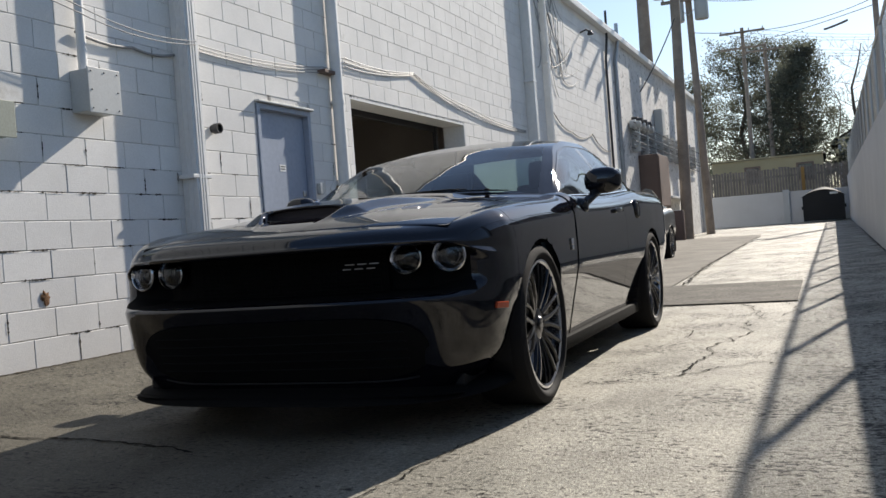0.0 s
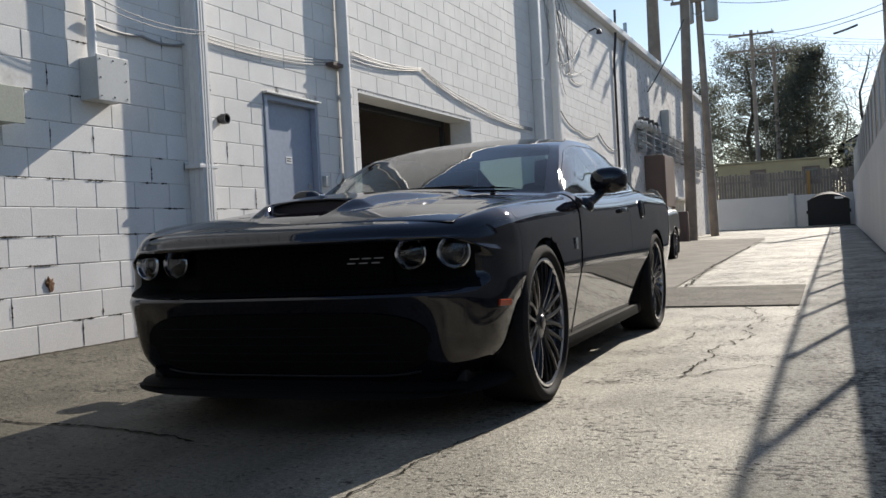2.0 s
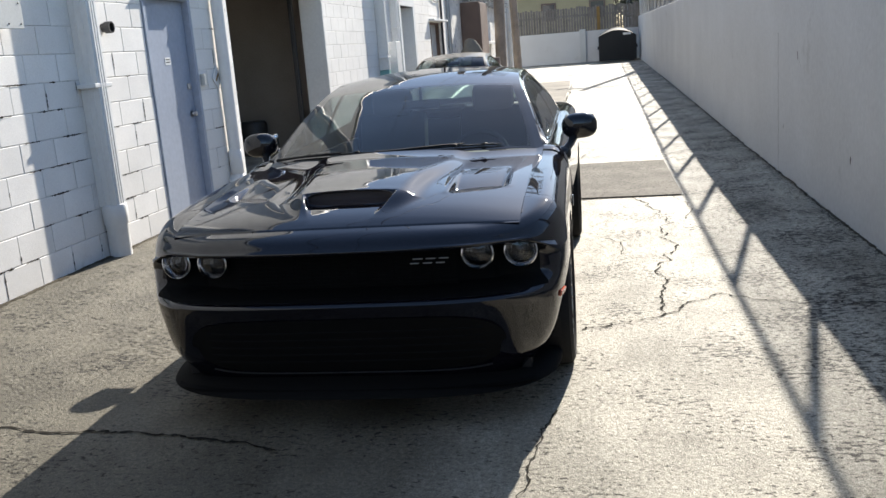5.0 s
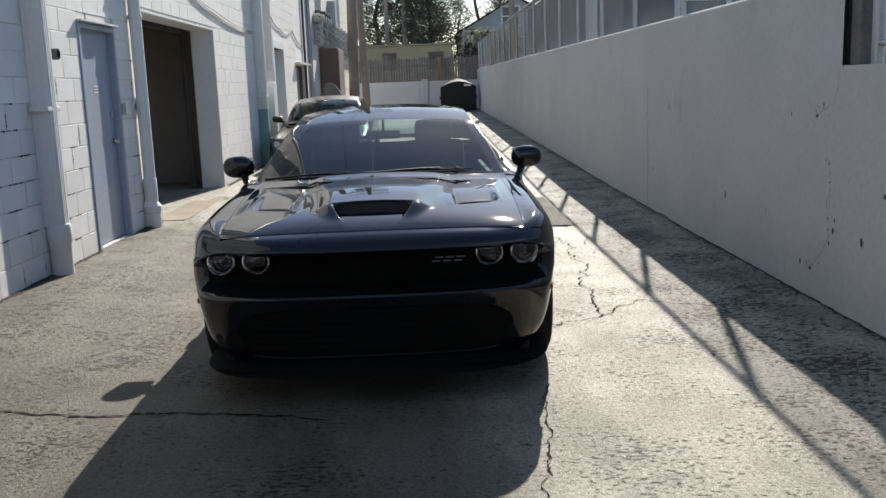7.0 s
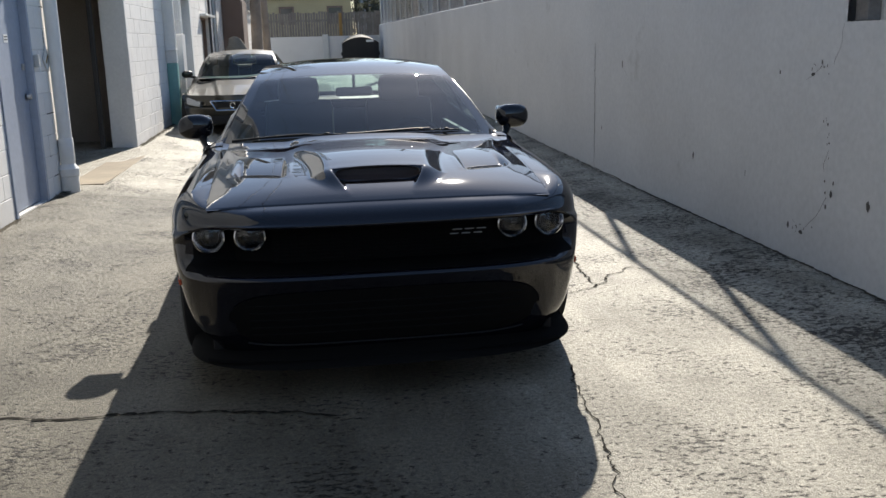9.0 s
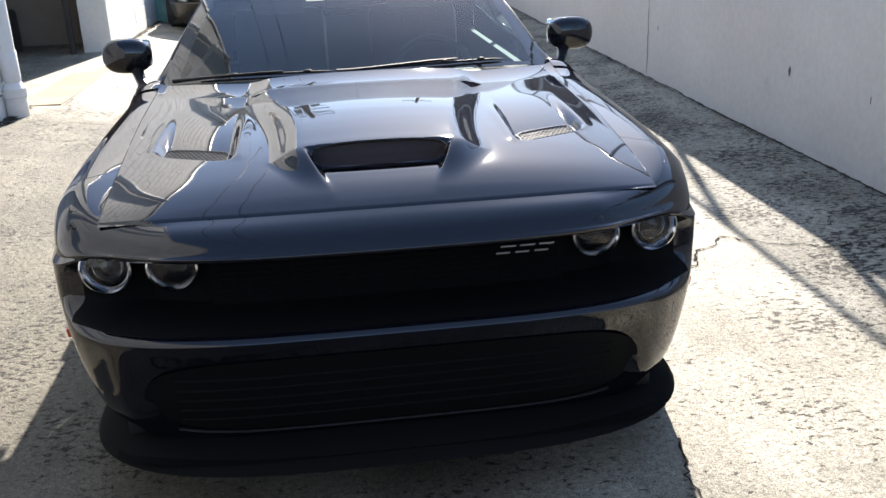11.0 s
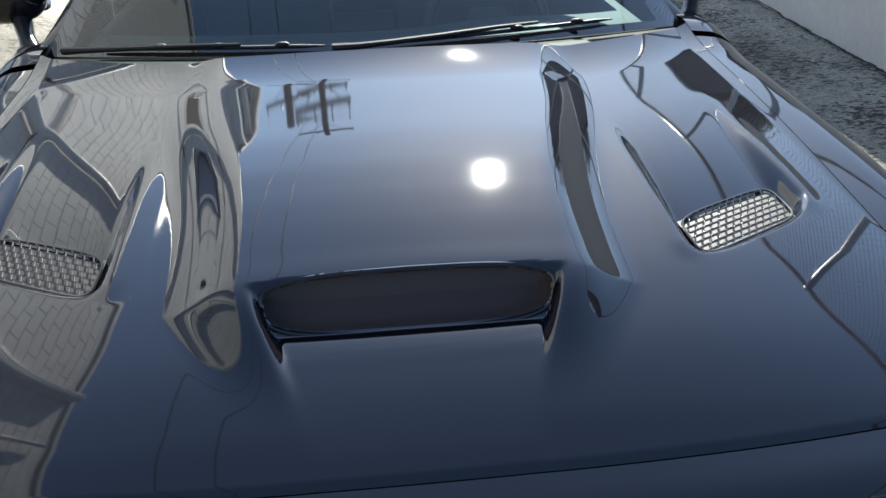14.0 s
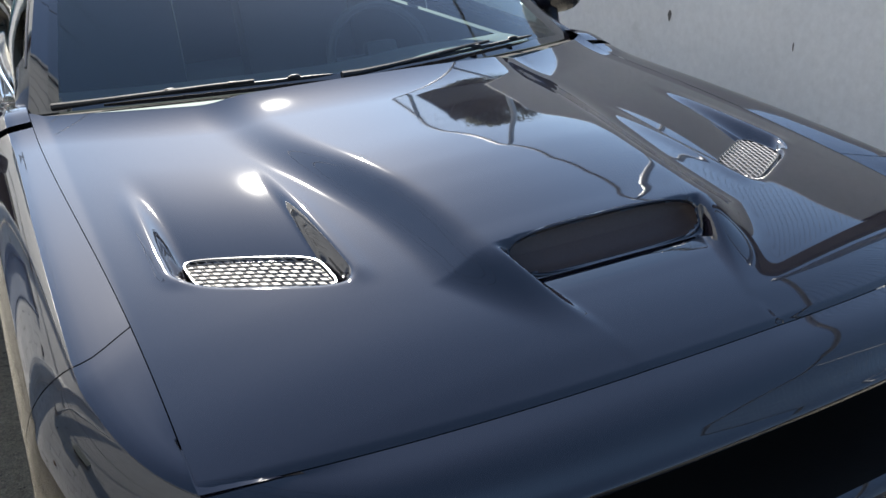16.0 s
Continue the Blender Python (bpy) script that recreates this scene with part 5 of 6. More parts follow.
# downspouts
def downspout(y, x1, label, boot=True, teal=False, strap_z=1.46, top=TOP):
    d = thing("downspout", label, "downspout", (LEFT, y, 0))
    w = 0.075
    pipe_bottom = 0.52 if boot else 0.12
    if teal:
        part("pipe", box((0.0, -w, 1.25), (x1, w, top), 0.02), M_PIPE, d, smooth=True)
        part("pipe", box((0.0, -w, 0.12), (x1, w, 1.25), 0.02), M_TEAL, d, "teal-painted lower length", smooth=True)
    else:
        part("pipe", box((0.0, -w, pipe_bottom), (x1, w, top), 0.006), M_PIPE, d)
        for k in (-1, 0, 1):
            part("rib", box((x1 - 0.002, k * w / 2.2 - 0.010, pipe_bottom), (x1 + 0.008, k * w / 2.2 + 0.010, top), 0.003), M_PIPE, d)
        for k in (1, 2):
            part("rib", box((k * x1 / 3 - 0.008, -w - 0.007, pipe_bottom), (k * x1 / 3 + 0.008, -w + 0.002, top), 0.003), M_PIPE, d)
    if boot:
        cx = x1 / 2 + 0.01
        part("boot", lathe([(0.075, 0.07), (0.088, 0.08), (0.088, 0.36), (0.098, 0.38), (0.102, 0.50), (0.092, 0.53), (0.05, 0.54)], 28, "z", (cx, 0, 0)), M_PIPE, d, "round iron boot pipe", smooth=True)
    for z in (strap_z, strap_z + 2.1):
        part("strap", box((0.0, -w - 0.05, z), (x1 + 0.006, w + 0.05, z + 0.035), 0.006), M_PIPE, d)
    return d


downspout(5.88, 0.155, "white square downspout on the block wall with an iron boot")
p2 = thing("downspout", "white round downspout beside the garage opening", "downspout", (LEFT + 0.075, 8.48, 0))
part("pipe", lathe([(0.066, 0.40), (0.066, TOP)], 28, "z"), M_PIPE, p2, smooth=True)
part("collar", lathe([(0.066, 0.66), (0.073, 0.65), (0.073, 0.42), (0.066, 0.40)], 28, "z"), M_PIPE, p2, smooth=True)
part("boot", lathe([(0.085, 0.07), (0.090, 0.08), (0.090, 0.27), (0.102, 0.28), (0.102, 0.35), (0.085, 0.37), (0.067, 0.40)], 28, "z"), M_PIPE, p2, "round iron boot pipe", smooth=True)
for z in (2.38, 4.4):
    part("strap", lathe([(0.067, z), (0.074, z), (0.074, z + 0.04), (0.067, z + 0.04)], 24, "z"), M_PIPE, p2)
downspout(15.75, 0.18, "white square downspout with a teal lower end", False, True)
downspout(17.0, 0.12, "narrow white downspout on the wall", False, False, 2.0)
downspout(39.5, 0.15, "white downspout at the far end of the wall", False, False, 2.0)

# electric boxes and conduits near the street end
ebox = thing("electric_box", "grey-white electric box with screws on the block wall", "electric box", (LEFT, 4.63, 1.91))
part("body", box((0, 0, 0), (0.175, 0.30, 0.31), 0.008), M_GREYBOX, ebox)
lid = part("cover", box((0.175, -0.012, -0.012), (0.187, 0.312, 0.322), 0.004), M_GREYBOX, ebox)
for y in (0.02, 0.15, 0.28):
    for z in (0.02, 0.155, 0.29):
        if (y, z) != (0.15, 0.155):
            part("screw", lathe([(0.001, 0.006), (0.006, 0.004), (0.006, 0)], 8, "x", (0.187, y, z)), M_BLACKMETAL, lid)
part("conduit", tube([(0.07, 0.07, 0.31), (0.07, 0.07, 3.6)], 0.035, 12), M_PIPE, ebox, smooth=True)
ebox2 = thing("electric_box", "small grey junction box on the block wall", "electric box", (LEFT, 3.52, 1.66))
M_DRAB = surface("drab_grey_green_enamel", (0.33, 0.35, 0.29), 0.5, vary=0.14, bump=0.08)
part("body", box((0, 0, 0), (0.22, 0.38, 0.22), 0.008), M_DRAB, ebox2)
part("cover", box((0.22, -0.01, -0.01), (0.23, 0.39, 0.23), 0.004), M_DRAB, ebox2)
stub = thing("pipe_stub", "short black pipe end sticking out of the wall", "pipe", (LEFT, 6.27, 1.93))
part("pipe", lathe([(0.036, 0.0), (0.036, 0.03), (0.047, 0.03), (0.047, 0.085), (0.038, 0.085), (0.036, 0.05), (0.001, 0.05)], 20, "x"), M_BLACKMETAL, stub, smooth=True)
spot = lathe([(0.001, 0.010), (0.025, 0.009), (0.048, 0.004)], 17, "x", (LEFT, 4.245, 0.59))
spot_rng = random.Random(12)
for v in spot.verts:
    k = spot_rng.uniform(0.55, 1.15)
    v.co.y, v.co.z = 4.245 + (v.co.y - 4.245) * k, 0.59 + (v.co.z - 0.59) * k * 1.15
solid("rust_spot", spot, M_RUST, "rusty hole stain in the white block wall", "rust stain")
solid("door_bell", box((LEFT, 8.00, 1.37), (LEFT + 0.05, 8.08, 1.49), 0.01), M_GREYBOX, "small grey bell box beside the steel door", "bell box")
signd = thing("warning_sign", "small faded diamond sign on the wall by the garage", "sign", (LEFT + 0.008, 8.40, 1.44))
part("plate", box((0, -0.09, -0.09), (0.004, 0.09, 0.09), 0.0, pose(0, 0, 0, 45)), M_SIGN, signd)
part("stripe", box((0.004, -0.05, -0.012), (0.006, 0.05, 0.012), 0.0, pose(0, 0, 0, 45)), M_YELLOW, signd)


# cables along the wall
def cable(points, r, material, label, name="cable"):
    return solid(name, tube(points, r, 6), material, label, "cable", group="wall cables", smooth=True)


def chain(*pts, drop=0.05, n=10):
    out = []
    for a, b in zip(pts, pts[1:]):
        out += sag(a, b, drop, n)[:-1]
    return out + [Vector(pts[-1])]


X = LEFT + 0.02
for k in range(2):
    dz = 0.05 * k
    cable(chain((X + 0.14, 2.2, 3.2 + dz), (X + 0.14, 4.6, 2.62 + dz), (X + 0.16, 5.9, 2.60 + dz * 0.6), drop=0.06), 0.0045, M_WIREW, "white-painted cable sagging along the block wall")
cable(chain((X, 4.7, 2.52), (X, 5.3, 2.50), (X, 5.8, 2.52), drop=0.03), 0.012, M_WIREW, "thick painted cable on the block wall")
for k in range(3):
    dz = 0.03 * k
    cable(chain((X, 6.15, 2.60 + dz), (X, 7.3, 2.62 + dz), (X, 8.3, 2.72 + dz), (X + 0.08, 8.55, 2.72 + dz), drop=0.012), 0.0048, M_WIREW, "painted cable strung above the steel door")
solid("cable_bracket", box((LEFT, 8.2, 2.70), (LEFT + 0.10, 8.5, 2.74), 0.006), M_BROWN, "rusty bracket that carries cables on the wall", "bracket")
for k in range(3):
    dz = 0.05 * k
    cable(chain((X, 8.8, 2.86 + dz), (X, 10.7, 3.02 + dz * 0.3), (X, 12.6, 2.70 + dz), (X, 15.5, 2.62 + dz * 0.4), drop=0.05), 0.006, M_WIREW, "painted cable over the garage lintel")
rc = random.Random(12)
for k in range(11):
    y = rc.uniform(16.2, 18.6)
    pts = [(X, y, 5.65)]
    for t in range(3):
        y += rc.uniform(-0.35, 0.75)
        pts.append((X, y, pts[-1][2] - rc.uniform(0.35, 0.85)))
    if k % 3 == 0:
        pts.append((X, y + rc.uniform(0.6, 1.8), pts[-1][2] + rc.uniform(0.1, 0.9)))
    cable(chain(*pts, drop=0.10), rc.uniform(0.005, 0.009), M_WIRE if k % 4 == 0 else M_WIREW, "loose cable looping down the white wall")
cable(chain((X, 17.2, 3.3), (X, 18.8, 2.9), (X, 20.6, 3.0), (X, 22.4, 2.7), drop=0.12), 0.010, M_WIRE, "dark cable sagging above the far door")
cable([(X + 0.02, 22.55, 0.3), (X + 0.02, 22.55, 5.0), (X + 0.05, 22.7, 5.6), (X + 0.06, 22.7, 6.3)], 0.032, M_BLACKMETAL, "black vertical conduit up the wall")
cable([(X + 0.02, 23.7, 0.3), (X + 0.02, 23.7, 5.2), (X + 0.06, 23.9, 5.7), (X + 0.06, 23.9, 6.2)], 0.05, M_STEEL, "grey vertical conduit up the wall")
lamp = thing("wall_lamp", "small dark lamp on the wall near the roof", "wall lamp", (LEFT, 20.2, 5.3))
part("arm", tube([(0, 0, 0), (0.15, 0, 0.05), (0.22, 0, 0.0)], 0.02, 8), M_BLACKMETAL, lamp)
part("shade", lathe([(0.02, 0.02), (0.06, -0.03), (0.07, -0.08)], 16, "z", (0.24, 0, 0)), M_BLACKMETAL, lamp)

# meters, cabinets and pipes at the far end of the wall
racks = thing("conduit_rack", "tangle of dark conduits and meters along the wall", "conduit rack", (LEFT, 24.8, 2.85))
rr = random.Random(5)
for k in range(9):
    z = 0.10 + 0.085 * k
    part("conduit", tube([(0.10 + 0.05 * (k % 3), 0.0, z), (0.10 + 0.05 * (k % 3), 13.5, z - 0.15 + rr.uniform(-0.05, 0.05))], 0.016, 8), M_STEEL if k % 2 else M_BLACKMETAL, racks)
for k in range(10):
    y = 0.5 + 1.25 * k
    part("bracket", box((0.0, y, 0.0), (0.24, y + 0.04, 0.85), 0.006), M_STEEL, racks)
for k in range(7):
    part("meter", lathe([(0.001, 0.34), (0.09, 0.32), (0.10, 0.20), (0.14, 0.18), (0.14, 0.02)], 14, "x", (0, 0.35 + 0.33 * k, 0.75 + 0.12 * (k % 2))), M_BLACKMETAL if k % 2 else M_GREYBOX, racks)
cab = thing("cabinet", "tall rusty brown steel cabinet on the wall", "cabinet", (LEFT, 26.1, 1.25))
part("body", box((0, 0, 0), (0.55, 1.75, 1.55), 0.02), M_BROWN, cab)
part("cabinet_door", box((0.55, 0.05, 0.05), (0.575, 1.70, 1.50), 0.006), M_BROWN, cab)
bag = lathe([(0.01, 1.72), (0.10, 1.66), (0.20, 1.50), (0.34, 1.22), (0.38, 0.98), (0.26, 0.80), (0.12, 0.78)], 13, "z", (LEFT + 0.45, 24.7, 0.05))
for v in bag.verts:
    v.co += Vector((noise.noise(v.co * 3) * 0.12, noise.noise(v.co * 3 + Vector((9, 0, 0))) * 0.12, 0))
solid("folded_umbrella", bag, M_LANE, "folded dull canvas cover hanging on a stand", "canvas cover", smooth=True)
solid("cover_stand", joined(tube([(LEFT + 0.45, 24.7, 0.15), (LEFT + 0.45, 24.7, 1.2)], 0.03), box((LEFT + 0.15, 24.3, 0.14), (LEFT + 0.75, 25.1, 0.22), 0.02)), M_BLACKMETAL, "dark metal stand under the canvas cover", "stand")
solid("vent_box", box((LEFT, 29.2, 3.60), (LEFT + 0.25, 29.75, 4.45), 0.02), M_GREYBOX, "pale grey box high on the wall", "electric box")
solid("electric_box", box((LEFT, 16.25, 0.95), (LEFT + 0.22, 16.65, 1.75), 0.012), M_PIPE, "white electric box beside the far downspout", "electric box")
solid("wall_shelf", box((LEFT, 29.6, 1.58), (LEFT + 0.35, 33.5, 1.66), 0.01), M_PIPE, "narrow white ledge on the wall", "ledge")
solid("steel_drum", lathe([(0.001, 1.15), (0.26, 1.15), (0.28, 1.10), (0.28, 0.15), (0.001, 0.15)], 20, "z", (LEFT + 0.5, 28.8, 0)), M_BROWN, "rusty brown drum by the wall", "drum", smooth=True)

# ---- right wall and fence ----
STEP_Y, LOW = 4.08, 1.58


def wall_top(y):
    return 2.12 + 0.0055 * y


bm = bmesh.new()
ys = [STEP_Y + (END - STEP_Y) * i / 24 for i in range(25)]
prof = []
for y in ys:
    prof.append([(RIGHT, y, -0.2), (RIGHT, y, wall_top(y) - 0.02), (RIGHT + 0.015, y, wall_top(y)), (RIGHT + 0.20, y, wall_top(y)), (RIGHT + 0.20, y, -0.2)])
right = grid(prof)
bmesh.ops.holes_fill(right, edges=[e for e in right.edges if e.is_boundary], sides=6)
bmesh.ops.recalc_face_normals(right, faces=right.faces)
bm.free()
solid("wall_east", joined(right, box((RIGHT, -8, -0.2), (RIGHT + 0.20, STEP_Y + 0.002, LOW))), M_STUCCO, "long white stucco retaining wall with cracks and chips", "wall", kind="structure")


def scar(y, z, w, h, seed):
    """A ragged chip in the stucco."""
    rng = random.Random(seed)
    n = 11
    bm = bmesh.new()
    ring = [bm.verts.new((RIGHT - 0.003, y + w * rng.uniform(0.55, 1.0) * math.cos(2 * math.pi * k / n), z + h * rng.uniform(0.55, 1.0) * math.sin(2 * math.pi * k / n))) for k in range(n)]
    bm.faces.new(ring[::-1])
    solid("wall_chip", bm, M_SPALL, "dark chip in the white stucco wall", "wall damage", group="chips in the stucco")


for i, (y, z, w, h) in enumerate(((6.28, 0.52, 0.020, 0.040), (3.72, 0.52, 0.026, 0.038), (8.88, 0.52, 0.014, 0.03), (4.12, 0.53, 0.018, 0.030), (4.10, 0.60, 0.012, 0.02), (4.17, 0.44, 0.012, 0.02), (4.45, 0.22, 0.03, 0.018), (4.62, 0.24, 0.02, 0.03), (4.42, 1.26, 0.035, 0.016), (4.32, 1.34, 0.012, 0.02), (4.85, 1.26, 0.012, 0.02), (8.2, 1.24, 0.02, 0.05), (3.4, 0.95, 0.02, 0.03), (3.46, 0.83, 0.025, 0.02), (5.3, 0.5, 0.008, 0.03), (3.3, 0.25, 0.02, 0.02))):
    scar(y, z, w, h, i)


def wall_crack(pts, seed, w=0.006):
    rng = random.Random(seed)
    out = []
    for a, b in zip(pts, pts[1:]):
        n = max(2, int(math.dist(a, b) / 0.05))
        for i in range(n):
            out.append((lerp(a[0], b[0], i / n) + rng.uniform(-0.012, 0.012), lerp(a[1], b[1], i / n)))
    rows = [[(RIGHT - 0.003, y - w * rng.uniform(0.1, 0.6), z), (RIGHT - 0.003, y + w * rng.uniform(0.1, 0.6), z)] for y, z in out]
    solid("wall_crack", grid(rows), M_SPALL, "fine vertical crack in the white stucco wall", "crack", group="cracks in the stucco")


wall_crack([(9.15, 0.05), (9.16, 0.9), (9.17, 1.5)], 1, 0.016)
wall_crack([(4.09, 1.57), (4.14, 1.42), (4.20, 1.28)], 2, 0.004)
wall_crack([(4.24, 1.00), (4.20, 0.90)], 4, 0.006)
wall_crack([(4.17, 0.80), (4.22, 0.70), (4.19, 0.62)], 5, 0.005)
wall_crack([(4.16, 0.50), (4.26, 0.38), (4.42, 0.24), (4.62, 0.30)], 6, 0.006)
wall_crack([(4.40, 1.27), (4.50, 1.22), (4.34, 1.30), (4.30, 1.36)], 7, 0.006)
rs = random.Random(8)
for k in range(26):
    cy, cz, sy, sz = ((4.16, 0.52, 0.03, 0.09), (4.45, 0.24, 0.10, 0.03), (4.22, 0.92, 0.03, 0.10), (4.36, 1.27, 0.08, 0.03))[k % 4]
    scar(cy + rs.gauss(0, sy), cz + rs.gauss(0, sz), rs.uniform(0.004, 0.011), rs.uniform(0.005, 0.016), 40 + k)
wall_crack([(8.2, 1.25), (8.0, 1.1)], 3, 0.006)


# chain-link fence on the wall
FX, RAIL = RIGHT + 0.10, 3.45
fence = thing("chain_link_fence", "galvanised chain-link fence with posts on the stucco wall", "fence", kind="")
post_ys = [8.05 + 2.25 * k for k in range(-1, 18) if 8.05 + 2.25 * k < END]
for y in post_ys:
    part("post", tube([(FX, y, wall_top(y) - 0.05), (FX, y, RAIL + 0.006 * (y - 4) + 0.02)], 0.030, 10), M_STEEL, fence, smooth=True)


def rail_z(y):
    return RAIL + 0.006 * (y - 4)


part("top_rail", tube([(FX, STEP_Y, rail_z(STEP_Y)), (FX, END, rail_z(END))], 0.024, 8), M_STEEL, fence, smooth=True)


def link_wires(y0, y1, bottom, top, pitch=0.07, r=0.0016):
    bm = bmesh.new()
    y = y0
    while y < y1:
        b, t = bottom(y), top(y)
        h = t - b
        for s in (1, -1):
            ya, yb = y, y + s * h
            za, zb = b, t
            if yb > y1:
                zb = b + (y1 - y)
                yb = y1
            if yb < y0:
                zb = b + (y - y0)
                yb = y0
            add_tube(bm, [(FX + 0.03 + 0.003 * s, ya, za), (FX + 0.03 + 0.003 * s, yb, zb)], r, 3, False)
        y += pitch
    return bm


part("mesh", link_wires(STEP_Y + 0.1, END, lambda y: wall_top(y) + 0.03, rail_z), M_STEEL, fence)
low_fence = thing("chain_link_fence", "chain-link fence with a dark timber post over the low wall", "fence")
part("post", box((FX - 0.06, STEP_Y - 0.14, LOW), (FX + 0.08, STEP_Y - 0.01, 3.5), 0.01), M_FENCEWOOD, low_fence, "dark weathered timber post")
part("post", tube([(FX, STEP_Y - 0.25, LOW), (FX, STEP_Y - 0.25, 3.5)], 0.04, 10), M_STEEL, low_fence, smooth=True)
part("mesh", link_wires(-7.5, STEP_Y - 0.25, lambda y: LOW + 0.03, lambda y: 3.45, 0.08, 0.003), M_STEEL, low_fence)
part("top_rail", tube([(FX, -7.5, 3.45), (FX, STEP_Y - 0.2, 3.45)], 0.024, 8), M_STEEL, low_fence)
part("bottom_rail", tube([(FX, -7.5, LOW + 0.12), (FX, STEP_Y - 0.2, LOW + 0.12)], 0.02, 8), M_STEEL, low_fence)
for k in range(4):
    part("post", tube([(FX, 1.4 - 2.4 * k, LOW), (FX, 1.4 - 2.4 * k, 3.47)], 0.03, 10), M_STEEL, low_fence)

# ---- far end: wall, picket fence, dumpster, house ----
solid("wall_north", box((-16, END, -0.2), (RIGHT, END + 0.25, 1.86), 0.02), M_STUCCO, "low white wall closing the alley", "wall", kind="structure")
solid("wall_pier", box((-1.95, END - 0.10, 0.3), (-1.65, END, 1.95), 0.02), M_GREYBOX, "grey pier on the white end wall", "pier", kind="structure")
picket = thing("picket_fence", "weathered grey wooden picket fence behind the end wall", "fence", (-16, END + 0.45, 1.2))
pk = box((0, 0, 0), (0.115, 0.02, 1.85))
pk_me = mesh_of("picket", pk, M_FENCEWOOD)
for k in range(130):
    ob = new("picket", pk_me)
    ob.parent, ob.location = picket, (0.135 * k, 0.008 * (k % 2), random.Random(k).uniform(-0.05, 0.05))
for z in (0.3, 1.4):
    part("rail", box((0, 0.03, z), (17.6, 0.07, z + 0.09)), M_FENCEWOOD, picket)
solid("marker_post", box((-1.07, END + 0.30, 0.35), (-0.92, END + 0.455, 3.0), 0.01), M_YELLOW, "yellow painted post at the end wall", "post")

dump = thing("dumpster", "black steel dumpster with a sloping plastic lid", "dumpster", (-1.02, 44.0, ground_z(-0.5, 44)))
body = bmesh.new()
vs = add_box(body, (0.0, 0.0, 0.06), (1.75, 1.3, 1.15), 0.015)
part("body", body, M_BIN, dump)
lidm = grid([[(x, y, 1.15 + 0.42 * math.sin(math.pi * min(1, (x + 0.05) / 1.85)) ** 0.8 * (0.75 + 0.25 * y)) for x in [-0.05 + 1.85 * k / 12 for k in range(13)]] for y in (-0.05, 0.6, 1.35)])
part("lid", lidm, M_BIN, dump, "domed black plastic lid", smooth=True)
part("front_panel", grid([[(x, 0.0, 1.14), (x, 0.0, 1.15 + 0.42 * math.sin(math.pi * min(1, (x + 0.05) / 1.85)) ** 0.8 * 0.75)] for x in [0.0 + 1.75 * k / 12 for k in range(13)]]), M_BIN, dump)
part("label_plate", box((1.15, -0.012, 1.22), (1.5, -0.004, 1.32)), M_SIGN, dump, "pale label")
for k in range(4):
    part("rib", box((0.2 + 0.43 * k, -0.03, 0.1), (0.26 + 0.43 * k, 0.0, 1.1)), M_BIN, dump)
for x in (-0.06, 1.75):
    part("lift_pocket", box((x, 0.2, 0.6), (x + 0.06, 1.1, 0.75)), M_BIN, dump)


def house(name, label, at, w, d, h, roof_h, wall_m, windows, turn=0, gable=()):
    """A gabled house with framed windows."""
    ho = thing(name, label, "house", at, turn=turn)
    part("wall", box((0, 0, 0), (w, d, h)), wall_m, ho)
    rf = bmesh.new()
    o = 0.15 if roof_h < 0.3 else 0.4
    pts = [rf.verts.new(p) for p in ((-o, -o, h - 0.1), (w + o, -o, h - 0.1), (w + o, d + o, h - 0.1), (-o, d + o, h - 0.1), (-o, d / 2, h + roof_h), (w + o, d / 2, h + roof_h))]
    for f in ((0, 1, 5, 4), (2, 3, 4, 5), (1, 2, 5), (3, 0, 4), (3, 2, 1, 0))[:2 if gable else 5]:
        rf.faces.new([pts[i] for i in f])
    part("roof", rf, M_ROOF, ho)
    if gable:
        peak = bmesh.new()
        end = [peak.verts.new(p) for p in ((0.0, 0.0, h), (0.0, d, h), (0.0, d / 2, h + roof_h * 0.96))]
        back_end = [peak.verts.new((0.2, *v.co.yz)) for v in end]
        peak.faces.new(end[::-1])
        peak.faces.new(back_end)
        for k in range(3):
            peak.faces.new((end[k], end[(k + 1) % 3], back_end[(k + 1) % 3], back_end[k]))
        part("gable", peak, wall_m, ho)
    for y, z, ww, hh in gable:
        wi = part("window", box((-0.03, y, z), (0.02, y + ww, z + hh)), M_WINDOW, ho)
        rim = bmesh.new()
        for a, b, c, e in ((-0.12, 0, -0.12, hh + 0.12), (ww, ww + 0.12, -0.12, hh + 0.12), (0, ww, -0.12, 0), (0, ww, hh, hh + 0.12), (0, ww, hh / 2 - 0.03, hh / 2 + 0.03)):
            add_box(rim, (-0.08, y + min(a, b), z + c), (-0.03, y + max(a, b), z + e))
        part("window_frame", rim, M_PIPE, wi)
    for x, z, ww, hh in windows:
        wi = part("window", box((x, -0.03, z), (x + ww, 0.02, z + hh)), M_WINDOW, ho)
        fr = bmesh.new()
        for lo, hi in (((x - 0.1, z - 0.1), (x, z + hh + 0.1)), ((x + ww, z - 0.1), (x + ww + 0.1, z + hh + 0.1)), ((x, z - 0.1), (x + ww, z)), ((x, z + hh), (x + ww, z + hh + 0.1)), ((x, z + hh / 2 - 0.02), (x + ww, z + hh / 2 + 0.02))):
            add_box(fr, (lo[0], -0.06, lo[1]), (hi[0], -0.03, hi[1]))
        part("window_frame", fr, M_BROWN, wi)
    return ho


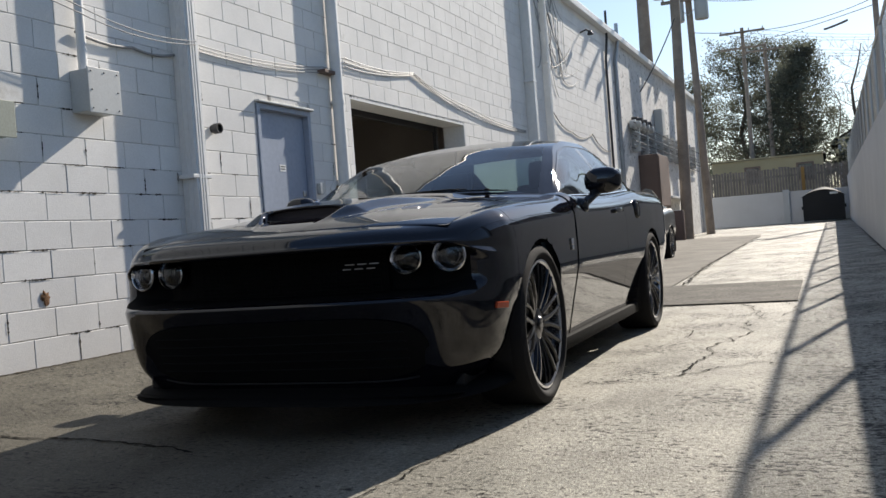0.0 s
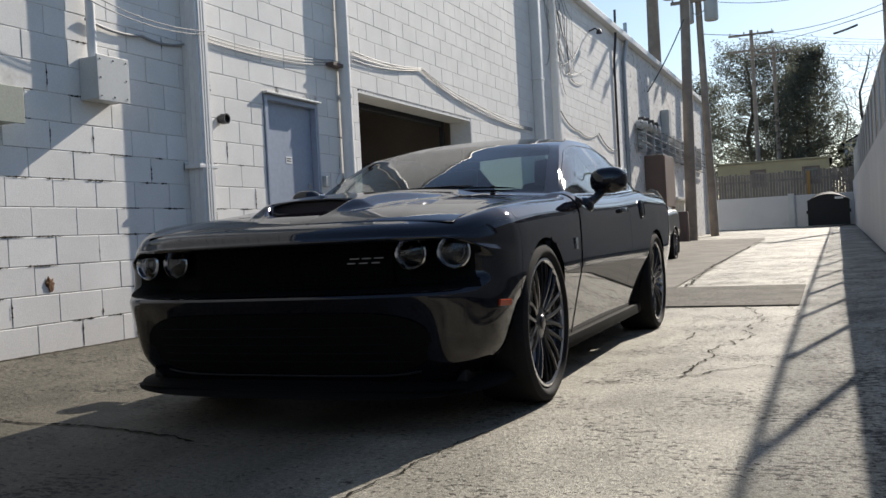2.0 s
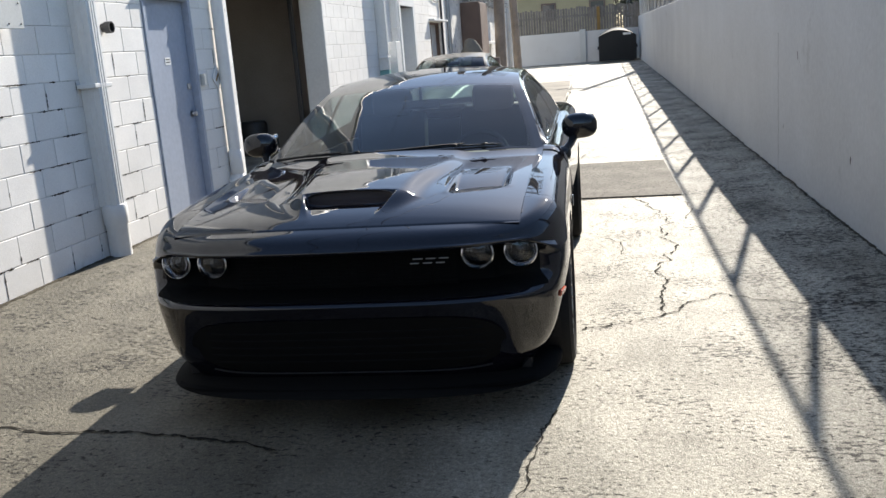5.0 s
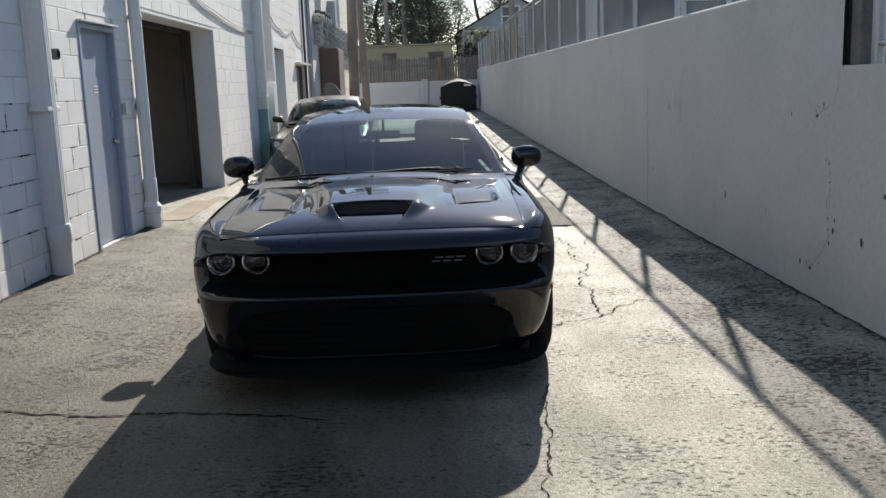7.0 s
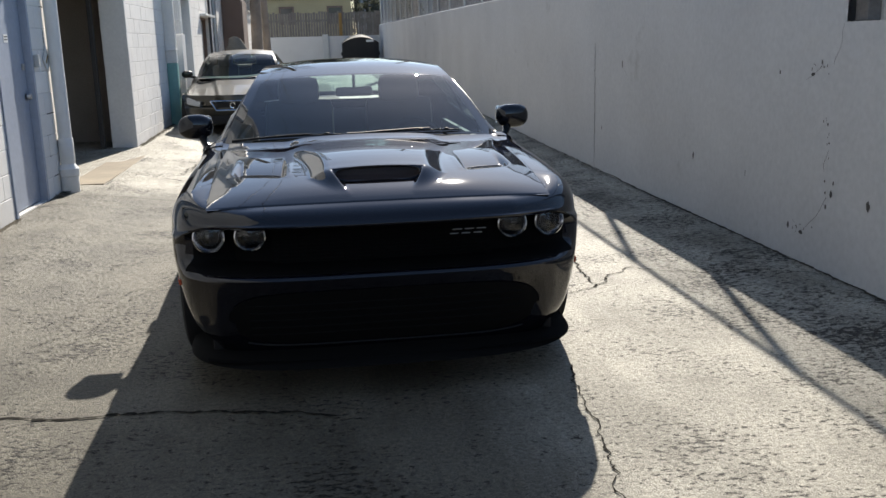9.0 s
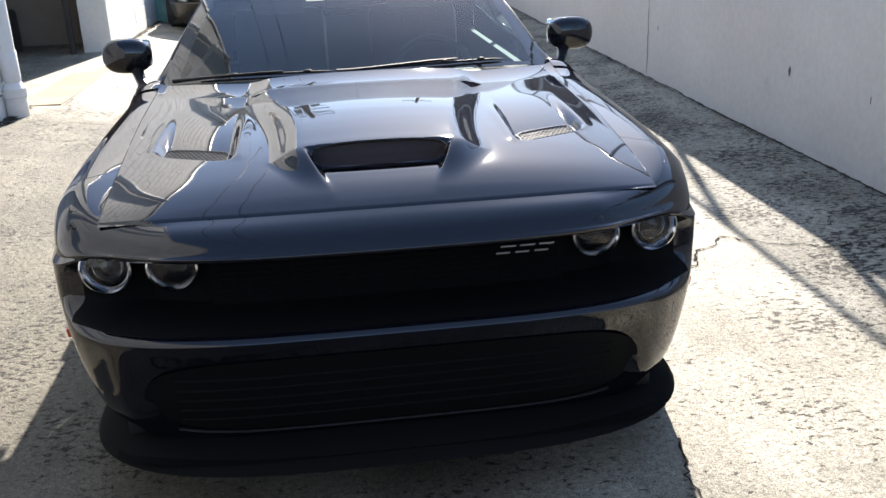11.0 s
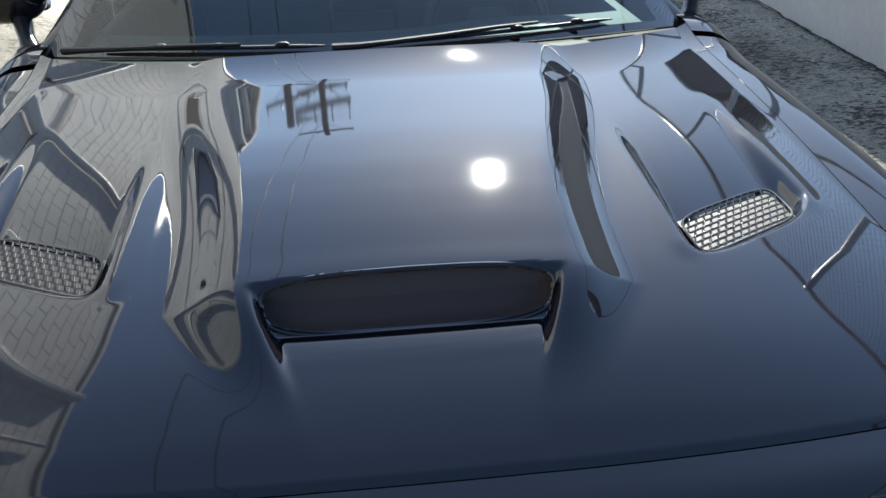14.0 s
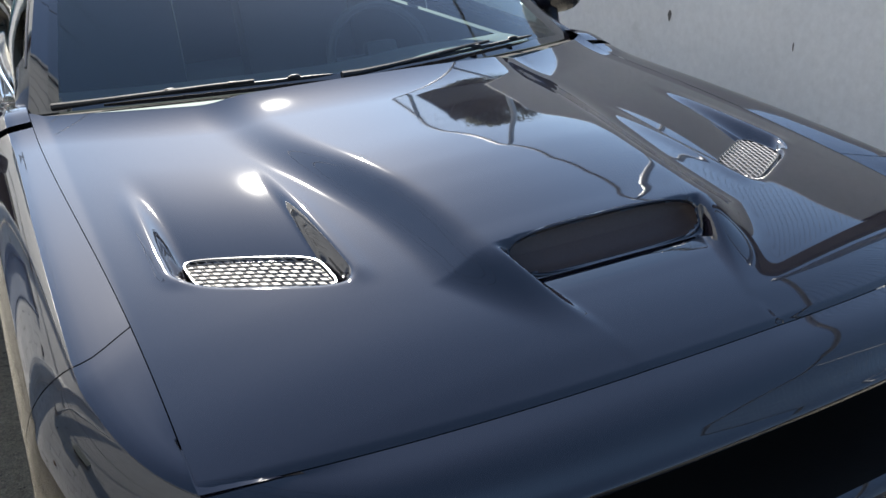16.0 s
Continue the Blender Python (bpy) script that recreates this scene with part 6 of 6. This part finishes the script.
house("house", "low tan house with dark framed windows behind the fence", (-6.2, 56, 0.2), 6.1, 7, 4.0, 0.2, M_TANHOUSE, ((1.9, 2.55, 0.7, 0.85), (4.75, 2.55, 0.75, 0.85)))
house("house", "grey gabled house beyond the alley's end", (8.3, 62, 0.2), 9, 7.5, 5.0, 2.2, M_GREYHOUSE, ((1.2, 3.0, 0.9, 1.3),), 90, ((3.6, 5.3, 1.1, 1.2), (5.3, 3.7, 1.4, 1.2)))
M_SLATE = surface("dark_slate_siding", (0.105, 0.098, 0.102), 0.8, fine=14, coarse=1, vary=0.18, bump=0.2)
house("house", "dark slate-sided house close behind the chain-link fence", (10.0, 20.2, 0.2), 20.5, 7.0, 4.6, 2.0, M_SLATE, (), 90, ((4.6, 1.9, 1.1, 1.2),))
slate_side = thing("window_2", "pale curtained window in the dark slate house", "window", (2.98, 23.4, 2.4), kind="structure")
part("pane", box((-0.02, 0, 0), (0.02, 1.5, 1.5)), M_GREYBOX, slate_side)
part("window_frame", joined(*[box(a, b) for a, b in (((-0.05, -0.1, -0.1), (-0.02, 0.0, 1.6)), ((-0.05, 1.5, -0.1), (-0.02, 1.6, 1.6)), ((-0.05, 0.0, -0.1), (-0.02, 1.5, 0.0)), ((-0.05, 0.0, 1.5), (-0.02, 1.5, 1.6)))]), M_PIPE, slate_side)
house("house", "blue-grey house in shade beyond the low wall", (17.5, 15.0, 0.2), 9.0, 8.0, 3.8, 1.6, M_BLUEHOUSE, ((1.4, 1.5, 1.0, 1.2),), 90, ((2.0, 1.6, 1.1, 1.2),))
house("house", "low white building beyond the chain-link fence", (15.0, 52, 0.2), 10, 9, 5.2, 1.6, M_WALLPAINT, ((1.0, 2.4, 1.4, 1.2), (5.0, 2.4, 1.4, 1.2)), -20)


# ---- utility poles ----
def utility_pole(x, y, h, arms, cans, label, lean=0.0, r=0.16, ground=None):
    g = ground_z(max(-6, min(2, x)), min(60, y)) if ground is None else ground
    p = thing("utility_pole", label, "utility pole", (x, y, g - 0.1), group="utility poles")
    top = Vector((lean * h, 0, h))
    part("pole", tube([(0, 0, 0), top * 0.5, top], [r, r * 0.85, r * 0.68], 14), M_WOODPOLE, p, smooth=True)
    for z, w in arms:
        c = top * (z / h)
        arm = part("crossarm", box((c.x - w / 2, c.y - r - 0.10, z - 0.06), (c.x + w / 2, c.y - r, z + 0.06), 0.01), M_WOODPOLE, p)
        for k in range(4):
            ix = c.x + w * (k / 3 - 0.5) * 0.92
            part("insulator", lathe([(0.02, z + 0.06), (0.05, z + 0.09), (0.03, z + 0.13), (0.05, z + 0.16), (0.015, z + 0.22)], 10, "z", (ix, c.y - r - 0.05, 0)), M_GREYBOX, arm)
        part("brace", tube([(c.x - w * 0.32, c.y - r - 0.05, z - 0.05), (c.x, c.y - r - 0.02, z - 0.6)], 0.015, 6), M_STEEL, p)
        part("brace", tube([(c.x + w * 0.32, c.y - r - 0.05, z - 0.05), (c.x, c.y - r - 0.02, z - 0.6)], 0.015, 6), M_STEEL, p)
    for z, side in cans:
        c = top * (z / h)
        part("transformer", lathe([(0.001, z), (0.24, z + 0.01), (0.26, z + 0.05), (0.26, z + 0.85), (0.20, z + 0.93), (0.001, z + 0.95)], 20, "z", (c.x + side * 0.45, c.y - 0.05, 0)), M_GREYBOX, p, "grey transformer can", smooth=True)
    return p


utility_pole(-4.20, 30.2, 11.6, ((10.9, 2.4), (10.1, 2.4), (9.3, 2.0)), ((8.05, -1),), "tall weathered timber utility pole with transformer by the wall", 0.016, 0.19)
utility_pole(-4.12, 35.7, 12.2, ((11.5, 2.6), (10.7, 2.6), (9.9, 2.4), (9.1, 2.0)), ((8.3, -1), (8.3, 1)), "tall timber utility pole with crossarms and transformers", -0.024)
utility_pole(-4.15, 60.0, 12.4, ((12.1, 2.7), (11.1, 2.7)), (), "far utility pole with two crossarms behind the fence", -0.01)
utility_pole(-3.1, 63.0, 11.8, ((11.3, 2.4),), (), "far utility pole beside another behind the fence", -0.005, 0.17)
utility_pole(2.6, 43.7, 12.0, ((11.2, 2.0),), (), "utility pole behind the chain-link fence", -0.01)
utility_pole(-6.47, 38.0, 13.0, ((12.3, 2.4),), (), "thick dark pole rising behind the roof", 0.0, 0.32)


def span(a, b, drop, r=0.012, label="power line strung between poles"):
    solid("power_line", tube(sag(a, b, drop, 16), r, 5), M_WIRE, label, "power line", group="power lines")


span((-4.4, 35.6, 9.3), (2.5, 43.7, 11.3), 0.6)
span((-4.4, 35.6, 8.0), (2.5, 43.7, 9.9), 0.5, 0.014)
span((2.5, 43.7, 9.60), (-4.1, 60, 11.6), 0.1, 0.018)
span((1.45, 47.8, 9.86), (0.45, 51.6, 10.28), 0.02, 0.06, "thick splice case on the power line")
for z in (11.3, 12.3):
    for x in (-1.1, 0.0, 1.1):
        span((-4.15 + x, 59.8, z), (14 + x, 66, z - 1.0), 0.6, 0.010)
span((-4.3, 30.2, 9.5), (-4.35, 35.7, 10.0), 0.2)
span((-4.3, 30.2, 10.2), (-3.9, -20, 10.4), 0.9)
span((-4.9, 30.2, 10.2), (-4.9, -20, 10.4), 0.9)
span((-4.1, 30.0, 7.4), (-4.75, 26.6, 4.7), 0.12, 0.02, "service drop from the pole to the roof")


# ---- trees ----
def branchy(seed, trunk_h, spread, limbs, base_r, start=0.2, droop=0.0, reach=(0.6, 1.1)):
    """Trunk and limbs; returns the mesh and the limb points that carry foliage."""
    rng = random.Random(seed)
    bm = bmesh.new()
    trunk = [(rng.uniform(-0.06, 0.06) * k, rng.uniform(-0.06, 0.06) * k, trunk_h * k / 8) for k in range(9)]
    add_tube(bm, trunk, [base_r * (1 - 0.11 * k) for k in range(9)], 9)
    tips = []
    for i in range(limbs):
        t = start + (0.98 - start) * (i + rng.random()) / limbs
        k = min(7, int(t * 8))
        a = Vector(trunk[k]).lerp(Vector(trunk[k + 1]), t * 8 - k)
        ang = i * 2.4 + rng.uniform(-0.5, 0.5)
        ln = spread(t) * rng.uniform(*reach)
        rise = rng.uniform(0.0, 0.35) - droop
        pts = [a + Vector((math.cos(ang), math.sin(ang), rise)) * ln * s + Vector((0, 0, 0.12 * ln * s * s)) + Vector((rng.uniform(-1, 1), rng.uniform(-1, 1), rng.uniform(-1, 1))) * 0.06 * ln * (s > 0) for s in (0, 0.35, 0.7, 1.0)]
        r = base_r * 0.30 * (1.1 - t)
        add_tube(bm, pts, [r, r * 0.7, r * 0.45, r * 0.2], 5)
        tips.append(pts)
    return bm, tips


def conifer(x, y, h, seed, spread, n_leaf, limbs=70, size=0.28, start=0.15, label="large dark evergreen tree behind the houses", g=0.2, scatter=0.30):
    tree = thing("tree", label, "tree", (x, y, g))
    bm, tips = branchy(seed, h, spread, limbs, 0.02 * h, start, 0.0, (0.4, 1.15))
    part("trunk", bm, M_BARK, tree, smooth=True)
    rng = np.random.RandomState(seed)
    verts, faces = [], []
    for k in range(n_leaf):
        pts = tips[rng.randint(len(tips))]
        s = rng.beta(2.2, 1.1) * 2.999
        i = int(s)
        p = pts[i].lerp(pts[i + 1], s - i)
        p = p + Vector(rng.normal(0, 1, 3)) * scatter
        w = Vector(rng.normal(0, 1, 3)).normalized() * size * rng.uniform(0.6, 1.4)
        q = Vector(rng.normal(0, 1, 3)).cross(w).normalized() * size * 0.28
        b = len(verts)
        verts += [p - w + q * 0.2, p + q, p + w, p - q]
        faces.append((b, b + 1, b + 2, b + 3))
    me = bpy.data.meshes.new("crown")
    me.from_pydata([tuple(v) for v in verts], [], faces)
    me.materials.append(M_LEAF)
    ob = new("crown", me)
    ob.parent = tree
    return tree


conifer(-5.2, 68, 13.0, 1, lambda t: 3.9 * (1 - 0.40 * t), 15000, 120, 0.12, 0.30, "tall airy pine tree behind the houses", scatter=0.24)
conifer(-2.6, 70, 13.0, 21, lambda t: 3.0 * (1 - 0.45 * t), 13000, 110, 0.12, 0.3, "tall airy pine tree behind the houses", scatter=0.24)
conifer(-1.4, 64, 11.6, 2, lambda t: 3.3 * math.sqrt(max(0.05, 1 - t ** 2.2)), 30000, 150, 0.12, 0.05, scatter=0.26)
conifer(-8.6, 70, 11.0, 3, lambda t: 3.0 * (1 - 0.6 * t), 9000, 110, 0.14, 0.2)
conifer(12.5, 28, 10.0, 4, lambda t: 3.0 * math.sin(math.pi * min(1, 0.15 + 0.8 * t)), 11000, 80, 0.20, 0.3, "evergreen tree beyond the chain-link fence")
conifer(-3.5, 58.5, 2.8, 6, lambda t: 1.8, 4000, 40, 0.22, 0.05, "dark evergreen bush by the tan house")
conifer(2.6, 57, 4.2, 7, lambda t: 2.2, 5000, 40, 0.22, 0.1, "dark evergreen bush behind the end wall")


def bare_tree(x, y, h, seed, label="bare leafless tree against the sky"):
    tree = thing("tree", label, "tree", (x, y, 0.2))
    rng = random.Random(seed)
    bm, tips = branchy(seed, h, lambda t: 0.36 * h * (1 - 0.6 * t), 26, 0.02 * h, 0.3)
    for pts in tips:
        for k in range(7):
            s = rng.uniform(0.2, 1) * 2.99
            a = pts[int(s)].lerp(pts[int(s) + 1], s % 1)
            d = Vector((rng.uniform(-1, 1), rng.uniform(-1, 1), rng.uniform(0.1, 1))) * h * 0.09
            add_tube(bm, [a, a + d * 0.5 + Vector((0, 0, 0.02 * h)), a + d], [0.012, 0.009, 0.004], 4, False)
    part("trunk", bm, M_BARK, tree)
    return tree


bare_tree(2.2, 66, 11.5, 11)
conifer(5.0, 74, 8.5, 31, lambda t: 2.6 * (1 - 0.6 * t) + 0.3, 7000, 60, 0.16, 0.1)
bare_tree(9.5, 58, 8.5, 32)
bare_tree(4.6, 72, 8.5, 12)
bare_tree(-11.5, 46, 9.5, 13)
bare_tree(-9.5, 52, 9.0, 14)
bare_tree(-12.5, 38, 9.0, 15)
bare_tree(1.0, 72, 9.5, 16)

# ---- the wall's blocks ----
BW, BH, GAP = 0.4064, 0.2032, 0.0055
PHASE_Y, BASE_Z = 4.528, 0.107


def block_mesh(w, h):
    """A block's face, proud of the wall with rounded edges; the back stays open."""
    bm = bmesh.new()
    e, d = 0.0035, 0.0055
    outer = [bm.verts.new(p) for p in ((0, 0, 0), (0, w, 0), (0, w, h), (0, 0, h))]
    mid = [bm.verts.new(p) for p in ((d - 0.003, 0, 0), (d - 0.003, w, 0), (d - 0.003, w, h), (d - 0.003, 0, h))]
    top = [bm.verts.new(p) for p in ((d, e, e), (d, w - e, e), (d, w - e, h - e), (d, e, h - e))]
    bm.faces.new(top)
    for a, b in ((outer, mid), (mid, top)):
        for k in range(4):
            bm.faces.new((a[k], a[(k + 1) % 4], b[(k + 1) % 4], b[k]))
    return bm


def block_spans(z0, z1, shift, y0, y1):
    """The blocks of one course, cut at the openings."""
    cuts = [h for h in holes if h[2] < z1 - 0.02 and h[3] > z0 + 0.02]
    k = math.floor((y0 - PHASE_Y) / BW)
    out = []
    while True:
        a = PHASE_Y + shift + k * BW
        k += 1
        if a > y1:
            return out
        lo, hi = max(a, y0), min(a + BW, y1)
        spans = [(lo, hi)]
        for h in cuts:
            spans = [s for p, q in spans for s in ((p, min(q, h[0])), (max(p, h[1]), q)) if s[1] - s[0] > 0.03]
        out += [s for s in spans if s[1] - s[0] > 0.03]


shared = {}
rest_v, rest_f = [], []
count = 0
rb = random.Random(3)
for row in range(-1, 28):
    z0 = BASE_Z + row * BH
    z1 = min(z0 + BH, TOP - 0.01)
    if z1 - z0 < 0.05:
        continue
    for a, b in block_spans(z0, z1, BW / 2 if row % 2 else 0.0, 1.0, 23.4):
        w, h = round(b - a - GAP, 3), round(z1 - z0 - GAP, 3)
        near = 3.4 < a < 9.0 and z0 < 2.9
        if (w, h) not in shared:
            shared[w, h] = mesh_of("brick", block_mesh(w, h), M_BLOCK)
        me = shared[w, h]
        at = Vector((LEFT - 0.006 + rb.uniform(-0.0010, 0.0020), a + GAP / 2, z0 + GAP / 2))
        if near and count < 300:
            ob = new("block", me)
            ob.parent, ob.location = wall_west, at
            count += 1
        else:
            n = len(rest_v)
            rest_v += [tuple(v.co + at) for v in me.vertices]
            rest_f += [tuple(i + n for i in p.vertices) for p in me.polygons]
me = bpy.data.meshes.new("blocks")
me.from_pydata(rest_v, [], rest_f)
me.materials.append(M_BLOCK)
ob = new("blocks", me)
ob.parent = wall_west
ob["kind"] = "stuff"

# mortar lost from the joints
M_MORTAR = surface("lost_mortar", (0.05, 0.045, 0.038), 0.95, fine=90, coarse=14, vary=0.5, bump=0.0, spec=0.05)
lost = bmesh.new()
rl = random.Random(31)


def ragged_gap(y0, z0, length, upright=False):
    """A dark ragged sliver along a joint, of uneven width."""
    n = max(4, int(length / 0.012))
    last = None
    for i in range(n + 1):
        t = i / n
        taper = min(1.0, 5 * t, 5 * (1 - t))
        half = (0.0017 + rl.random() ** 2.5 * 0.0078) * taper + 0.0004
        off = rl.uniform(-0.002, 0.002)
        ends = []
        for k in (-1, 1):
            p, q = length * t, off + k * half
            ends.append(lost.verts.new((LEFT + 0.0030, y0 + (q if upright else p), z0 + (p if upright else q))))
        if last:
            lost.faces.new((last[0], ends[0], ends[1], last[1]))
        last = ends


def solid_wall(y0, y1, z):
    return not any(h[0] - 0.16 < y1 and h[1] + 0.16 > y0 and h[2] < z + 0.1 and h[3] > z - 0.1 for h in holes)


for row in range(0, 12):
    z = BASE_Z + row * BH
    y = 1.2
    while y < 9.0:
        length = rl.uniform(0.05, 0.34)
        if rl.random() < 0.62 - 0.045 * row and solid_wall(y, y + length, z):
            ragged_gap(y, z, length)
        y += length + rl.uniform(0.01, 0.14)
    y = PHASE_Y - 8 * BW + (BW / 2 if row % 2 else 0.0)
    while y < 9.0:
        if rl.random() < 0.40 - 0.03 * row and solid_wall(y, y, z + 0.1):
            length = rl.uniform(0.04, 0.17)
            ragged_gap(y, z + rl.uniform(0.0, BH - length), length, True)
        y += BW
ob = part("lost_mortar", lost, M_MORTAR, wall_west, "dark gaps where mortar has fallen from the joints")
ob["kind"] = "stuff"
